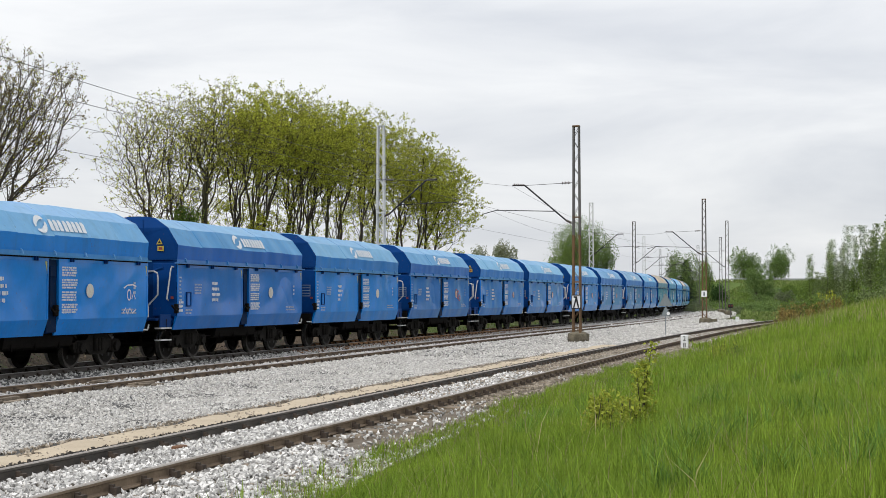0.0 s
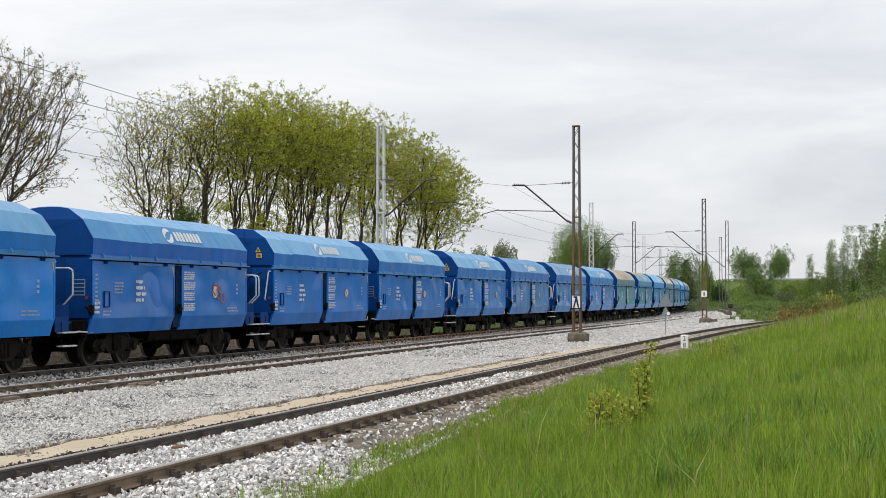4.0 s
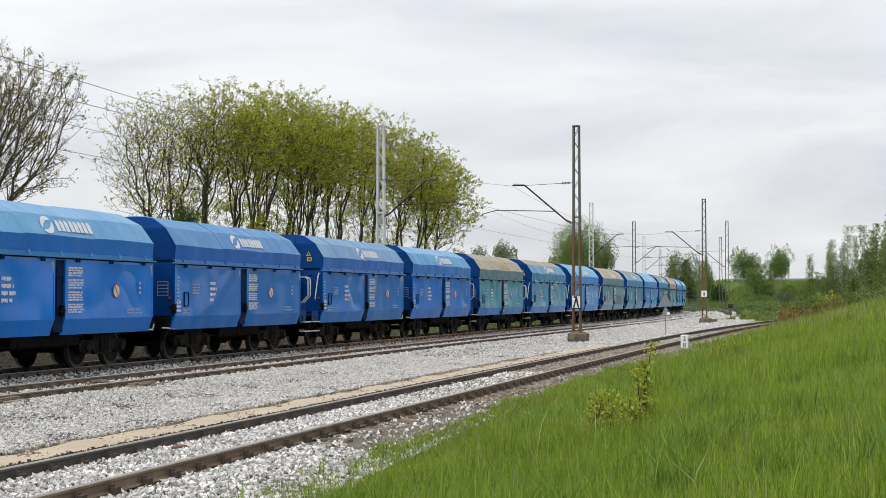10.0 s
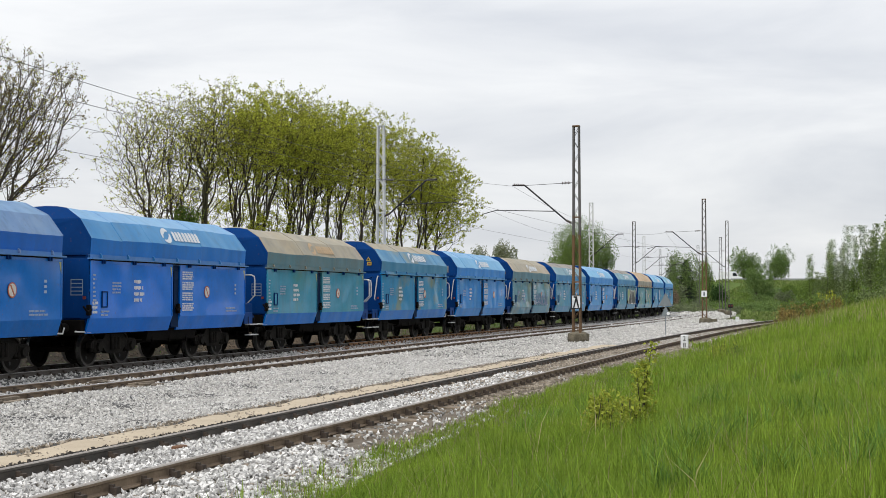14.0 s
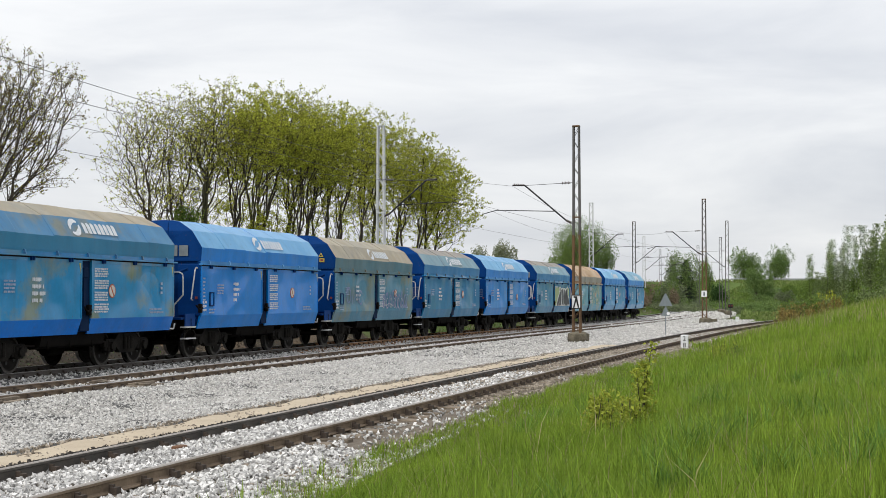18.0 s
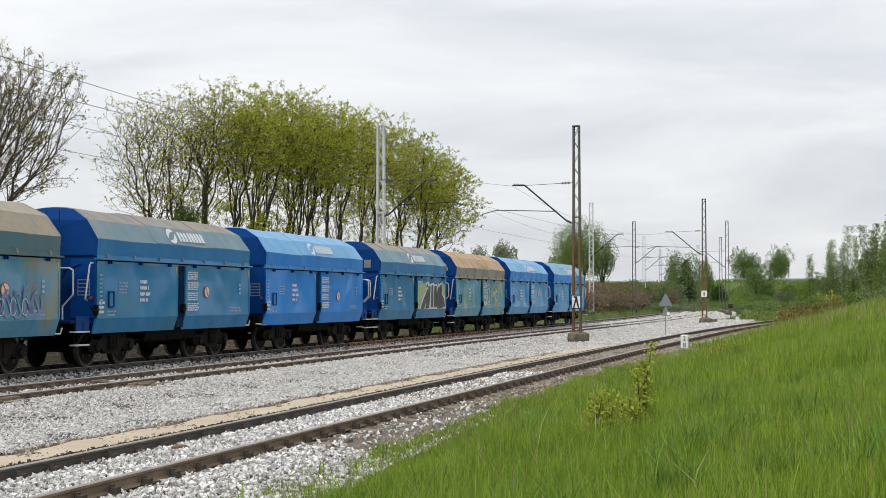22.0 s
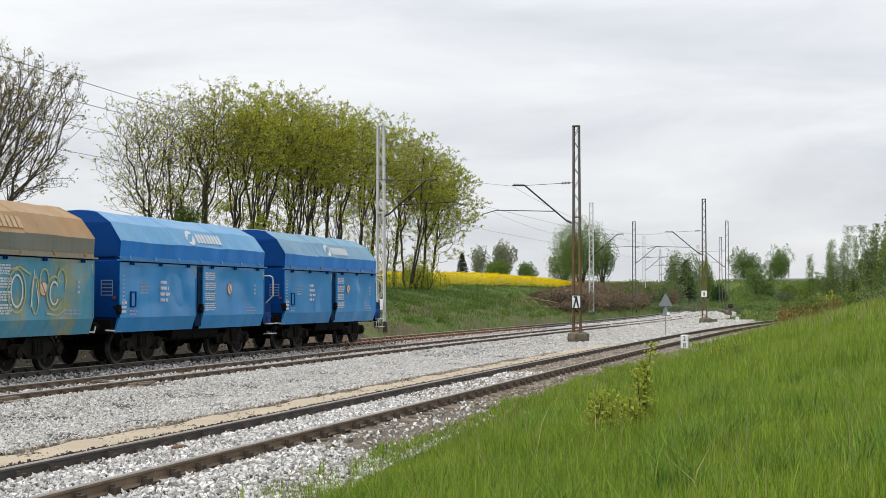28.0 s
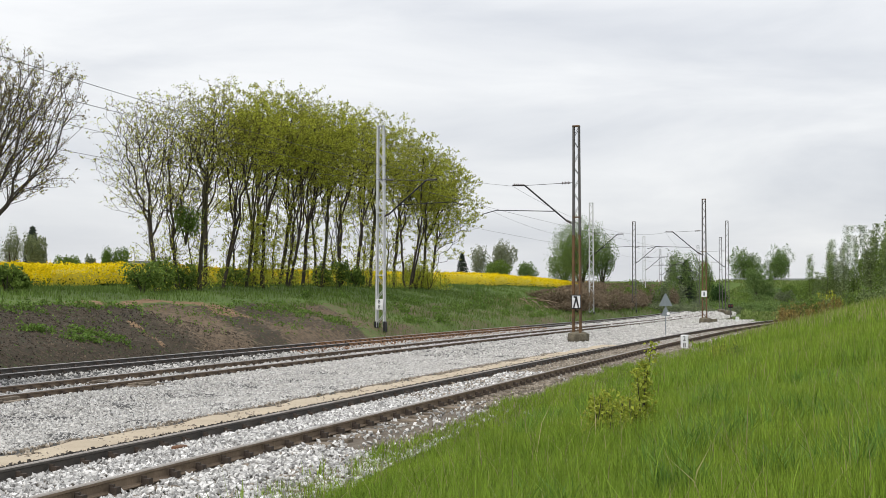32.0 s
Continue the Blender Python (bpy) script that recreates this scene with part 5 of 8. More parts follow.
def build_wagon(n, side, roof, front_deck, label, extra=""):
    """The n-th wagon from the end of the train; front_deck: its platform leads."""
    w = thing("hopper_wagon", label, "hopper wagon", "wagons of the coal train")
    x0 = -PITCH / 2 + (DECK if front_deck else PLAIN)
    S, R = SIDE[side], ROOF[roof]

    def put(name, key, build, mats, at=(0, 0, 0), parent=None, lab="", rz=0, smooth=False):
        ob = part(name, shared(key, build, mats, smooth), None, parent or w, lab)
        ob.matrix_basis = pose(*at, 0, 0, rz)
        if name in SMALL_PRINT:
            ob["kind"] = "stuff"
        return ob

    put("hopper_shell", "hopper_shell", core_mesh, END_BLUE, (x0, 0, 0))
    put("roof", ("roof", n % 4), lambda: roof_mesh(n % 4), [R, END_BLUE, LOWER.get(roof, BAND.get({"royal": "blue", "worn": "light"}.get(side, side), BAND["other"])), {"grey": RIDGE_DUST, "tan": ROOF["tan"], "patchy": ROOF["tan"], "orange": ROOF["orange"], "light": RIDGE_SHEEN, "blue": RIDGE_SHEEN}.get(roof, R)], (x0, 0, 0), lab=f"{ROOF_WORDS[roof]} sheet-metal roof")
    for sgn in (-1, 1):
        put("eave_rail", ("eave_rail", sgn), lambda: eave_mesh(sgn), FLANGE[roof], (x0, 0, 0))
        # dark strip drawn below the eave shelf in place of its shadow
        put("seal_strip", ("seal_strip", sgn), lambda: box(0.02, BODY - 0.02, *sorted((sgn * 1.49, sgn * 1.507)), 2.806, 2.844), FRAME_DARK, (x0, 0, 0))
        for k in range(7):
            put("bracket", ("bracket", sgn), lambda: bracket_mesh(sgn), R, (x0 + 0.5 + k * 1.47, 0, 0))
        for k in range(6):
            put("hinge", ("hinge", sgn), lambda: hinge_mesh(sgn), END_BLUE, (x0 + (0.62, 2.3, 4.05, 5.7, 7.4, 9.2)[k], 0, 0))
        put("middle_post", ("middle_post", sgn), lambda: middle_post(sgn), GAP_SHADE, (x0 + DOOR_A, 0, 0))
        put("lever", ("lever", sgn), lambda: lever_mesh(sgn), FRAME_DARK, (x0 + DOOR_A, 0, 0))
        put("lever", ("lever", sgn), lambda: lever_mesh(sgn), FRAME_DARK, (x0 - 0.42, 0, 0))
        for a, l in ((0.0, DOOR_A), (DOOR_B, DOOR_L)):
            bent = (n * 2 + (a > 0)) % 5
            d = put("side_door", ("side_door", sgn, l, bent), lambda: door_panel(sgn, l, bent), [S, SIDE["blue"] if side in ("aqua", "stained") else S], (x0 + a, 0, 0))
            if sgn < 0:
                y = -HALF - 0.003
                if a == 0.0:
                    put("number_marking", "number_marking", bar_block(4, 0.66, 0.095, 0.075, True, 3), WHITE_MARK, (2.35, y, 2.33), d)
                    put("class_marking", "class_marking", bar_block(4, 0.62, 0.05, 0.035, True, 8), PALE_MARK, (1.15, y, 2.26), d)
                    put("edge_marking", "edge_marking", bar_block(9, 0.20, 0.05, 0.06, True, 5), PALE_MARK, (0.14, y, 2.46), d)
                    put("load_grid", "load_grid", bar_block(3, 0.30, 0.07, 0.05, True, 6), WHITE_MARK, (0.12, y, 1.74), d)
                    put("lower_marking", "lower_marking", bar_block(2, 0.55, 0.05, 0.04, True, 9), PALE_MARK, (0.55, y, 1.50), d)
                    put("corner_flag", "corner_flag", corner_flag, FLAG, (4.50, y, 2.73), d)
                    put("inspection_hatch", "inspection_hatch", window_slot, [END_BLUE, S], (0.58, y, 1.58), d)
                else:
                    put("text_block", "text_block", text_rows, WHITE_MARK, (0.16, y, 2.62), d)
                    put("warning_disc", "warning_disc", disc_mark, [CREAM, ORANGE_LINE if n < 16 else CREAM], (DISC_X[n], y, DISC_Z.get(n, 2.02)), d)
                    put("small_marking", "small_marking", bar_block(3, 0.12, 0.07, 0.06, False, 2), PALE_MARK, (3.86, y, 2.28), d)
                    put("foot_marking", "foot_marking", bar_block(2, 0.85, 0.05, 0.04, True, 12), PALE_MARK, (3.2, y, 1.54), d)
                    put("corner_flag", "corner_flag", corner_flag, FLAG, (4.54, y, 2.73), d)
                if extra and a > 0 or extra in ("tag", "purple", "yellow"):
                    graffiti(extra, d, y, a)
    # company mark on the roof slope
    em = put("company_mark", "company_mark", emblem, MARK_TAN if n in (2, 9) else WHITE_MARK, (x0 + 4.15, -1.362, 3.648))
    lt = put("company_lettering", "company_lettering", lettering, MARK_TAN if n in (2, 9) else WHITE_MARK, (x0 + 4.15, -1.362, 3.648))
    for ob in (em, lt):
        ob.rotation_euler, ob.scale = (radians(-35.4), 0, 0), (1.42, 1.0, 1.2)
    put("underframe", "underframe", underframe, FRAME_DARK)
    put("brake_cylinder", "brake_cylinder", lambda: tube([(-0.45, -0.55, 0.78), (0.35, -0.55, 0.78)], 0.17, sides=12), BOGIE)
    for q in (-1.15, 0.0, 1.3):
        put("safety_loop", "safety_loop", lambda: tube([(-0.09, 0, 0.95), (-0.07, 0, 0.60), (0.07, 0, 0.60), (0.09, 0, 0.95)], 0.012, sides=5), HANDRAIL if q == 0.0 else WHEEL, (q, -1.05, 0))
    for y in (-1.08, 1.08):
        put("brake_rod", "brake_rod", lambda: tube([(-2.1, 0, 0.66), (-0.4, 0, 0.62), (0.5, 0, 0.70), (2.1, 0, 0.64)], 0.022, sides=5), WHEEL, (0, y, 0))
    for e, sgn in ((-1, 1), (1, -1)):           # -1: leading end
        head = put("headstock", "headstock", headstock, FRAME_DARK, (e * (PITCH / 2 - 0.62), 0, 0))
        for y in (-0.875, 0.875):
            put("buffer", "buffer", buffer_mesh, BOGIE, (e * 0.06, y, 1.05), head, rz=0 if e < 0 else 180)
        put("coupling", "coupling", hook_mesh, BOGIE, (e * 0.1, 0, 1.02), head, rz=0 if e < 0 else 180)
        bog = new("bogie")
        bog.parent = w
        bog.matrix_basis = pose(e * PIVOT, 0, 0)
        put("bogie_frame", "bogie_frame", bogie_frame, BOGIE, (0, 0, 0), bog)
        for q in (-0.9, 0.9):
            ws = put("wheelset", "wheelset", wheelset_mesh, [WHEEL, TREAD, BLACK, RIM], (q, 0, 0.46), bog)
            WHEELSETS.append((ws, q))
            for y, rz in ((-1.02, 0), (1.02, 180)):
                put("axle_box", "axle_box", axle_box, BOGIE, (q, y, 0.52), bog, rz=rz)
    # end platform with ladder, rails and steps; the other end carries a plain pipe
    e = -1 if front_deck else 1
    xe = x0 if front_deck else x0 + BODY
    rz = 0 if front_deck else 180
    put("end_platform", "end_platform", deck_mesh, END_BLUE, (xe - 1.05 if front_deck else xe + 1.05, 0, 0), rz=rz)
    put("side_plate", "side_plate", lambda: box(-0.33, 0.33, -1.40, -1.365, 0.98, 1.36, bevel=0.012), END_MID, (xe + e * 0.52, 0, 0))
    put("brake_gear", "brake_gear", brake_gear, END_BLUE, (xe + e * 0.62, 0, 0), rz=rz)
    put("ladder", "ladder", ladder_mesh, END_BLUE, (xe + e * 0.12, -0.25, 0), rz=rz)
    for y in (-1.40, 1.40):
        if y < 0:
            put("handrail", "handrail", handrail_mesh, HANDRAIL, (xe + e * 1.02, y, 0))
        for z in (0.62, 0.96):
            put("step_tread", "step_tread", tread_mesh, HANDRAIL, (xe + e * 0.72, y * 1.02, z))
        put("step_hanger", "step_hanger", hanger_mesh, BOGIE, (xe + e * 0.72, y * 1.02, 0))
    put("grab_bar", "grab_bar", grab_bar, HANDRAIL, (xe + e * 0.10, -1.38, 0), rz=0)
    xp = x0 + BODY if front_deck else x0
    put("corner_pipe", "corner_pipe", lambda: tube([(-0.5, 0, 0.97), (0.28, 0, 0.93), (0.36, 0, 1.08)], 0.022, sides=5), HANDRAIL, (xp, -1.36, 0), rz=0 if front_deck else 0)
    # blue end panels either side of the recess, their paint darkened for shade
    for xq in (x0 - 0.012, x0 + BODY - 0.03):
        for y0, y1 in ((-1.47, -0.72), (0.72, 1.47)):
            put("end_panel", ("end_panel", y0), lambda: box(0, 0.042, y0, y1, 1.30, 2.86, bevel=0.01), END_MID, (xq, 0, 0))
    # leading end plates
    if front_deck and n in (3, 7):
        for y0 in (-1.06, -0.70):
            put("end_plate", "end_plate", lambda: box(-0.012, 0.0, 0, 0.30, 0, 0.33), SIGN_GREY, (x0 - 0.004, y0, 3.12))
    elif front_deck and n != 5:
        put("warning_sign", "warning_sign", triangle_plate, [YELLOW, BLACK], (x0 - 0.004, -0.92, 3.42))
        for z in (3.22,):
            put("warning_plate", "warning_plate", lambda: warning_plate(), [YELLOW, RED], (x0 - 0.004, -0.96, z))
    else:
        put("end_table", "end_table", end_table, TABLE_GREY, (x0 - 0.018, -1.30, 1.90))
    put("tail_bracket", "tail_bracket", lambda: box(-0.05, 0, -0.035, 0.035, 0, 0.08), RED, (x0 - 0.02, -1.36, 1.80))
    return w


def graffiti(kind, door, y, a):
    def spray(name, key, strokes, width, mat, lab):
        ob = part(name, shared(key, scrawl(strokes, width, 0), mat), None, door, lab)
        ob["kind"] = "stuff"
        ob.matrix_basis = pose(0, y - 0.004 * len([c for c in door.children if c.name.startswith("graffiti")]) - 0.003, 0)

    def fill(name, key, shapes, mat, lab):
        def build():
            bm = bmesh.new()
            for k, pts in enumerate(shapes):
                bm.faces.new([bm.verts.new((x, -0.004 - 0.0008 * k, z)) for x, z in pts])
            bmesh.ops.triangulate(bm, faces=bm.faces)
            return bm
        ob = part(name, shared(key, build, mat), None, door, lab)
        ob["kind"] = "stuff"
        ob.matrix_basis = pose(0, y - 0.006 * len([c for c in door.children if c.name.startswith("graffiti")]) - 0.003, 0)

    if kind == "yellow" and a == 0:
        spray("graffiti", ("graffiti", 11), [[(2.6, 1.35), (2.62, 2.0), (3.35, 2.1), (3.4, 1.4), (2.6, 1.35)], [(2.62, 2.0), (3.4, 1.4)], loop(0.75, 1.9, 0.2, 0.4), [(0.5, 1.6), (0.9, 2.3)]], 0.028, GRAFF_YELLOW, "yellow sprayed outline")
    elif kind == "yellow":
        spray("graffiti", ("graffiti", 1), [loop(1.1, 2.0, 0.38, 0.52), loop(1.9, 1.9, 0.16, 0.46, 60, 420), loop(2.3, 2.25, 0.2, 0.3), loop(2.75, 1.95, 0.34, 0.42, 40, 330), loop(3.1, 2.25, 0.2, 0.3, -40, 200), [(0.8, 2.5), (1.2, 2.58), (1.7, 2.4)], [(2.4, 1.45), (2.9, 1.4), (3.3, 1.55)]], 0.05, GRAFF_YELLOW, "yellow sprayed loops")
        spray("graffiti", ("graffiti", 2), [loop(1.1, 2.0, 0.25, 0.38), loop(2.75, 1.95, 0.2, 0.28, 40, 330), [(1.7, 1.6), (1.85, 2.5), (2.05, 1.7)]], 0.05, GRAFF_WHITE, "pale sprayed strokes")
    elif kind == "white":
        top = [(0.1 + 0.155 * k, 2.34 + 0.16 * math.sin(k * 0.33) + (0.20 if k % 2 else 0.0) * (0.6 + 0.4 * math.sin(k * 2.1))) for k in range(29)]
        fill("graffiti", ("graffiti", 3), [[(0.05, 1.33)] + [(4.55, 1.33)] + top[::-1]], GRAFF_GREEN, "pale green sprayed ground")
        legs = [[(0.40, 1.33), (0.98, 1.33), (1.45, 1.78), (1.80, 2.16), (1.52, 2.24), (0.95, 1.82)], [(1.18, 1.33), (1.78, 1.36), (1.92, 1.85), (2.02, 2.36), (1.72, 2.44), (1.58, 1.9)],
                [(2.06, 1.40), (2.42, 1.40), (2.44, 2.46), (2.16, 2.42)], [(2.56, 1.38), (3.05, 1.42), (2.80, 1.95), (3.0, 2.42), (2.64, 2.40), (2.50, 1.9)],
                [(3.08, 1.33), (3.86, 1.33), (3.42, 1.78), (3.34, 2.10), (3.86, 2.52), (3.22, 2.32), (2.98, 1.95)], [(3.95, 1.36), (4.42, 1.42), (4.26, 1.80), (3.72, 2.12), (3.56, 1.90)],
                [(1.30, 2.30), (1.62, 2.36), (1.60, 2.52), (1.42, 2.46)]]
        grown = []
        for pts in legs:
            mx, mz = sum(p[0] for p in pts) / len(pts), sum(p[1] for p in pts) / len(pts)
            grown.append([(x + math.copysign(0.12, x - mx), max(z + math.copysign(0.09, z - mz), 1.32)) for x, z in pts])
        fill("graffiti", ("graffiti", 4), grown, GRAFF_WHITE, "white sprayed outlines")
        fill("graffiti", ("graffiti", 5), legs, GRAFF_BLACK, "black sprayed shapes")
    elif kind == "purple" and a == 0:
        spray("graffiti", ("graffiti", 10), [loop(1.5, 1.95, 0.22, 0.30), [(1.9, 1.6), (2.0, 2.2), (2.2, 1.7), (2.4, 2.2), (2.6, 1.65)], loop(2.9, 1.85, 0.2, 0.26, 30, 330)], 0.075, GRAFF_PURPLE, "faded violet sprayed scribble")
    elif kind == "purple":
        rr = random.Random(4)
        wild = [loop(0.7 + 0.42 * k, 1.72 + rr.uniform(-0.08, 0.12), rr.uniform(0.12, 0.24), rr.uniform(0.16, 0.36), rr.uniform(0, 90), rr.uniform(300, 420)) for k in range(8)]
        wild += [[(0.6 + 0.4 * k, 1.45), (0.7 + 0.4 * k, rr.uniform(1.9, 2.25)), (0.95 + 0.4 * k, 1.5)] for k in range(8)]
        spray("graffiti", ("graffiti", 6), wild, 0.085, GRAFF_PURPLE, "violet sprayed scribble")
        spray("graffiti", ("graffiti", 7), [loop(0.62 + 0.5 * k, 1.62, 0.13, 0.2, 20, 340) for k in range(6)] + [[(0.9, 1.5), (1.4, 1.62), (1.9, 1.5)]], 0.020, GRAFF_WHITE, "pale sprayed scribble")
    elif kind == "scrawl" and a > 0:
        spray("graffiti", ("graffiti", 9), [loop(2.3, 2.1, 0.16, 0.18), loop(2.6, 2.0, 0.2, 0.2, 30, 300), loop(2.85, 1.85, 0.16, 0.14), [(2.2, 1.95), (2.5, 2.2), (2.75, 1.8)]], 0.045, ORANGE_LINE, "orange sprayed scrawl")
    elif kind == "tag" and a > 0:
        spray("graffiti", ("graffiti", 8), [loop(3.6, 1.92, 0.10, 0.14), [(3.3, 2.1), (3.5, 2.18), (3.8, 2.2), (4.0, 2.15)], [(3.75, 1.8), (3.85, 2.0), (3.95, 1.8)], [(3.25, 1.42), (3.4, 1.56), (3.5, 1.4), (3.65, 1.55), (3.8, 1.42), (4.0, 1.52)]], 0.04, WHITE_MARK, "white sprayed tag")


SMALL_PRINT = {"company_lettering", "number_marking", "class_marking", "edge_marking", "load_grid", "lower_marking", "text_block", "small_marking", "foot_marking", "end_table"}
DISC_X = [1.33, 1.93, 2.27, 2.1, 1.88, 1.47, 2.29, 2.19, 1.08, 1.75, 1.83, 2.48, 2.02, 2.61, 1.36, 2.13, 2.3, 1.94, 1.86, 1.53, 1.9, 1.9]
DISC_Z = {0: 2.2, 1: 2.12, 2: 2.06, 4: 1.9, 7: 2.02}
ROOF_WORDS = {"blue": "blue", "deep": "deep blue", "light": "light blue", "grey": "dusty grey-blue", "pale": "pale dusty blue", "slate": "dusty slate-blue", "tan": "dusty tan", "patchy": "patchy tan and blue", "orange": "ochre dusty"}
LOWER = {"tan": ROOF_LOW_BLUE, "orange": ROOF_LOW}
FLANGE = {k: {"tan": ROOF_LOW_BLUE, "orange": ROOF["tan"], "grey": SIDE["grey"], "patchy": SIDE["grey"], "light": ROOF["blue"]}.get(k, ROOF["deep"]) for k in ROOF}
SIDE_WORDS = {"worn": "worn mid-blue", "royal": "bright royal blue", "turquoise": "pale turquoise", "blue": "blue", "deep": "deep blue", "light": "light blue", "teal": "faded teal", "aqua": "faded turquoise-blue", "stained": "rust-stained light blue", "grey": "grey-blue"}
WHEELSETS, WAGONS = [], []
# from the tail of the train forward: side, roof, platform leads, spray paint
TRAIN = [("worn", "pale", 0, ""), ("worn", "light", 0, ""), ("turquoise", "orange", 1, "yellow"), ("grey", "grey", 1, "white"), ("light", "light", 0, ""),
         ("grey", "grey", 1, ""), ("teal", "tan", 1, "purple"), ("light", "light", 1, ""), ("stained", "patchy", 1, ""), ("aqua", "tan", 0, ""),
         ("royal", "blue", 0, ""), ("deep", "slate", 1, ""), ("deep", "deep", 0, ""), ("blue", "light", 1, ""), ("blue", "light", 0, ""),
         ("blue", "light", 1, ""), ("deep", "blue", 0, "scrawl"), ("light", "light", 0, ""), ("deep", "blue", 1, ""), ("light", "light", 1, "tag"),
         ("blue", "blue", 0, ""), ("blue", "blue", 1, "")]
for n, (side, roof, lead, extra) in enumerate(TRAIN):
    text = f"{SIDE_WORDS[side]} hopper wagon with {ROOF_WORDS[roof]} roof" + {"": "", "yellow": " and yellow graffiti", "white": " and black-white graffiti", "purple": " and violet graffiti", "tag": " and a white tag", "scrawl": " and an orange scrawl"}[extra]
    WAGONS.append(build_wagon(n, side, roof, lead, text, extra))


# ---- plants ----
def zat(x, y):
    return float(ground_height(np.array([x]), np.array([y]))[0])


class Wood:
    """Collects round limbs as one mesh."""

    def __init__(self):
        self.v, self.f = [], []

    def limb(self, pts, r0, r1, sides, radii=None):
        base = len(self.v)
        m = len(pts)
        for i, p in enumerate(pts):
            d = (pts[min(i + 1, m - 1)] - pts[max(i - 1, 0)]).normalized()
            a = d.orthogonal().normalized()
            b = d.cross(a)
            r = radii[i] if radii else r0 + (r1 - r0) * i / (m - 1)
            for k in range(sides):
                t = 2 * math.pi * k / sides
                self.v.append(tuple(p + (a * math.cos(t) + b * math.sin(t)) * r))
        for i in range(m - 1):
            for k in range(sides):
                q = base + i * sides
                self.f.append((q + k, q + (k + 1) % sides, q + sides + (k + 1) % sides, q + sides + k))

    def mesh(self, name, mat):
        return raw_mesh(name, self.v, self.f, mat, smooth=True)


def leaf_mesh(name, centres, sizes, mats, rng, droop=0.0, slim=0.6, face_mat=None):
    """Small pointed leaves: two triangles each, turned at random."""
    c = np.asarray(centres, float)
    n = len(c)
    size = np.asarray(sizes, float).reshape(-1, 1)
    a = rng.normal(size=(n, 3))
    a[:, 2] -= droop
    a /= np.linalg.norm(a, axis=1, keepdims=True)
    b = np.cross(a, rng.normal(size=(n, 3)))
    b /= np.linalg.norm(b, axis=1, keepdims=True)
    k = np.cross(a, b) * 0.18
    v = np.stack([c - a * size * 0.5, c + b * size * slim * 0.5 + k * size, c + a * size * 0.5, c - b * size * slim * 0.5 + k * size], 1).reshape(-1, 3)
    i = np.arange(n * 4).reshape(n, 4)
    f = np.concatenate([i[:, [0, 1, 2]], i[:, [0, 2, 3]]], 1).reshape(-1, 3)
    fm = None if face_mat is None else np.repeat(face_mat, 2)
    return raw_mesh(name, v, f, mats, fm)


def crown_points(rng, n, centre, half, shell, sprays):
    """Branch ends through a lumpy crown, thicker towards its outside."""
    d = rng.normal(size=(n, 3))
    d /= np.linalg.norm(d, axis=1, keepdims=True)
    lump = 1 + 0.16 * np.sin(d[:, 0] * 4.1 + centre[0] * 3) * np.cos(d[:, 2] * 3.7 + centre[2]) + 0.10 * np.sin(d[:, 1] * 6 + d[:, 0] * 7)
    rad = (rng.random(n) ** shell) * lump
    p = d * rad[:, None]
    p[:, 2] = np.where(p[:, 2] < 0, p[:, 2] * 1.08, p[:, 2])
    p = np.asarray(centre) + p * np.asarray(half)
    # ends gather in flat sprays
    k = rng.integers(0, max(n // 9, 1), n)
    gather = p[k] + rng.normal(0, 1, (n, 3)) * (0.42, 0.42, 0.22)
    return np.where((rng.random(n) < sprays)[:, None], gather, p)


def join_up(nodes, parent, points, balance):
    """Joins each point to the nearest wood, with short ways down to the root preferred."""
    n0, n = len(nodes), len(nodes) + len(points)
    P = np.concatenate([nodes, points])
    par = np.full(n, -1)
    par[:n0] = parent
    way = np.zeros(n)
    for i in range(1, n0):
        way[i] = way[par[i]] + np.linalg.norm(P[i] - P[par[i]])
    free = P[n0:]
    left = np.ones(n - n0, bool)
    best, owner = np.full(n - n0, 1e9), np.zeros(n - n0, int)

    def offer(i):
        v = free - P[i]
        dist = np.sqrt((v ** 2).sum(1)) + np.maximum(-v[:, 2], 0) * 0.8      # wood seldom grows downwards
        cost = dist ** 1.15 + balance * way[i]
        better = cost < best
        best[better] = cost[better]
        owner[better] = i
    for i in range(n0):
        if i % 2 == 0 or i > n0 - 3:
            offer(i)
    for _ in range(n - n0):
        k = int(np.argmin(np.where(left, best, 1e9)))
        left[k] = False
        i = n0 + k
        par[i] = owner[k]
        way[i] = way[owner[k]] + float(np.linalg.norm(P[i] - P[owner[k]]))
        offer(i)
        best[~left] = -1
    return P, par


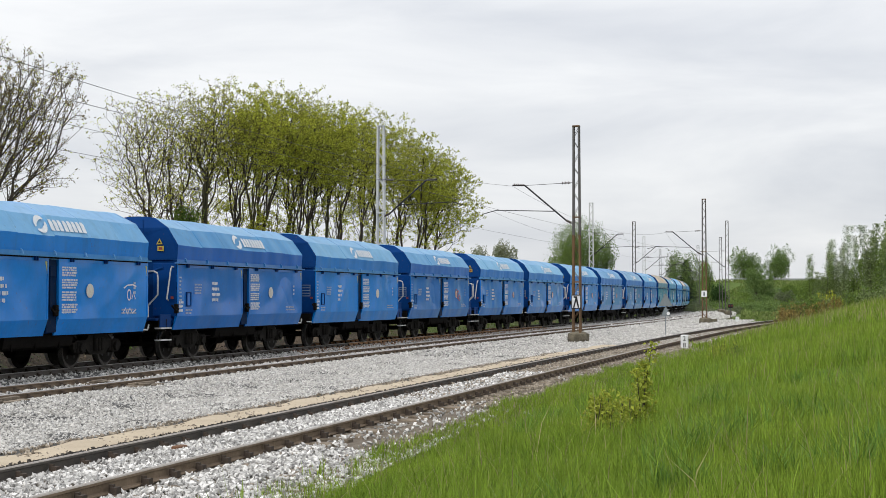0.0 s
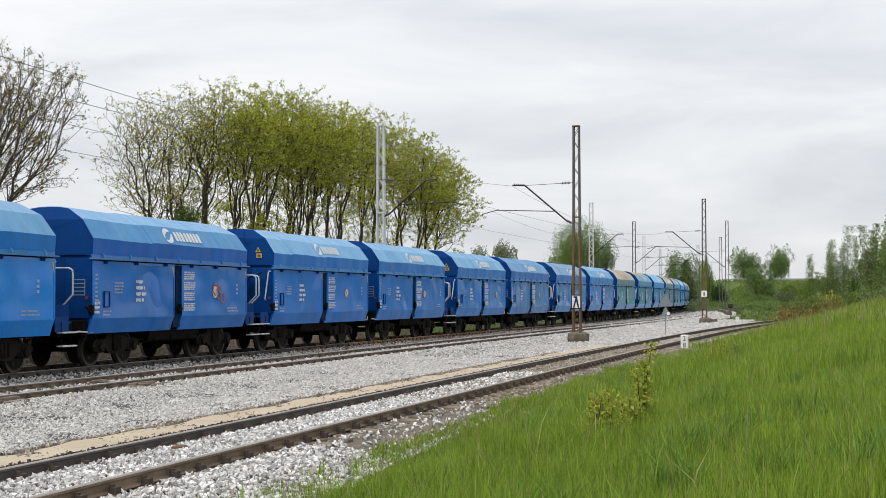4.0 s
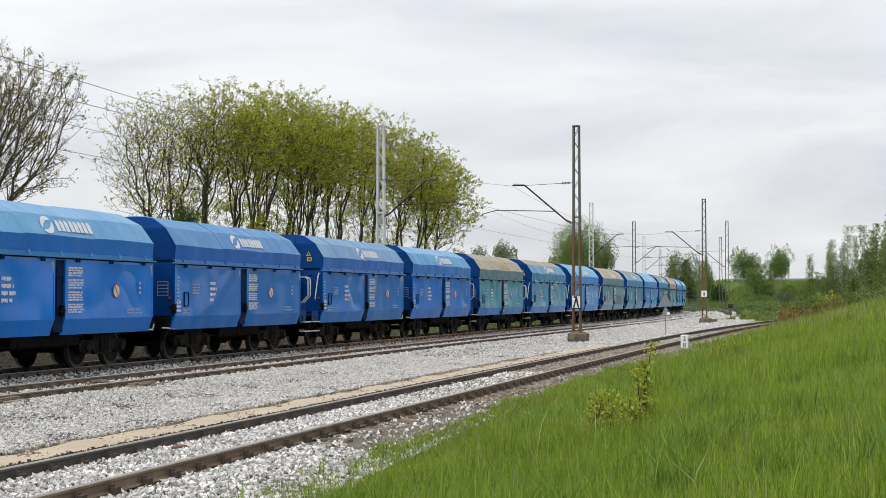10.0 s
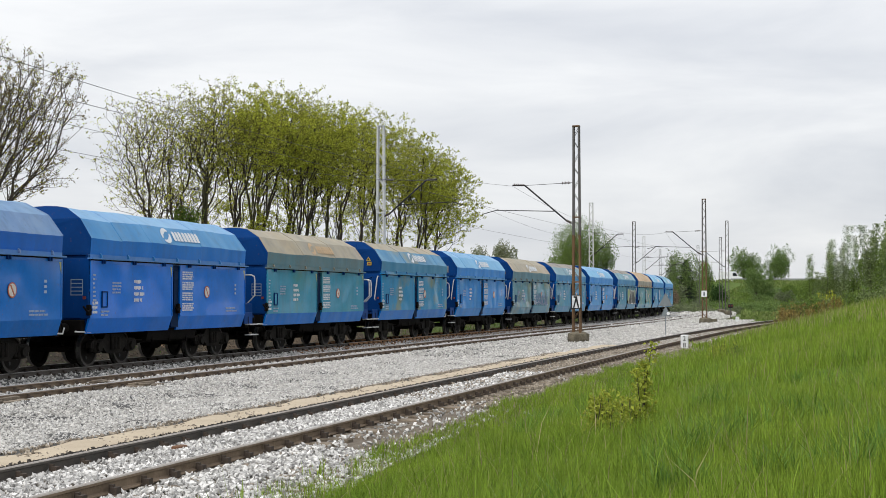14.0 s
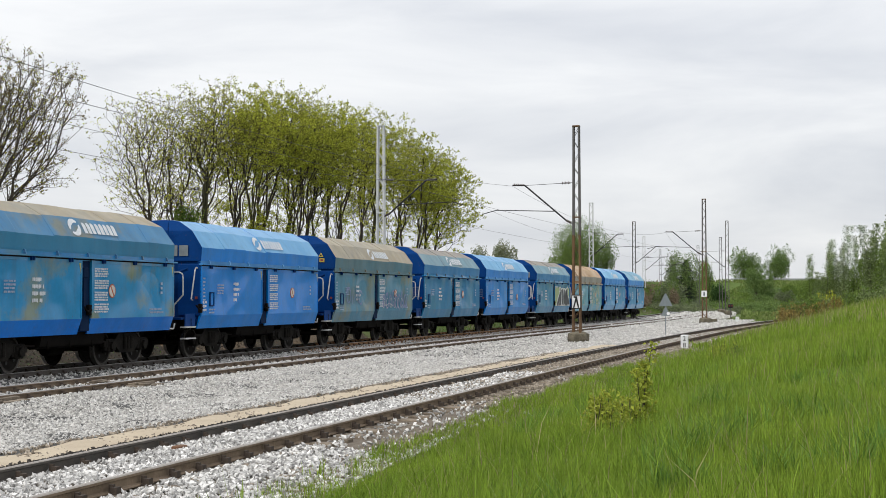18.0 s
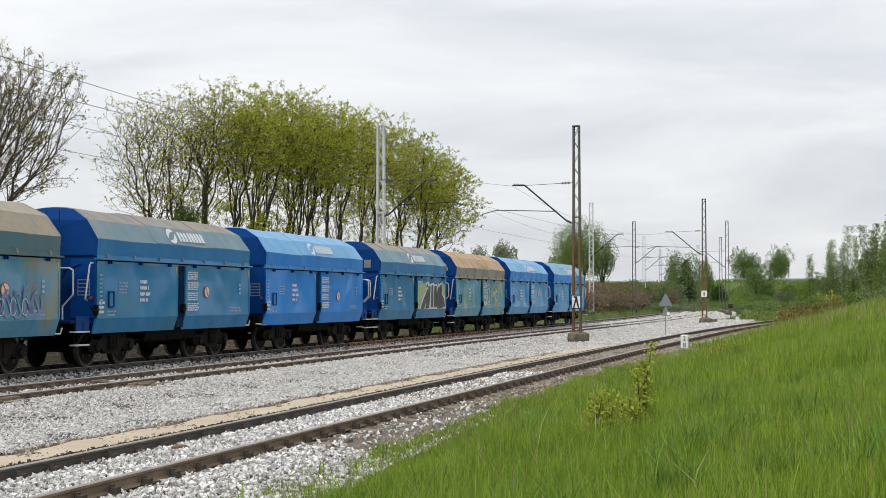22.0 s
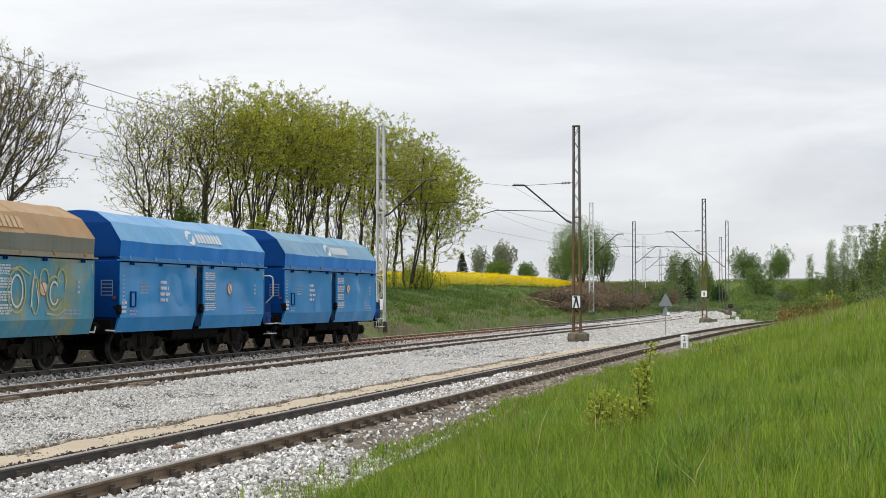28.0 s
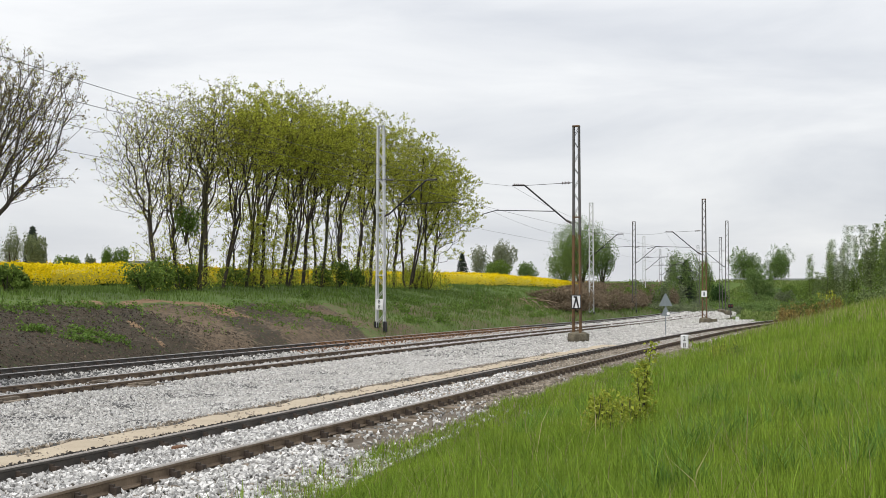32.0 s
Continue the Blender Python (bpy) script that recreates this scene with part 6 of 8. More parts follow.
def grow_tree(seed, fork, centre, half, n, stems=2, twigs=3, leaves=5, shell=0.5, balance=0.42, tip=0.0065, droop=0.0, power=2.15, low=0, sprays=0.62):
    """Stems rising from the root to limbs, the limbs forking again and again out to the ends of the crown; twigs and leaf places on the ends."""
    r, rng = random.Random(seed), np.random.default_rng(seed)
    c, hf = Vector(centre), Vector(half)
    nodes, parent = [Vector((0, 0, -0.25))], [-1]

    def lead(start, goal, steps, wob):
        i, p = start, nodes[start].copy()
        for k in range(steps):
            f = (k + 1) / steps
            q = nodes[start].lerp(goal, f) + Vector((r.gauss(0, wob), r.gauss(0, wob), r.gauss(0, wob * 0.4))) * (1 - 0.4 * f)
            nodes.append(q)
            parent.append(i)
            i = len(nodes) - 1
        return i
    for st in range(stems):
        a = 2 * math.pi * (st + r.random()) / stems
        base = 0
        if stems > 1:
            nodes.append(Vector((0.22 * math.cos(a), 0.16 * math.sin(a), 0.05)))
            parent.append(0)
            base = len(nodes) - 1
        top = lead(base, Vector((c.x * 0.35 + math.cos(a) * 0.30 * stems, 0.35 * math.sin(a), fork * r.uniform(0.85, 1.15))), 5, 0.045)
        for k in range(4):
            b = a + (k - 1.5) * 1.5 + r.uniform(-0.4, 0.4)
            goal = c + Vector((math.cos(b) * hf.x * 0.50, math.sin(b) * hf.y * 0.5, hf.z * r.uniform(0.15, 0.62)))
            lead(top, goal, 8, 0.10)
    pts = crown_points(rng, n, centre, half, shell, sprays)
    if low:                                    # leafy shoots on the trunk
        k = rng.integers(1, 4 + 2 * stems, low)
        root = np.array([tuple(v) for v in nodes])[np.minimum(k, len(nodes) - 1)]
        pts = np.concatenate([pts, root + rng.normal(0, 1, (low, 3)) * (0.32, 0.32, 0.5) + (0, 0, 0.3)])
        pts[:, 2] = np.maximum(pts[:, 2], 0.4)
    P, par = join_up(np.array([tuple(v) for v in nodes]), parent, pts, balance)
    m = len(P)
    children = [[] for _ in range(m)]
    for i in range(1, m):
        children[par[i]].append(i)
    order, stack = [], [0]
    while stack:
        i = stack.pop()
        order.append(i)
        stack.extend(children[i])
    load = np.zeros(m)
    for i in reversed(order):
        load[i] = sum(load[k] for k in children[i]) + (0 if children[i] else 1.0) + 0.3
    rad = tip * load ** (1 / power)
    wood_ = Wood()
    # one limb follows its thickest child as far as it goes
    todo = [(0, None)]
    while todo:
        i, start = todo.pop()
        chain = [i] if start is None else [start, i]
        while children[i]:
            kids = sorted(children[i], key=lambda k: -load[k])
            todo.extend((k, i) for k in kids[1:])
            i = kids[0]
            chain.append(i)
        if len(chain) > 1:
            wood_.limb([Vector(P[k]) for k in chain], 0, 0, 6 if rad[chain[1]] > 0.05 else (4 if rad[chain[1]] > 0.02 else 3), radii=[min(rad[k], rad[chain[1]] * 1.05) for k in chain])
    spots = []
    for i in range(len(nodes), m):
        if load[i] > 9:
            continue
        d = Vector(P[i] - P[par[i]]).normalized()
        for k in range(twigs if not children[i] else max(twigs - 1, 1)):
            e = (d + Vector((r.gauss(0, 0.55), r.gauss(0, 0.55), r.gauss(0.18 - droop, 0.4)))).normalized() * r.uniform(0.22, 0.52)
            a, b = Vector(P[i]), Vector(P[i]) + e
            bend = a.lerp(b, 0.55) + Vector((r.gauss(0, 0.03), r.gauss(0, 0.03), 0.03 - 0.06 * droop))
            wood_.limb([a, bend, b], tip * 0.55, tip * 0.35, 3)
            for _ in range(leaves):
                f = r.uniform(0.25, 1.05)
                spots.append(tuple(a.lerp(b, f) + Vector((r.gauss(0, 0.045), r.gauss(0, 0.045), r.gauss(0, 0.035)))))
    return wood_, np.array(spots)


def on_line(slope, off):
    """Where the sight line of a given sideways slope crosses the line off metres beside the main track."""
    x, y, _ = along(MAIN, REACH, off)
    ok = y > 10
    i = int(np.argmin(np.where(ok, np.abs(x / np.maximum(y, 1) - slope), 9)))
    return float(x[i]), float(y[i])


def grove_tree(seed, bearing, off, left, right, top, bottom, fork, n, stems, leaves, leaf, olive, low=0, shell=0.5):
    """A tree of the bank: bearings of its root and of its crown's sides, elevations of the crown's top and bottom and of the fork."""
    x, y = on_line((bearing - 784) / 2477.0, off)
    g, up = zat(x, y), y / 2477.0
    z = lambda e: EYE + (528 - e) * up - g
    zt, zb = z(top), z(bottom)
    centre = (((left + right) / 2 - bearing) * up, 0.0, (zt + zb) / 2)
    half = ((right - left) / 2 * up, min((right - left) / 2 * up, 2.6), (zt - zb) / 2)
    bare = olive < 0.35
    wd, spots = grow_tree(seed, max(z(fork), 0.8), centre, half, int(n * 1.55), stems=stems, leaves=leaves + 2, low=int(low * 1.5), shell=shell, tip=0.0085 if bare else 0.0065, twigs=2 if 0.35 < olive < 0.9 else 3, balance=0.85 if bare else 0.42, sprays=0.2 if bare else 0.62)
    rng = np.random.default_rng(seed + 900)
    label = "young-leaved deciduous tree with olive-green leaves on the bank" if olive > 0.6 else "half-bare deciduous tree with brown-green buds on the bank"
    t = thing("tree", label, "tree", "trees on the bank", at=pose(x, y, g))
    part("trunk", wd.mesh("trunk", BARK_MOSSY if seed % 3 == 1 else BARK), None, t)
    part("crown", leaf_mesh("crown", spots, rng.uniform(0.6, 1.3, len(spots)) * leaf * 1.04, [LEAF_OLIVE, LEAF_BROWN], rng, slim=0.55, face_mat=(rng.random(len(spots)) > olive).astype(int)), None, t)
    return t


# root, line, crown's left, right, top, bottom, fork, ends, stems, leaves to a twig, leaf size, share of green
for k, row in enumerate((
        (279, -14.3, 172, 330, 162, 400, 385, 560, 1, 2, 0.105, 0.60, 50),
        (318, -15.0, 235, 395, 158, 380, 410, 400, 1, 2, 0.105, 0.70, 60),
        (343, -14.2, 265, 430, 142, 350, 330, 500, 2, 2, 0.11, 0.75, 40),
        (362, -15.6, 310, 460, 150, 350, 375, 420, 1, 3, 0.11, 0.85, 20),
        (388, -14.4, 350, 500, 155, 335, 400, 470, 2, 5, 0.115, 0.90, 20),
        (434, -14.8, 385, 505, 168, 335, 400, 380, 1, 5, 0.115, 0.92, 70),
        (449, -16.4, 410, 540, 160, 345, 380, 380, 1, 5, 0.115, 0.92, 70),
        (463, -14.5, 430, 560, 165, 340, 390, 390, 1, 5, 0.115, 0.92, 60),
        (492, -15.8, 450, 600, 150, 350, 390, 460, 1, 3, 0.11, 0.85, 60),
        (508, -14.4, 470, 600, 172, 365, 420, 480, 2, 5, 0.115, 0.92, 40),
        (536, -15.0, 495, 620, 165, 370, 410, 520, 1, 5, 0.115, 0.92, 30),
        (566, -14.5, 510, 640, 188, 370, 400, 560, 2, 5, 0.12, 0.94, 20),
        (604, -14.8, 555, 680, 180, 360, 400, 560, 2, 5, 0.12, 0.94, 40),
        (628, -16.2, 580, 720, 190, 390, 400, 480, 1, 5, 0.115, 0.92, 30),
        (655, -15.2, 600, 735, 200, 385, 400, 520, 1, 5, 0.115, 0.92, 60),
        (695, -16.0, 640, 770, 225, 390, 400, 520, 1, 5, 0.115, 0.92, 50),
        (722, -14.6, 670, 810, 232, 400, 420, 640, 3, 6, 0.12, 0.95, 50),
        (748, -15.2, 700, 852, 268, 420, 420, 700, 2, 6, 0.12, 0.96, 40),
        (762, -16.6, 740, 840, 290, 440, 440, 420, 1, 6, 0.12, 0.96, 40),
        (308, -16.0, 262, 352, 300, 450, 455, 95, 1, 3, 0.105, 0.85, 30),
        (352, -16.8, 310, 400, 290, 440, 450, 95, 2, 3, 0.105, 0.85, 30),
        (408, -16.4, 370, 450, 280, 440, 440, 95, 1, 4, 0.11, 0.92, 30),
        (478, -16.6, 440, 520, 290, 445, 440, 95, 2, 4, 0.11, 0.92, 30),
        (524, -16.8, 490, 565, 290, 450, 450, 95, 1, 4, 0.11, 0.92, 30),
        (585, -16.2, 545, 625, 300, 450, 450, 95, 2, 4, 0.11, 0.92, 40),
        (640, -16.8, 600, 680, 310, 455, 450, 95, 1, 4, 0.11, 0.92, 40),
        (680, -16.9, 640, 720, 320, 455, 450, 95, 1, 4, 0.11, 0.92, 40),
        (-38, -14.5, -200, 148, 66, 375, 300, 1000, 1, 3, 0.09, 0.14, 0))):
    grove_tree(41 + k, *row, shell=0.42 if row[11] < 0.65 else 0.5)


def clump_points(rng, n, lobes, rx, ry, h, hollow=0.55):
    """Leaf places over a lumpy, uneven crown."""
    k = rng.integers(0, lobes, n)
    cx, cy = rng.uniform(-0.55, 0.55, lobes) * rx, rng.uniform(-0.55, 0.55, lobes) * ry
    cz = rng.uniform(0.30, 0.78, lobes) * h
    rr = rng.uniform(0.28, 0.5, lobes)
    d = rng.normal(size=(n, 3))
    d /= np.linalg.norm(d, axis=1, keepdims=True)
    rad = (hollow + (1 - hollow) * rng.random(n) ** 0.6) * rr[k] * (1 + 0.25 * np.sin(d[:, 0] * 5 + k) * np.cos(d[:, 2] * 4))
    p = np.stack([cx[k] + d[:, 0] * rad * rx, cy[k] + d[:, 1] * rad * ry, cz[k] + d[:, 2] * rad * h * 0.8], 1)
    p[:, 2] = np.maximum(p[:, 2], 0.03 * h)
    return p


def shrub_thing(name, label, category, group, x, y, rx, h, mat, leaf=0.2, n=1500, seed=0, lobes=9, trunk_h=0.0, ry=None, dz=0.0, upright=False, slim=0.6, loose=0.32):
    rng = np.random.default_rng(seed + 500)
    t = thing(name, label, category, group, at=pose(x, y, zat(x, y) + dz))
    wd = Wood()
    r = random.Random(seed)
    pts = clump_points(rng, n, lobes, rx, ry or rx, h - trunk_h)
    if upright:                                        # tall shoots with leaves along them
        pts = []
        for k in range(upright):
            bx, by = rng.uniform(-rx, rx), rng.uniform(-(ry or rx), ry or rx)
            top = h * rng.uniform(0.55, 1.0) * (1 - 0.35 * abs(bx / rx)) if upright > 2 else h * (1 - 0.3 * k)
            lean = rng.normal(0, 0.10, 2)
            z = rng.uniform(0.05, 1, n // upright) * top
            w = loose * (1 - z / top * 0.6) * h / 4
            pts.append(np.stack([bx + lean[0] * z + rng.normal(0, 1, len(z)) * w, by + lean[1] * z + rng.normal(0, 1, len(z)) * w, z], 1))
            wd.limb([Vector((bx, by, -0.2)), Vector((bx + lean[0] * top / 2, by + lean[1] * top / 2, top / 2)), Vector((bx + lean[0] * top, by + lean[1] * top, top * 0.97))], 0.007 + 0.022 * h / 4, 0.004, 4)
        pts = np.concatenate(pts)
    else:
        for k in range(7):
            a = 2 * math.pi * k / 7 + r.random()
            q = Vector((math.cos(a) * rx * 0.5, math.sin(a) * (ry or rx) * 0.5, (h - trunk_h) * r.uniform(0.5, 0.8) + trunk_h))
            wd.limb([Vector((0, 0, -0.2)), Vector((q.x * 0.25, q.y * 0.25, trunk_h + 0.25 * q.z)), q], 0.02 * h + 0.01, 0.015, 5)
    pts[:, 2] += trunk_h
    st = part("woody_base" if trunk_h == 0 else "trunk", wd.mesh("woody_base", BARK), None, t)
    st["kind"] = "stuff"
    part("foliage" if trunk_h == 0 else "crown", leaf_mesh("foliage", pts, rng.uniform(0.6, 1.3, len(pts)) * leaf, mat, rng, slim=slim), None, t)
    return t


def at_slope(slope, y):
    return slope * y, y


def sl(bearing):
    """Sideways slope of a bearing taken from the viewpoint (784 is straight ahead, 2477 units to a slope of one)."""
    return (bearing - 784) / 2477.0


# bushes among the grove and on the bank
for k, (c, off, rx, h, mat) in enumerate(((256, -13.0, 1.15, 1.6, LEAF_MID), (283, -13.5, 0.9, 1.7, LEAF_MID), (6, -13.0, 0.8, 1.25, LEAF_MID), (30, -12.6, 0.6, 0.8, LEAF_MID), (600, -14.6, 1.0, 2.0, LEAF_MID), (574, -14.9, 0.8, 1.7, LEAF_MID), (630, -15.2, 0.9, 1.5, LEAF_MID),
                                          (760, -14.8, 1.8, 2.2, LEAF_OLIVE), (735, -15.0, 1.4, 2.6, LEAF_OLIVE), (330, -14.5, 0.9, 1.4, LEAF_MID), (420, -15.5, 1.2, 1.2, LEAF_MID))):
    x, y = on_line(sl(c), off)
    shrub_thing("bush", "leafy green bush on top of the bank", "bush", "bushes on the bank", x, y, rx, h, mat, leaf=0.16, n=1400, seed=k)
# leafy shoots between the trunks
for k in range(22):
    x, y = on_line(sl(262 + 25 * k + 9 * math.sin(k * 2.3)), -14.2 - 0.8 * (k % 4))
    shrub_thing("young_shoots", "young olive-leaved shoots between the trunks", "bush", "shoots in the grove", x, y, 1.1, 2.6 + 1.1 * math.sin(k * 1.7), LEAF_OLIVE, leaf=0.12, n=520, seed=600 + k, upright=5, loose=0.5)
x, y = on_line(sl(331), -14.0)
shrub_thing("ivy_clump", "dark green ivy clump round a trunk", "ivy", "", x, y, 1.0, 1.9, LEAF_MID, leaf=0.12, n=2100, seed=77, dz=2.8, lobes=14)

# brown brush on the far bank
rs = random.Random(8)
for k in range(250):
    s_, d_ = rs.uniform(98, 192), rs.uniform(-14.0, -3.9)
    x, y, _ = (float(v) for v in along(MAIN, s_, d_))
    z0 = zat(x, y)
    c, low_e = 784 + 2477 * x / y, 528 - (z0 - EYE) * 2477 / y
    if not 926 + max(0.0, low_e - 514) * 1.75 < c < 1138 or low_e > 558:
        continue
    h = min(rs.uniform(0.8, 2.6), EYE + (528 - float(np.interp(c, [930, 1000, 1045, 1130], [519, 511, 500, 504])) + rs.uniform(-3, 2)) * y / 2477 - z0)
    if h > 0.4:
        shrub_thing("brush", "tangle of dead brown brush on the bank", "bush", "brown brush", x, y, rs.uniform(1.2, 2.2), h, BRUSH if rs.random() < (0.92 if c < 1080 else 0.7) else LEAF_MID, leaf=0.28, n=1300, seed=100 + k, slim=0.07, lobes=14)
for k in range(8):                                     # cut branches dragged onto the slope
    c = 920 + 7.0 * k
    x, y = at_slope(sl(c), 121 + 1.8 * (k % 3))
    long_ = 0.9 + 0.35 * (k % 3)
    log = part("cut_branch", tube([(0, 0, 0.0), (long_ * 0.5, 0.1, 0.05), (long_, 0.25, -0.06)], 0.07 - 0.004 * k, sides=6, taper=0.03), CUT_WOOD)
    log.matrix_basis = pose(x, y, zat(x, y) + 0.50 + 0.12 * (k % 2), 0, 25 + 22 * math.sin(k * 2.3), 50 * math.sin(k * 2.0))
    tagged(log, "pale cut branch lying on the brush pile", "branch", "cut branches")
for k in range(16):                                    # overgrown hedge closing the view beyond the brush
    c, dist = 1078 + 8.0 * k + 3 * math.sin(k * 2.1), 215 + 14 * math.sin(k * 1.4)
    x, y = at_slope(sl(c), dist)
    h = EYE + (528 - 502 - 3 * math.sin(k * 1.9)) * dist / 2477 - zat(x, y)
    if h > 0.5:
        shrub_thing("hedge_bush", "olive and brown bush in an overgrown hedge", "bush", "overgrown hedge", x, y, 1.6 + 0.5 * math.sin(k), h, (LEAF_GREY, BRUSH, LEAF_MID)[k % 3], leaf=0.28, n=1100, seed=700 + k, lobes=10)
for k, (c, off, rx, h, mat) in enumerate(((1122, -6.5, 2.6, 3.4, LEAF_MID), (1135, -9, 3, 3.2, LEAF_MID), (1112, -5.6, 1.8, 2.2, LEAF_MID))):
    x, y = on_line(sl(c), off)
    shrub_thing("bush", "green bush beside the far tracks", "bush", "bushes by the far track", x, y, rx, h, mat, leaf=0.3, n=1500, seed=130 + k)


# far trees: bearing, distance, half width, elevations of foot and top (528 is level), leaf colour
def far_tree(c, dist, half, y_bottom, y_top, mat, seed, label, n=2600, leaf=None, lobes=14, conifer=False):
    x, y = at_slope(sl(c), dist)
    up = dist / 2477.0
    z0, z1 = EYE + (528 - y_bottom) * up, EYE + (528 - y_top) * up
    g = zat(x, y)
    h = z1 - g
    rx = half * up
    if conifer:
        rng = np.random.default_rng(seed)
        t = thing("spruce", label, "tree", "far trees", at=pose(x, y, g))
        wd = Wood()
        wd.limb([Vector((0, 0, -0.3)), Vector((0, 0, h * 0.5)), Vector((0, 0, h))], 0.02 * h, 0.03, 6)
        pts = []
        for k in range(20):
            f = k / 20
            z = h * (0.12 + 0.88 * f)
            r = rx * (1 - f) ** 0.85 + 0.1
            for j in range(9):
                a = 2 * math.pi * (j + 0.4 * (k % 3)) / 9 + rng.uniform(-0.2, 0.2)
                rr = r * rng.uniform(0.75, 1.1)
                wd.limb([Vector((0, 0, z)), Vector((math.cos(a) * rr, math.sin(a) * rr, z - 0.18 * rr))], 0.04, 0.01, 3)
                q = rng.random(16) ** 0.7
                pts.append(np.stack([np.cos(a) * rr * q, np.sin(a) * rr * q, z - 0.18 * rr * q], 1) + rng.normal(0, 0.06 * h / 8, (16, 3)))
        part("trunk", wd.mesh("trunk", BARK), None, t)
        pts = np.concatenate(pts)
        part("crown", leaf_mesh("crown", pts, rng.uniform(0.6, 1.2, len(pts)) * 0.055 * h, mat, rng, slim=0.35, droop=0.5), None, t)
        return t
    body = max((z1 - z0) * 1.05, 0.5)
    return shrub_thing("tree", label, "tree", "far trees", x, y, rx * 1.15, h, mat, leaf=leaf or max(0.18, 2.3 * up), n=int(n * 1.5), seed=seed, lobes=lobes, trunk_h=max(h - body, 0.0) * 0.45 + 0.01)


GREEN_FAR = "leafy green tree in the distance"
FAR_FIELD = [(850, 310, 20, 492, 440, LEAF_PALE), (894, 310, 24, 492, 430, LEAF_PALE), (885, 300, 32, 492, 464, LEAF_MID), (935, 300, 20, 490, 466, LEAF_FAR), (20, 175, 22, 472, 405, LEAF_GREY), (60, 165, 27, 472, 418, LEAF_GREY), (108, 260, 14, 468, 455, LEAF_MID), (130, 262, 16, 468, 455, LEAF_MID), (160, 250, 12, 468, 452, LEAF_GREY), (192, 250, 14, 468, 442, LEAF_MID), (214, 250, 16, 468, 440, LEAF_MID)]
FAR_BANK = [(1028, 205, 56, 494, 396, LEAF_FAR), (1066, 212, 28, 486, 420, LEAF_FAR), (998, 208, 30, 498, 440, LEAF_FAR), (1215, 262, 36, 530, 446, LEAF_FAR), (1252, 285, 15, 512, 458, LEAF_MID), (1190, 290, 14, 512, 448, LEAF_GREY), (1320, 375, 31, 506, 442, LEAF_FAR), (1368, 375, 34, 506, 442, LEAF_FAR), (1345, 250, 30, 545, 476, LEAF_FAR), (1270, 225, 18, 530, 505, LEAF_DARK), (1410, 240, 24, 530, 505, LEAF_MID), (1385, 200, 18, 545, 515, LEAF_GREY), (1440, 200, 30, 530, 500, LEAF_MID)]
for k, (c, dist, hw, yb, yt, mat) in enumerate(FAR_FIELD + FAR_BANK):
    far_tree(c, dist, hw, yb, yt, mat, 200 + k, GREEN_FAR, n=15000 if hw > 50 else (5200 if hw > 22 else 2600), lobes=26 if hw > 50 else 14)
far_tree(818, 250, 17, 492, 447, NEEDLES, 301, "dark spruce beyond the rapeseed field", conifer=True)
far_tree(57, 180, 27, 470, 399, NEEDLES, 302, "dark spruce beyond the rapeseed field", conifer=True)
far_tree(1214, 262, 30, 514, 458, NEEDLES, 303, "dark conifer near the far tracks", conifer=True)

# shoots and bushes at the head of the siding
SPIRES = ((1437, 118, 458), (1446, 120, 450), (1452, 117, 442), (1463, 119, 424), (1471, 121, 428), (1478, 118, 440), (1486, 119, 400), (1492, 117, 432), (1500, 120, 396), (1507, 118, 436), (1513, 121, 418), (1521, 119, 446), (1529, 114, 420), (1536, 112, 408),
          (1543, 111, 398), (1550, 109, 405), (1556, 110, 394), (1562, 108, 388), (1570, 107, 380), (1580, 106, 372), (1592, 108, 378), (1458, 122, 468), (1484, 122, 462), (1518, 123, 474), (1540, 118, 440), (1553, 119, 436), (1566, 116, 428))
for k, (c, dist, yt) in enumerate(SPIRES):
    x, y = at_slope(sl(c), dist)
    h = EYE + (528 - yt) * dist / 2477 - zat(x, y)
    shrub_thing("poplar_bush", "tall upright bush with grey-green leaves", "bush", "bushes by the siding", x, y, 0.42, h, LEAF_POPLAR if k % 3 else LEAF_MID, leaf=0.14, n=1300 if c < 1525 else 2600, seed=330 + k, upright=2, loose=0.22 if c < 1525 else 0.28)
for k, (c, dist, half, yt, mat) in enumerate(((1405, 98, 22, 528, RUSSET), (1430, 96, 24, 522, RUSSET), (1418, 93, 20, 530, RUSSET), (1455, 90, 22, 524, RUSSET), (1478, 92, 18, 520, RUSSET), (1442, 96, 20, 514, LEAF_MID), (1468, 96, 22, 508, LEAF_OLIVE), (1500, 95, 24, 512, LEAF_MID), (1530, 94, 26, 506, LEAF_MID), (1395, 100, 14, 538, RUSSET), (1450, 98, 22, 512, LEAF_FAR), (1480, 96, 30, 508, LEAF_POPLAR), (1520, 95, 40, 500, LEAF_FAR), (1555, 92, 30, 495, LEAF_POPLAR), (1385, 104, 14, 530, RUSSET), (1430, 110, 25, 500, LEAF_MID), (1462, 124, 34, 486, LEAF_FAR), (1500, 124, 40, 470, LEAF_POPLAR), (1532, 122, 34, 474, LEAF_FAR), (1560, 120, 36, 450, LEAF_POPLAR))):
    x, y = at_slope(sl(c), dist)
    h = EYE + (528 - yt) * dist / 2477 - zat(x, y)
    shrub_thing("shrub", "russet and green shrub behind the grass", "bush", "shrubs by the siding", x, y, half * dist / 2477, max(h, 0.5), mat, leaf=0.16, n=420 if mat is RUSSET else 1100, seed=350 + k, upright=14 if mat is RUSSET else 16, loose=0.6)
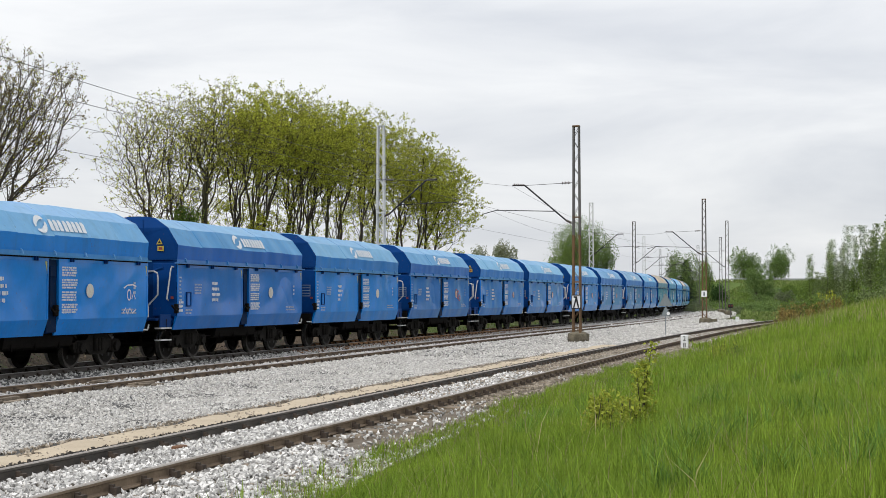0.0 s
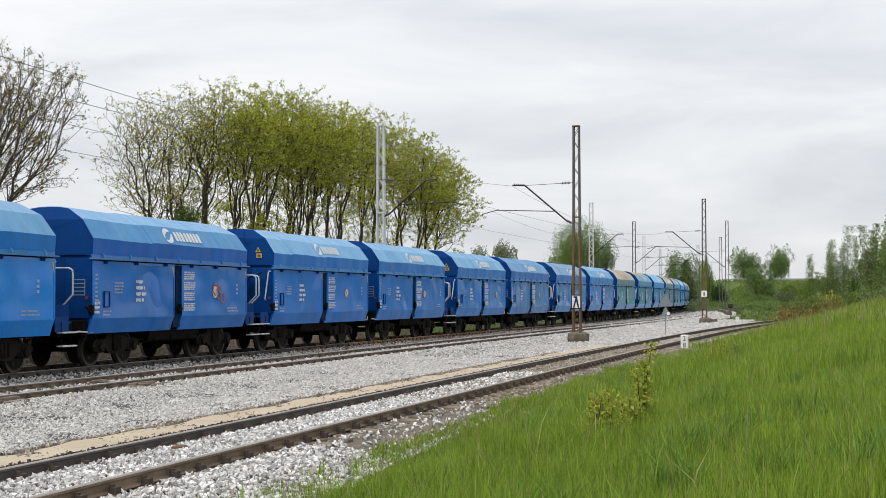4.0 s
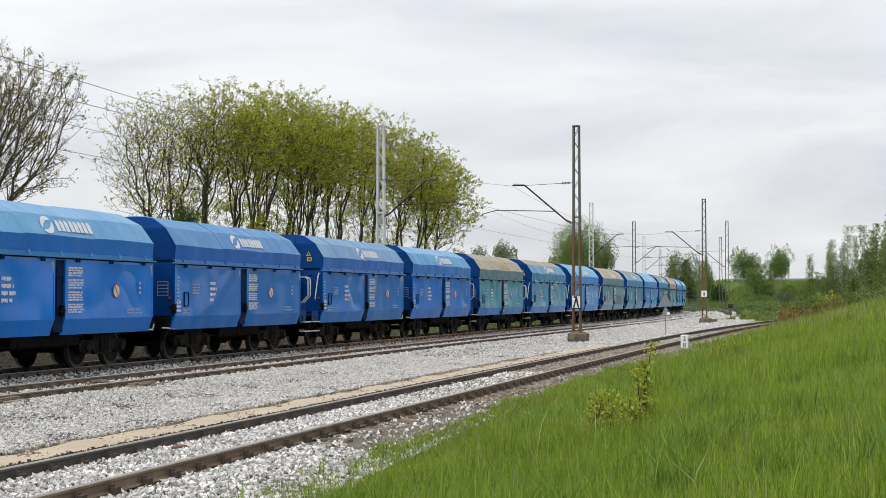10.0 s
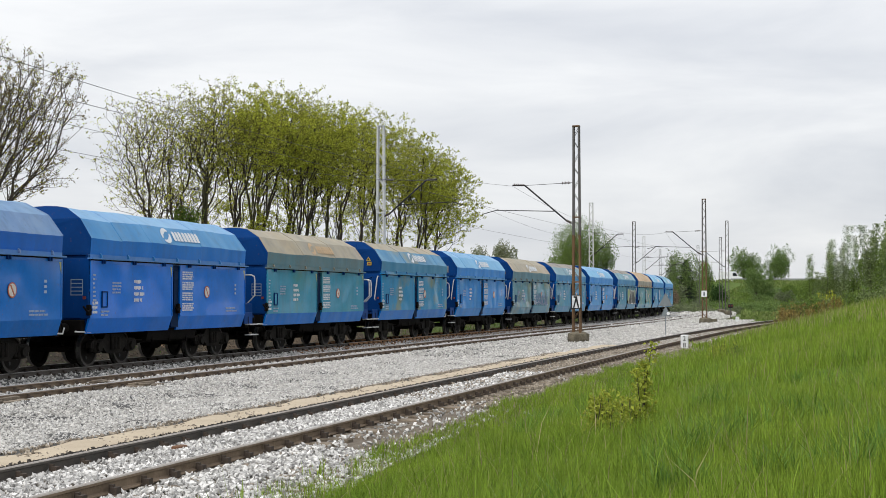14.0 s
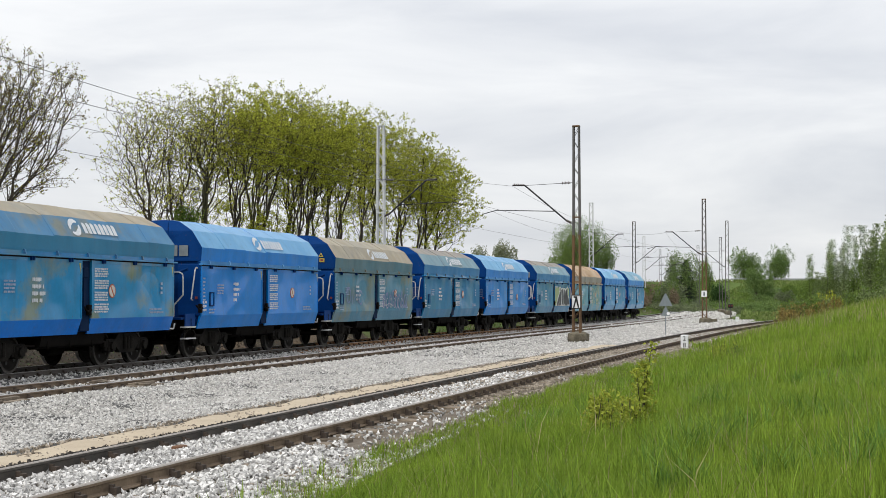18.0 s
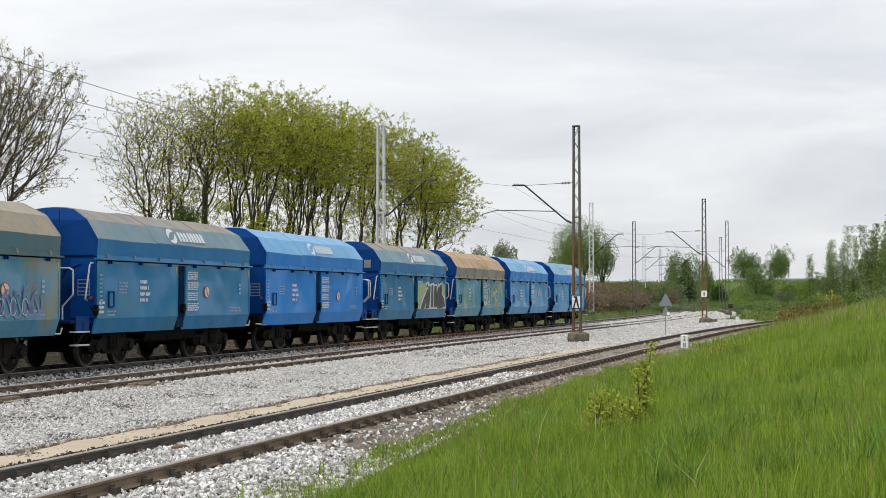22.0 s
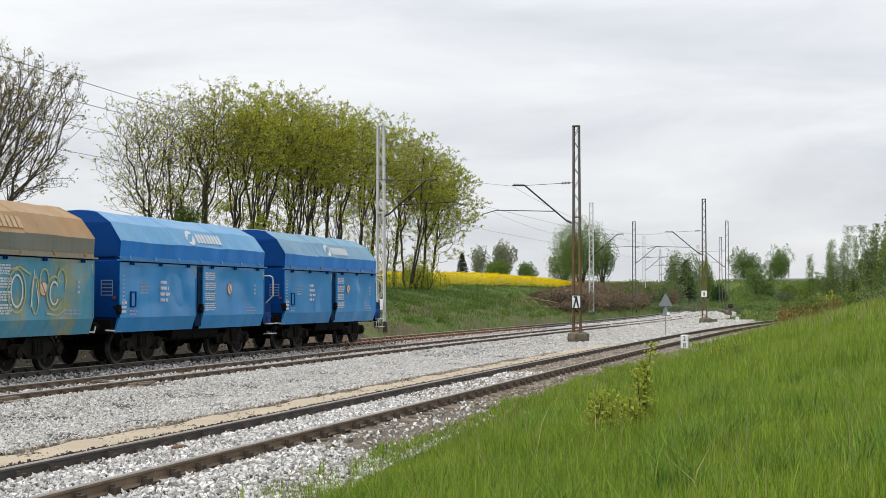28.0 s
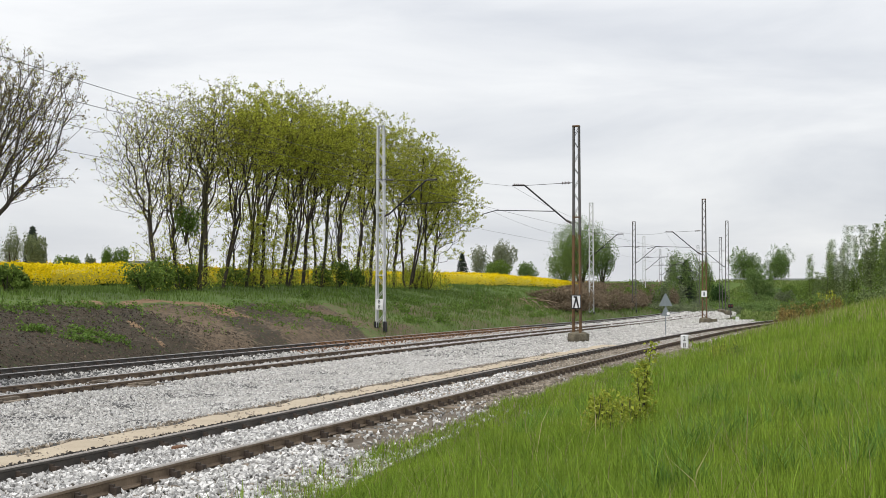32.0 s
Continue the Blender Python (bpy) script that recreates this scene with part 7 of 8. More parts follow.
# bushes on the embankment below the road
rs = random.Random(5)
for k in range(120):
    c, dist = rs.uniform(1050 if k % 3 == 0 else 1165, 1200 if k % 3 == 0 else 1440), rs.uniform(190, 300)
    x, y = at_slope(sl(c), dist)
    room = EYE + 18 * dist / 2477 - zat(x, y)
    if room < 0.7:
        continue
    shrub_thing("bush", "low green bush on the road embankment", "bush", "bushes on the embankment", x, y, rs.uniform(2, 4.5), min(rs.uniform(0.9, 2.4), room), (LEAF_FAR, LEAF_MID, LEAF_FAR, LEAF_GREY)[k % 4], leaf=0.26, n=750, seed=400 + k, lobes=7)

# saplings in the near grass
for k, (c, dist, half, yt, mat) in enumerate(((1126, 18.6, 9, 606, LEAF_YELLOW), (1140, 18.8, 6, 640, LEAF_YELLOW), (1085, 18.0, 42, 668, LEAF_YELLOW), (1058, 17.8, 30, 680, LEAF_YELLOW), (1105, 18.4, 30, 690, LEAF_YELLOW), (1280, 40, 26, 592, LEAF_YELLOW), (1300, 41, 20, 600, LEAF_MID))):
    x, y = at_slope(sl(c), dist)
    h = EYE + (528 - yt) * dist / 2477 - zat(x, y)
    shrub_thing("sapling", "thin yellow-green sapling in the grass", "sapling", "saplings", x, y, half * dist / 2477, max(h, 0.4), mat, leaf=0.062, n=430 if half > 15 else 300, seed=450 + k, upright=7 if half > 15 else 2, loose=0.8 if half > 15 else 0.35)


# ---- rapeseed field ----
def rapeseed():
    rng = np.random.default_rng(11)
    n = 190000
    s = 15 + 250 * rng.random(n) ** 1.35
    back = rng.random(n) ** 2.4 * 55
    x, y, _ = along(MAIN, s, 0)
    h = along(MAIN, s)[2]
    off = np.interp(s, [15, 37, 45, 108, 116, 122, 145, 260], [-15.6, -15.6, -20.5, -20.5, -19.5, -16.6, -15.0, -16.0]) - back - 0.5 * np.sin(s * 0.7)
    X, Y = x + off * np.cos(h), y - off * np.sin(h)
    g = ground_height(X, Y)
    hz = rng.random(n)
    z = g + 1.16 + 0.10 * bumps(X, Y, 1.5) + 0.05 * bumps(X, Y, 0.4) - 0.34 * hz ** 2 + 0.12 * (rng.random(n) < 0.06)
    low = rng.random(n) < np.where(back < 2.0, 0.5, 0.03)
    z = np.where(low, g + rng.random(n) * 0.95, z)
    yellow = rng.random(n) < np.clip((z - g - 0.12) / 0.5, 0.02, 0.99)
    me = leaf_mesh("rapeseed_field", np.stack([X, Y, z], 1), rng.uniform(0.07, 0.17, n) * (1 + back / 40), [RAPE, RAPE_GREEN], rng, face_mat=np.where(yellow, 0, 1))
    return tagged(new("rapeseed_field", me), "rapeseed field in bright yellow bloom behind the bank", "rapeseed field", kind="stuff")


rapeseed()


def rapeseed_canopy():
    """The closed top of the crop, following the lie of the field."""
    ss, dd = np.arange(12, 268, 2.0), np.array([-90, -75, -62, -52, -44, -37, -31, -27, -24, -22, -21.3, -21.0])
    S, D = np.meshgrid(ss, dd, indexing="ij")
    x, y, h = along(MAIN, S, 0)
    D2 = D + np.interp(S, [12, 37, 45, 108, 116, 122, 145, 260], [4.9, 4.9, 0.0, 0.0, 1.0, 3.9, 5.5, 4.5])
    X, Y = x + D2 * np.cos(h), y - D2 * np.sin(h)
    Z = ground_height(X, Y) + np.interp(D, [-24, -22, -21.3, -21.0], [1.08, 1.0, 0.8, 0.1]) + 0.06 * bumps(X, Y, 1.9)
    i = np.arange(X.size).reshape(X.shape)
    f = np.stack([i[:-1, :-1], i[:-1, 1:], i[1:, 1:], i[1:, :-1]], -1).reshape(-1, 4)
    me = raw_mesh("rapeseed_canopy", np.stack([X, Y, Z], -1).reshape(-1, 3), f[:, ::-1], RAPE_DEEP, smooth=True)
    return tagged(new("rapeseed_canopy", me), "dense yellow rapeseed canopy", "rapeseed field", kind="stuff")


rapeseed_canopy()


# ---- grass ----
def blades(name, X, Y, rng, height, width, mats, lean=0.45, share=None, sink=0.03, label="", category="grass"):
    """Bent, tapered blades: five corners, three triangles each."""
    n = len(X)
    z = turf_height(X, Y) - sink
    a = rng.uniform(0, 2 * math.pi, n)
    hgt = height * rng.uniform(0.5, 1.25, n)
    ln = hgt * lean * rng.random(n)
    b = a + rng.normal(0, 0.6, n) + math.pi / 2
    w = width * rng.uniform(0.6, 1.3, n) / 2
    base = np.stack([X, Y, z], 1)
    side = np.stack([np.cos(a) * w, np.sin(a) * w, np.zeros(n)], 1)
    bend = np.stack([np.cos(b) * ln, np.sin(b) * ln, np.zeros(n)], 1)
    up = np.zeros((n, 3))
    up[:, 2] = hgt
    mid = base + up * 0.55 + bend * 0.32
    tip = base + up * 0.97 + bend
    v = np.stack([base - side, base + side, mid + side * 0.8, mid - side * 0.8, tip], 1).reshape(-1, 3)
    i = np.arange(n * 5).reshape(n, 5)
    f = np.concatenate([i[:, [0, 1, 2]], i[:, [0, 2, 3]], i[:, [3, 2, 4]]], 1).reshape(-1, 3)
    fm = None if share is None else np.repeat((rng.random(n) < share).astype(int), 3)
    me = raw_mesh(name, v, f, mats, fm)
    return tagged(new(name, me), label, category, kind="stuff")


def meadow():
    rng = np.random.default_rng(21)
    for name, y0, y1, n, hgt, wid in (("meadow_grass", 7.5, 24, 165000, 0.27, 0.0060), ("meadow_grass", 24, 55, 95000, 0.34, 0.012), ("meadow_grass", 55, 135, 60000, 0.44, 0.030)):
        Y = y0 + (y1 - y0) * rng.random(n * 3) ** 0.8
        X = -4 + (0.335 * Y + 5.5) * rng.random(n * 3)
        # two thirds of the blades stand in tufts
        tuft = rng.integers(0, n // 14, n * 3)
        part_of = rng.random(n * 3) < 0.66
        size = 0.05 + 0.0035 * Y
        X = np.where(part_of, X[tuft] + rng.normal(0, 1, n * 3) * size, X)
        Y = np.where(part_of, Y[tuft] + rng.normal(0, 1, n * 3) * size, Y)
        tall = np.where(part_of, rng.uniform(0.75, 1.45, n // 14)[tuft], rng.uniform(0.5, 1.0, n * 3))
        s2, d2 = beside(SIDING, X, Y)
        edge = np.interp(s2, [2, 6, 11, 15, 20, 26, 45], [2.4, 2.1, 1.9, 1.82, 1.75, 1.68, 1.55]) + 0.3 * bumps(s2, d2 * 0, 1.6) + 0.2 * bumps(s2, d2, 0.5)
        keep = (d2 > edge) & (X < 0.335 * Y + 1.5) & (Y > 7.2)
        X, Y, d2, edge, tall = X[keep][:n], Y[keep][:n], d2[keep][:n], edge[keep][:n], tall[keep][:n]
        blades(name, X, Y, rng, hgt * tall * np.clip(0.45 + (d2 - edge) * 0.28, 0.4, 1.0) * (1 + 0.3 * bumps(X, Y, 1.3, 5.0)), wid, [GRASS, GRASS_DRY], lean=0.6, share=0.03, label="tall green meadow grass on the slope", category="meadow grass")


meadow()


def rank_weeds():
    """Darker broad-bladed clumps in the meadow."""
    rng = np.random.default_rng(27)
    for c, dist, r, n in ((1205, 14.6, 0.30, 220), (1235, 15.0, 0.30, 200), (1310, 16.0, 0.34, 240), (1290, 15.4, 0.25, 160), (1510, 11.4, 0.35, 200), (1545, 11.8, 0.3, 160), (1375, 11.2, 0.2, 160), (1330, 20.0, 0.35, 260), (1500, 24.0, 0.4, 260), (1250, 19.0, 0.3, 240)) + tuple((rng.uniform(900, 1560), rng.uniform(10.5, 34), rng.uniform(0.12, 0.4), int(rng.uniform(60, 200))) for _ in range(46)):
        x, y = at_slope(sl(c), dist)
        if beside(SIDING, [x], [y])[1][0] < 2.6:
            continue
        a, q = rng.uniform(0, 2 * math.pi, n), np.sqrt(rng.random(n)) * r
        blades("weed_clump", x + np.cos(a) * q, y + np.sin(a) * q, rng, 0.38, 0.015, [WEED, GRASS], lean=0.9, share=0.3, label="clump of darker broad-bladed weeds in the meadow", category="weeds")


def embankment_grass():
    rng = np.random.default_rng(28)
    n = 60000
    Y = rng.uniform(125, 318, n)
    X = Y * rng.uniform(sl(1120), sl(1480), n)
    s, d = beside(MAIN, X, Y)
    s2, d2 = beside(SIDING, X, Y)
    keep = ((d > 9) | (d < -4)) & ((np.abs(d2) > 2.2) | (Y > 140))
    X, Y = X[keep], Y[keep]
    blades("embankment_grass", X, Y, rng, 0.60 * (1 + 0.5 * bumps(X, Y, 9.0)), 0.20, [SLOPE_GRASS, BANK_PALE], lean=0.8, share=0.45, label="rough grass on the road embankment", category="grass")
    n = 6000
    Y = rng.uniform(60, 112, n)
    X = Y * rng.uniform(0.20, 0.325, n)
    s2, d2 = beside(SIDING, X, Y)
    keep = d2 > 2.4
    blades("seed_stalks", X[keep], Y[keep], rng, 0.72, 0.022, [GRASS_DRY, GRASS], lean=0.7, share=0.55, label="tall pale seed stalks along the top of the slope", category="grass")
    n = 5000
    Y = rng.uniform(9, 45, n)
    X = rng.uniform(-3, 15, n)
    s2, d2 = beside(SIDING, X, Y)
    keep = (d2 > 2.6) & (X < 0.335 * Y + 1.0) & (rng.random(n) < 0.5)
    blades("seed_stalks", X[keep], Y[keep], rng, 0.62, 0.008, [GRASS_DRY, GRASS], lean=0.8, share=0.5, label="tall pale seed stalks in the meadow", category="grass")


def bank_grass():
    rng = np.random.default_rng(22)
    n = 105000
    s, d = 8 + 182 * rng.random(n) ** 1.25, -2.2 - 18.5 * rng.random(n)
    top = np.interp(s, [-30, 30, 56], [-10.6, -10.2, -9.6])
    tuft = bumps(s, d, 1.4, 3.0)
    patch = np.zeros(len(s), bool)
    for ps, pd, rs_, rd in ((50.5, -8.2, 2.4, 0.5), (47, -7.4, 1.4, 0.5)):
        patch |= ((s - ps) / rs_) ** 2 + ((d - pd) / rd) ** 2 < 1 + 0.6 * tuft
    keep = (d < top + 0.25 * tuft) | (s > 48.3 - 1.4 * (d + 3) + 0.8 * tuft) | patch
    s, d = s[keep], d[keep]
    x, y, h = along(MAIN, s, 0)
    X, Y = x + d * np.cos(h), y - d * np.sin(h)
    blades("bank_grass", X, Y, rng, 0.27 * (1 + 0.55 * bumps(X, Y, 2.5)), 0.030, [BANK_GRASS, BANK_PALE], lean=0.9, share=0.35, label="dark green grass on the railway bank", category="grass")
    # darker leafy growth and a few pale dead stalks on the green slope
    n, m = 9000, 46
    cs, cd, cr = rng.uniform(56, 118, m), rng.uniform(-11.5, -3.2, m), rng.uniform(0.35, 1.1, m)
    k = rng.integers(0, m, n)
    x, y, h = along(MAIN, cs[k] + rng.normal(0, 0.9, n) * cr[k], 0)
    off = cd[k] + rng.normal(0, 0.28, n) * cr[k]
    X, Y = x + off * np.cos(h), y - off * np.sin(h)
    z = ground_height(X, Y) + 0.05 + 0.38 * rng.random(n) ** 1.4
    me = leaf_mesh("weed_patch", np.stack([X, Y, z], 1), rng.uniform(0.08, 0.17, n), [BANK_GRASS, WEED, BANK_PALE], rng, slim=0.6, face_mat=rng.integers(0, 3, n))
    tagged(new("weed_patch", me), "darker leafy weeds on the green railway bank", "weeds", kind="stuff")
    n = 420
    x, y, h = along(MAIN, rng.normal(96, 5.0, n), 0)
    off = rng.normal(-7.5, 1.2, n)
    blades("dead_stalks", x + off * np.cos(h), y - off * np.sin(h), rng, 0.75, 0.020, [GRASS_DRY, BANK_PALE], lean=0.5, share=0.4, label="pale dead stalks standing on the railway bank", category="grass")
    # leafy weed patches on the bare soil
    centre = np.array([(20.4, -5.2, 0.5, 0.5), (20.9, -4.5, 0.45, 0.6), (21.2, -3.8, 0.5, 0.5), (22.6, -4.6, 0.4, 0.7), (23.0, -3.8, 0.4, 0.6), (26, -8.9, 3.0, 0.35), (29.5, -8.6, 2.0, 0.4), (31.8, -8.2, 1.0, 0.5), (24.5, -8.2, 1.6, 0.5), (44.5, -8.6, 3.0, 0.7), (46, -7.4, 2.6, 1.0), (48.5, -8.0, 2.4, 1.0), (46.5, -6.2, 2.4, 0.9), (51.5, -8.6, 2.4, 0.5), (48.5, -5.6, 1.6, 0.8), (44.0, -6.8, 1.6, 0.9), (46.5, -4.4, 0.9, 0.9)])
    n = 9500
    k = rng.integers(0, len(centre), n)
    s = centre[k, 0] + rng.normal(0, 0.55, n) * centre[k, 2]
    d = centre[k, 1] + rng.normal(0, 0.55, n) * centre[k, 3]
    n2 = 3200                                        # single tufts anywhere on the slope
    ts, td = np.concatenate([rng.uniform(10, 36, n2 // 20), rng.uniform(34, 50, n2 // 20)]), rng.uniform(-8.8, -3.0, n2 // 10)
    s = np.concatenate([s, np.repeat(ts, 10) + rng.normal(0, 0.10, n2)])
    d = np.concatenate([d, np.repeat(td, 10) + rng.normal(0, 0.10, n2)])
    x, y, h = along(MAIN, s, 0)
    X, Y = x + d * np.cos(h), y - d * np.sin(h)
    keep = bumps(X, Y, 0.45, 2.0) > -0.05
    X, Y = X[keep], Y[keep]
    z = ground_height(X, Y) + 0.02 + 0.20 * rng.random(len(X)) ** 1.6
    me = leaf_mesh("weed_patch", np.stack([X, Y, z], 1), rng.uniform(0.05, 0.14, len(X)), [BANK_GRASS, BANK_PALE, WEED], rng, slim=0.7, face_mat=rng.integers(0, 3, len(X)))
    tagged(new("weed_patch", me), "low leafy weeds on the bare soil of the cutting", "weeds", kind="stuff")
    # weeds at the edge of the ballast and between the siding rails
    n = 2600
    s = np.concatenate([rng.uniform(-6, 22, n), rng.uniform(20, 110, n // 2)])
    d = np.concatenate([rng.uniform(1.9, 2.7, n), rng.normal(-1.6, 0.25, n // 2)])
    keep = bumps(s, d, 0.7, 9.0) > 0.1
    s, d = s[keep], d[keep]
    x, y, h = along(SIDING, s, 0)
    X, Y = x + d * np.cos(h), y - d * np.sin(h)
    n = 26000
    s3 = rng.uniform(2, 32, n)
    d3 = np.interp(s3, [2, 6, 11, 15, 20, 26], [2.45, 2.15, 1.9, 1.78, 1.68, 1.6]) + 0.25 * bumps(s3, s3 * 0, 1.1, 3.0) + 1.5 * rng.random(n) ** 1.4 + 0.08
    x, y, h = along(SIDING, s3, 0)
    blades("verge_grass", x + d3 * np.cos(h), y - d3 * np.sin(h), rng, 0.20, 0.009, [GRASS, GRASS_DRY], lean=0.8, share=0.06, label="short grass creeping over the edge of the ballast", category="grass")
    blades("weeds", X, Y, rng, 0.20, 0.014, [GRASS, GRASS_DRY], share=0.15, sink=0.0, label="sparse weeds among the ballast stones", category="weeds")


SLOPE_GRASS = material("embankment_grass_blades", (0.235, 0.28, 0.092), 0.6, second=(0.15, 0.195, 0.06), scale=0.08, fine=1.0, island=0.3, bump=0.0, coords="World", trans=0.3)
BANK_PALE = material("pale_bank_grass_blades", (0.172, 0.245, 0.060), 0.6, second=(0.108, 0.172, 0.042), scale=0.12, fine=1.5, island=0.3, bump=0.0, coords="World", trans=0.3)
BANK_GRASS = material("bank_grass_blades", (0.150, 0.222, 0.048), 0.6, second=(0.085, 0.145, 0.033), scale=0.3, fine=2.5, island=0.35, bump=0.0, coords="World", trans=0.3)
WEED = material("rank_weed_blades", (0.205, 0.325, 0.060), 0.5, second=(0.11, 0.215, 0.042), scale=2, fine=6, island=0.3, bump=0.0, coords="World", trans=0.35)
bank_grass()
rank_weeds()
embankment_grass()


def soil_surface(s, o):
    x, y, h = along(MAIN, s, 0)
    return ground_height(x + o * np.cos(h), y - o * np.sin(h))


# ---- loose ballast stones ----
def stones(name, line, s0, s1, o0, o1, n, size, surface, mat, seed, label):
    """Angular crushed stones lying on the bed, each a small broken block."""
    rng = np.random.default_rng(seed)
    s, o = rng.uniform(s0, s1, n), rng.uniform(o0, o1, n)
    clear = np.min([np.abs(o - r) for r in ((-0.75, 0.75) if line is SIDING else (-0.75, 0.75, SECOND - 0.75, SECOND + 0.75))], axis=0) > 0.13
    if line is SIDING and o1 > 2.5:
        clear &= ~((o > np.interp(s, [2, 6, 11, 15, 20, 26], [2.75, 2.45, 2.2, 2.05, 1.95, 1.9])) & (rng.random(n) < 0.995))
    if line is SIDING and o1 > 1.5:                # bare sleeper ends on the grass side
        clear &= ~((s > 7.5) & (o > 0.80) & (o < (2.2 if mat is STONE_NEAR else 1.4)) & (rng.random(n) < (0.9 if mat is STONE_NEAR else 0.6)))
    s, o = s[clear], o[clear]
    n = len(s)
    x, y, h = along(line, s, 0)
    X, Y = x + o * np.cos(h), y - o * np.sin(h)
    sz = size * rng.uniform(0.55, 1.35, n)
    z = (surface(s, o) if surface is soil_surface else surface(o)) + sz * rng.uniform(-0.1, 0.35, n)
    # a six-cornered chip with knocked-off faces
    corner = np.array([(-1, 0, 0), (1, 0, 0), (0, -1, 0), (0, 1, 0), (0, 0, -1), (0, 0, 1)], float) * 0.62
    v = corner[None] * rng.uniform(0.7, 1.25, (n, 6, 1)) + rng.uniform(-0.2, 0.2, (n, 6, 3))
    v *= (sz[:, None] * np.stack([rng.uniform(0.9, 1.35, n), rng.uniform(0.75, 1.1, n), rng.uniform(0.6, 0.9, n)], 1))[:, None, :]
    q = rng.normal(size=(n, 4))
    q[:, 0] += 0.8
    q /= np.linalg.norm(q, axis=1, keepdims=True)
    w_, a, b, c = q.T
    M = np.stack([1 - 2 * (b * b + c * c), 2 * (a * b - c * w_), 2 * (a * c + b * w_), 2 * (a * b + c * w_), 1 - 2 * (a * a + c * c), 2 * (b * c - a * w_), 2 * (a * c - b * w_), 2 * (b * c + a * w_), 1 - 2 * (a * a + b * b)], 1).reshape(n, 3, 3)
    v = np.einsum("nij,nkj->nki", M, v) + np.stack([X, Y, z], 1)[:, None, :]
    tris = np.array([(5, 1, 3), (5, 3, 0), (5, 0, 2), (5, 2, 1), (4, 3, 1), (4, 0, 3), (4, 2, 0), (4, 1, 2)])
    f = (np.arange(n)[:, None, None] * 6 + tris[None]).reshape(-1, 3)
    me = raw_mesh(name, v.reshape(-1, 3), f, mat)
    return tagged(new(name, me), label, "soil" if mat in (CLOD, CLOD_PALE) else "ballast", kind="stuff")


CLOD_PALE = material("clay_clod", (0.145, 0.106, 0.068), 0.95, second=(0.215, 0.158, 0.104), scale=0.3, fine=12, island=0.45, bump=0.4, coords="World")
CLOD = material("soil_clod", (0.028, 0.023, 0.018), 0.95, second=(0.15, 0.118, 0.085), scale=0.3, fine=12, island=0.7, bump=0.4, coords="World")


def siding_surface(o):
    return np.interp(o, [-1.9, -1.2, -0.85, -0.6, 0.6, 0.85, 1.3, 2.0, 3.2], [-0.5, -0.165, -0.165, -0.135, -0.135, -0.165, -0.165, -0.24, -0.45])


stones("ballast_stones", SIDING, -7, 16, -1.35, 3.1, 44000, 0.050, siding_surface, STONE_NEAR, 31, "loose pale crushed stones round the siding")
stones("ballast_stones", SIDING, -4, 16, 1.7, 2.6, 2200, 0.038, lambda o: siding_surface(o) + 0.010, STONE_OLD, 44, "dusty brown chips at the edge of the grass")
stones("ballast_stones", SIDING, 16, 26, -0.7, 0.7, 2400, 0.056, siding_surface, STONE_NEAR, 38, "loose pale crushed stones between the siding rails")
stones("ballast_stones", SIDING, 15, 48, -1.2, 2.1, 13000, 0.058, lambda o: siding_surface(o) - 0.012, STONE_OLD, 47, "dusty brown rubble between the siding rails and beside them")
stones("ballast_stones", SIDING, 16, 100, -1.3, 2.0, 20000, 0.060, lambda o: siding_surface(o) - 0.042, STONE_OLD, 32, "dusty brown-grey crushed stones along the siding")
stones("ballast_stones", SIDING, 24, 75, -1.2, 1.4, 6500, 0.055, lambda o: siding_surface(o) - 0.035, STONE, 45, "pale stones scattered between the siding sleepers")
stones("ballast_stones", MAIN, -8, 26, 5.1, 9.7, 68000, 0.044, ballast_profile, STONE, 33, "fresh pale crushed stones beside the main track")
stones("ballast_stones", MAIN, 26, 75, 1.1, 10.3, 38000, 0.068, ballast_profile, STONE, 34, "fresh pale crushed stones beside the main track")
stones("ballast_stones", MAIN, 75, 112, 1.0, 11.5, 11000, 0.12, ballast_profile, STONE, 39, "fresh pale crushed stones beside the far main track")
stones("ballast_stones", MAIN, 112, 190, 1.0, 8.0, 7000, 0.17, ballast_profile, STONE, 48, "pale ballast far along the main tracks")
stones("ballast_stones", MAIN, 27, 70, -1.9, 1.6, 8500, 0.07, ballast_profile, STONE_RUST, 41, "rust-stained crushed stones in the main track")
# oily stones, dark and spread wide to stand for the train's shade too
stones("ballast_stones", MAIN, -6, 30, -2.9, 1.3, 9500, 0.064, ballast_profile, STONE_GREASY_SHADE, 43, "oily stones in the main track, darkened for shade under the train")
stones("ballast_stones", MAIN, -6, 26, 1.0, 5.2, 10000, 0.064, ballast_profile, STONE, 35, "pale crushed stones between the main tracks")


stones("ballast_stones", SIDING, -6, 40, -2.75, -1.05, 5200, 0.045, lambda o: np.interp(o, [-2.75, -2.3, -1.4, -1.05], [-0.21, -0.155, -0.155, -0.23]), STONE_OLD, 37, "scattered dusty stones along the sand strip")
stones("ballast_stones", SIDING, 42, 112, -3.6, -1.3, 7000, 0.10, lambda o: np.full(np.shape(o), -0.245), STONE, 40, "pale crushed stones between the main tracks and the siding")
stones("cinder_grit", SIDING, -6, 46, -1.42, -0.98, 13000, 0.042, lambda o: np.full(np.shape(o), -0.135), CINDER, 42, "dark cinder grit along the siding rail")
stones("soil_clods", MAIN, 34, 52, -9.0, -2.7, 2500, 0.04, soil_surface, CLOD_PALE, 46, "pale crumbs of clay on the cutting")
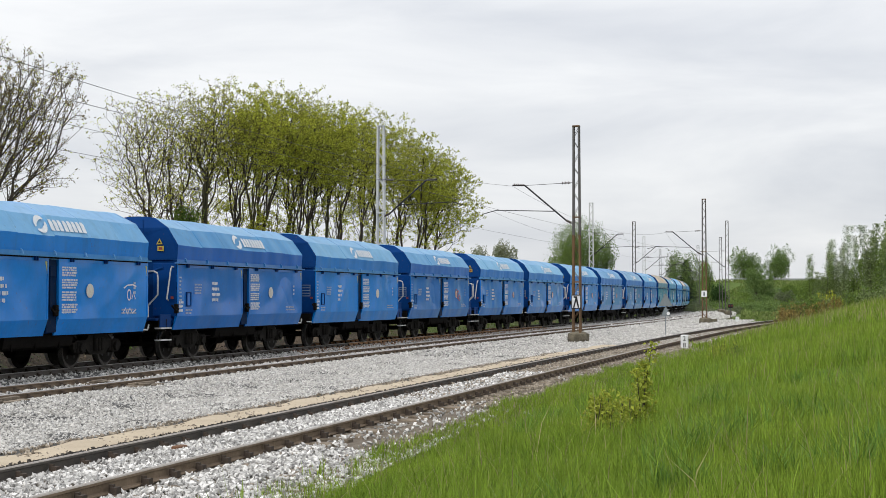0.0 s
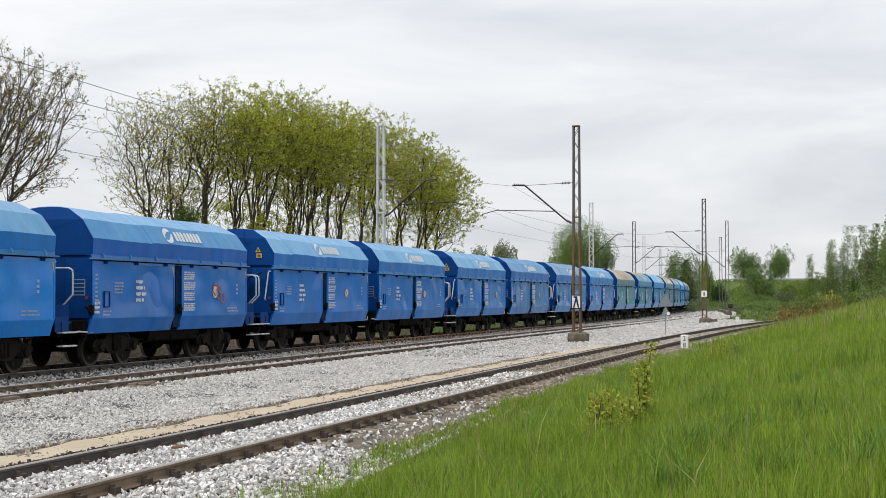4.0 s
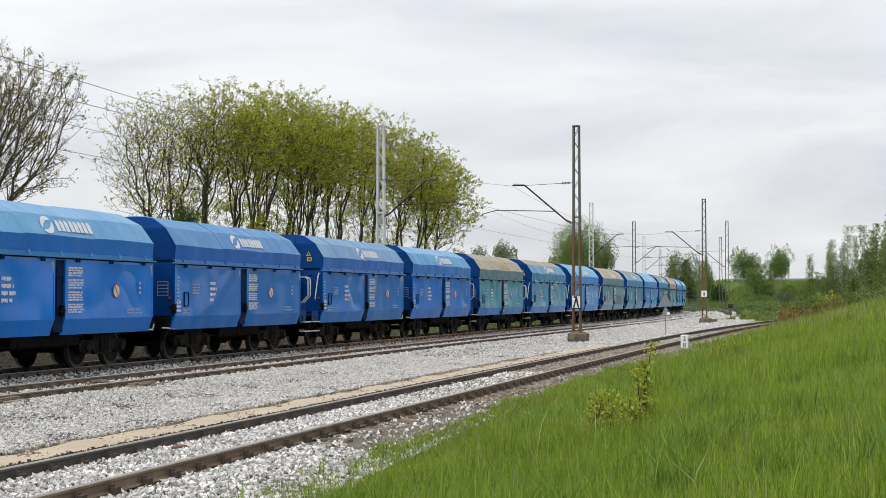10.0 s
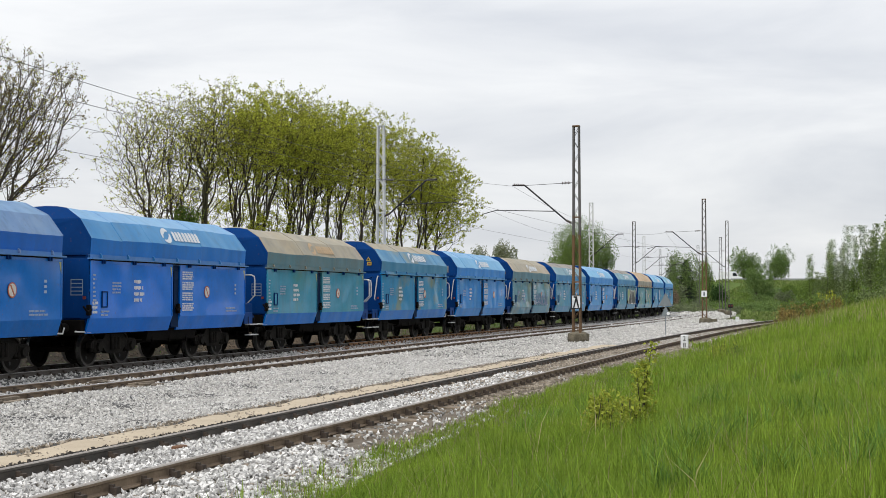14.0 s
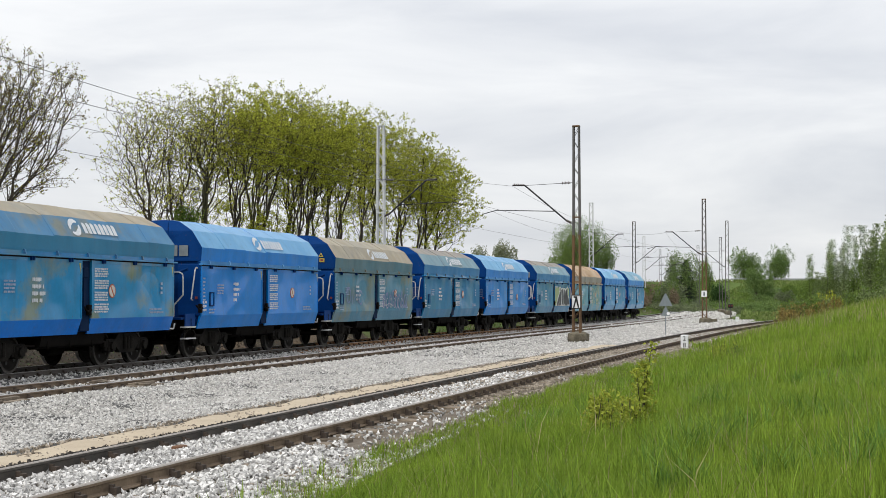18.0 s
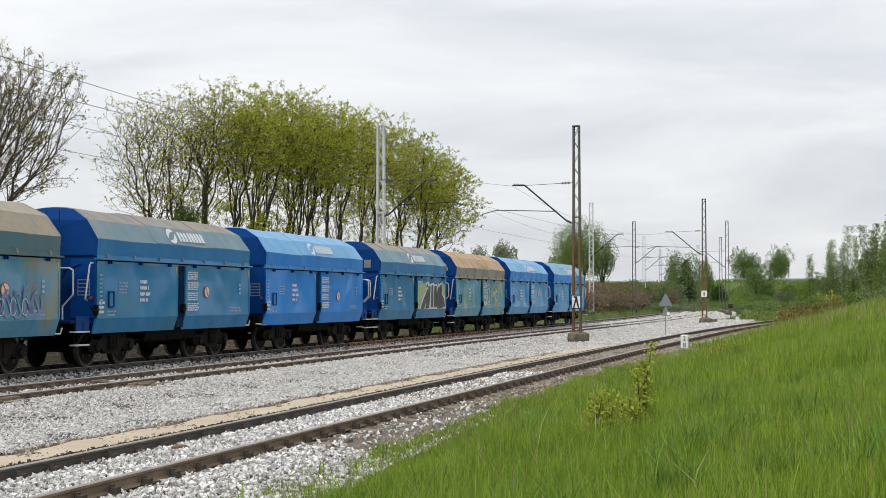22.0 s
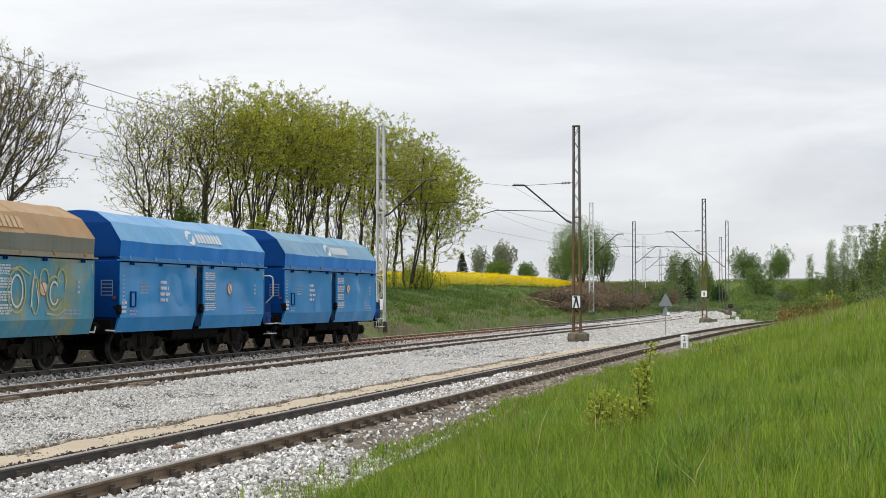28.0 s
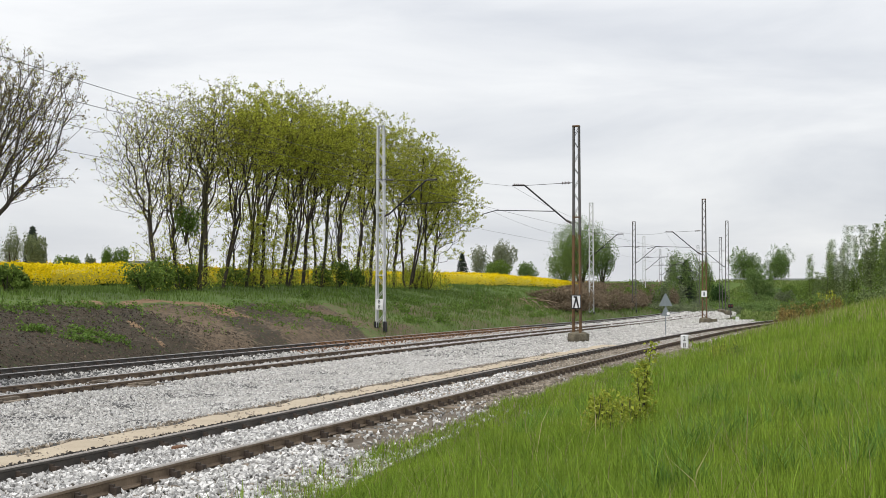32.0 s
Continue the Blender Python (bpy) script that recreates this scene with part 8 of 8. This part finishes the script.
stones("soil_clods", MAIN, 2, 33, -9.2, -2.7, 15000, 0.05, soil_surface, CLOD, 36, "dark crumbling clods of bare soil on the cutting")


# ---- road on the embankment, and what passes on it ----
ROAD_Y, ROAD_Z = 345.0, 5.85
b = bmesh.new()
add_prism(b, [(ROAD_Y - 5.5, ROAD_Z - 1.2), (ROAD_Y + 5.5, ROAD_Z - 1.2), (ROAD_Y + 4.2, ROAD_Z), (ROAD_Y - 4.2, ROAD_Z)], -60, 260)
tagged(part("road", b, ASPHALT), "grey asphalt road on the embankment", "road", kind="structure")
guard = thing("guard_rail", "grey steel guard rail along the embankment road", "guard rail", at=pose(0, ROAD_Y - 4.6, ROAD_Z))
part("beam", box(70, 200, -0.04, 0.04, 0.45, 0.75, bevel=0.02), STEEL, guard)
for k in range(33):
    part("post", box(70 + k * 4 - 0.05, 70 + k * 4 + 0.05, 0.04, 0.12, -0.4, 0.7), STEEL, guard)


def vehicle(name, label, category, length, height, nose, hood, paint_, bonnet=0.5):
    """Side outline drawn out to its width; drives towards +x."""
    v = thing(name, label, category)
    hw = 0.95
    out_ = [(-length / 2, 0.35), (length / 2, 0.35), (length / 2, bonnet * height), (length / 2 - nose * 0.55, bonnet * height + 0.12), (length / 2 - nose, height * 0.97), (length / 2 - nose - 0.4, height), (-length / 2 + hood * 0.6, height), (-length / 2, height * (0.96 if hood < 0.3 else 0.55))]
    b = bmesh.new()
    add_prism(b, out_, -hw, hw, axis="y")
    bmesh.ops.bevel(b, geom=b.edges[:], offset=0.06, segments=2, affect="EDGES")
    part("body", b, paint_, v)
    b = bmesh.new()
    x0 = length / 2 - nose
    add_prism(b, [(x0 - 0.85, bonnet * height + 0.2), (x0 + nose * 0.25, bonnet * height + 0.2), (x0 - 0.12, height * 0.9), (x0 - 0.85, height * 0.9)], -hw - 0.012, hw + 0.012, axis="y")
    part("side_window", b, GLASS, v)
    if hood > 0.3:
        b = bmesh.new()
        add_prism(b, [(-length / 2 + hood * 0.9, bonnet * height + 0.2), (x0 - 1.0, bonnet * height + 0.2), (x0 - 1.0, height * 0.9), (-length / 2 + hood * 1.1, height * 0.9)], -hw - 0.012, hw + 0.012, axis="y")
        part("rear_window", b, GLASS, v)
    for x in (-length / 2 + 0.9, length / 2 - 0.9):
        for y in (-hw + 0.1, hw - 0.1):
            b = bmesh.new()
            add_disc(b, (x, y, 0.34), (0, 1, 0), 0.34, 0.24, sides=16)
            wheel = part("wheel", b, RUBBER, v)
            b = bmesh.new()
            add_disc(b, (x, y + math.copysign(0.125, y), 0.34), (0, 1, 0), 0.2, 0.02, sides=12)
            part("rim", b, STEEL, wheel)
    return v


van = vehicle("delivery_van", "white delivery van driving along the embankment road", "van", 5.6, 2.45, 1.5, 0.1, VAN_WHITE, bonnet=0.48)
car = vehicle("car", "pale car driving along the embankment road", "car", 4.3, 1.5, 1.35, 0.9, CAR_PALE, bonnet=0.52)
road_at = lambda c: sl(c) * (ROAD_Y - 1.5)
TRAFFIC = [(van, [(0.0, pose(road_at(1292 - 61 * 14.0), ROAD_Y - 1.5, ROAD_Z)), (16.0, pose(road_at(1292 + 61 * 2.0), ROAD_Y - 1.5, ROAD_Z)), (32.0, pose(road_at(1292 + 61 * 18.0), ROAD_Y - 1.5, ROAD_Z))]),
           (car, [(0.0, pose(road_at(1312 - 75 * 29.0), ROAD_Y + 1.6, ROAD_Z)), (16.0, pose(road_at(1312 - 75 * 13.0), ROAD_Y + 1.6, ROAD_Z)), (32.0, pose(road_at(1312 + 75 * 3.0), ROAD_Y + 1.6, ROAD_Z))])]

# farmhouse beyond the field
x, y = at_slope(sl(242), 300)
house = thing("farmhouse", "low farmhouse with a grey roof beyond the field", "house", at=pose(x, y, zat(x, y)))
zr = EYE + (528 - 462) * 300 / 2477 - zat(x, y)
part("wall", box(-6, 6, -4, 4, -0.5, zr - 2.0), HOUSE_WALL, house)
b = bmesh.new()
add_prism(b, [(-4.6, zr - 2.1), (4.6, zr - 2.1), (0.0, zr)], -6.5, 6.5)
part("roof", b, HOUSE_ROOF, house)


# ---- what moves ----
def motions():
    for n, w in enumerate(WAGONS):
        rows = []
        for t in np.arange(0, 32.01, 1.0):
            s = run(t) + (13 - n) * PITCH
            a, b = along(MAIN, s - PIVOT), along(MAIN, s + PIVOT)
            ax, ay, bx, by = float(a[0]), float(a[1]), float(b[0]), float(b[1])
            rows.append((float(t), pose((ax + bx) / 2, (ay + by) / 2, 0, 0, 0, math.degrees(math.atan2(by - ay, bx - ax)))))
        walk(w, rows)
    # wheels roll on a tread of 0.46 m, towards -x
    times = [k / 30 for k in range(0, 961, 3)]
    rolled = [(t, -math.degrees((RUN_S[0] - run(t)) / 0.46)) for t in times]
    for ws, q in WHEELSETS:
        walk(ws, [(t, pose(q, 0, 0.46, 0, a, 0)) for t, a in rolled])
    for v, rows in TRAFFIC:
        walk(v, rows)


motions()
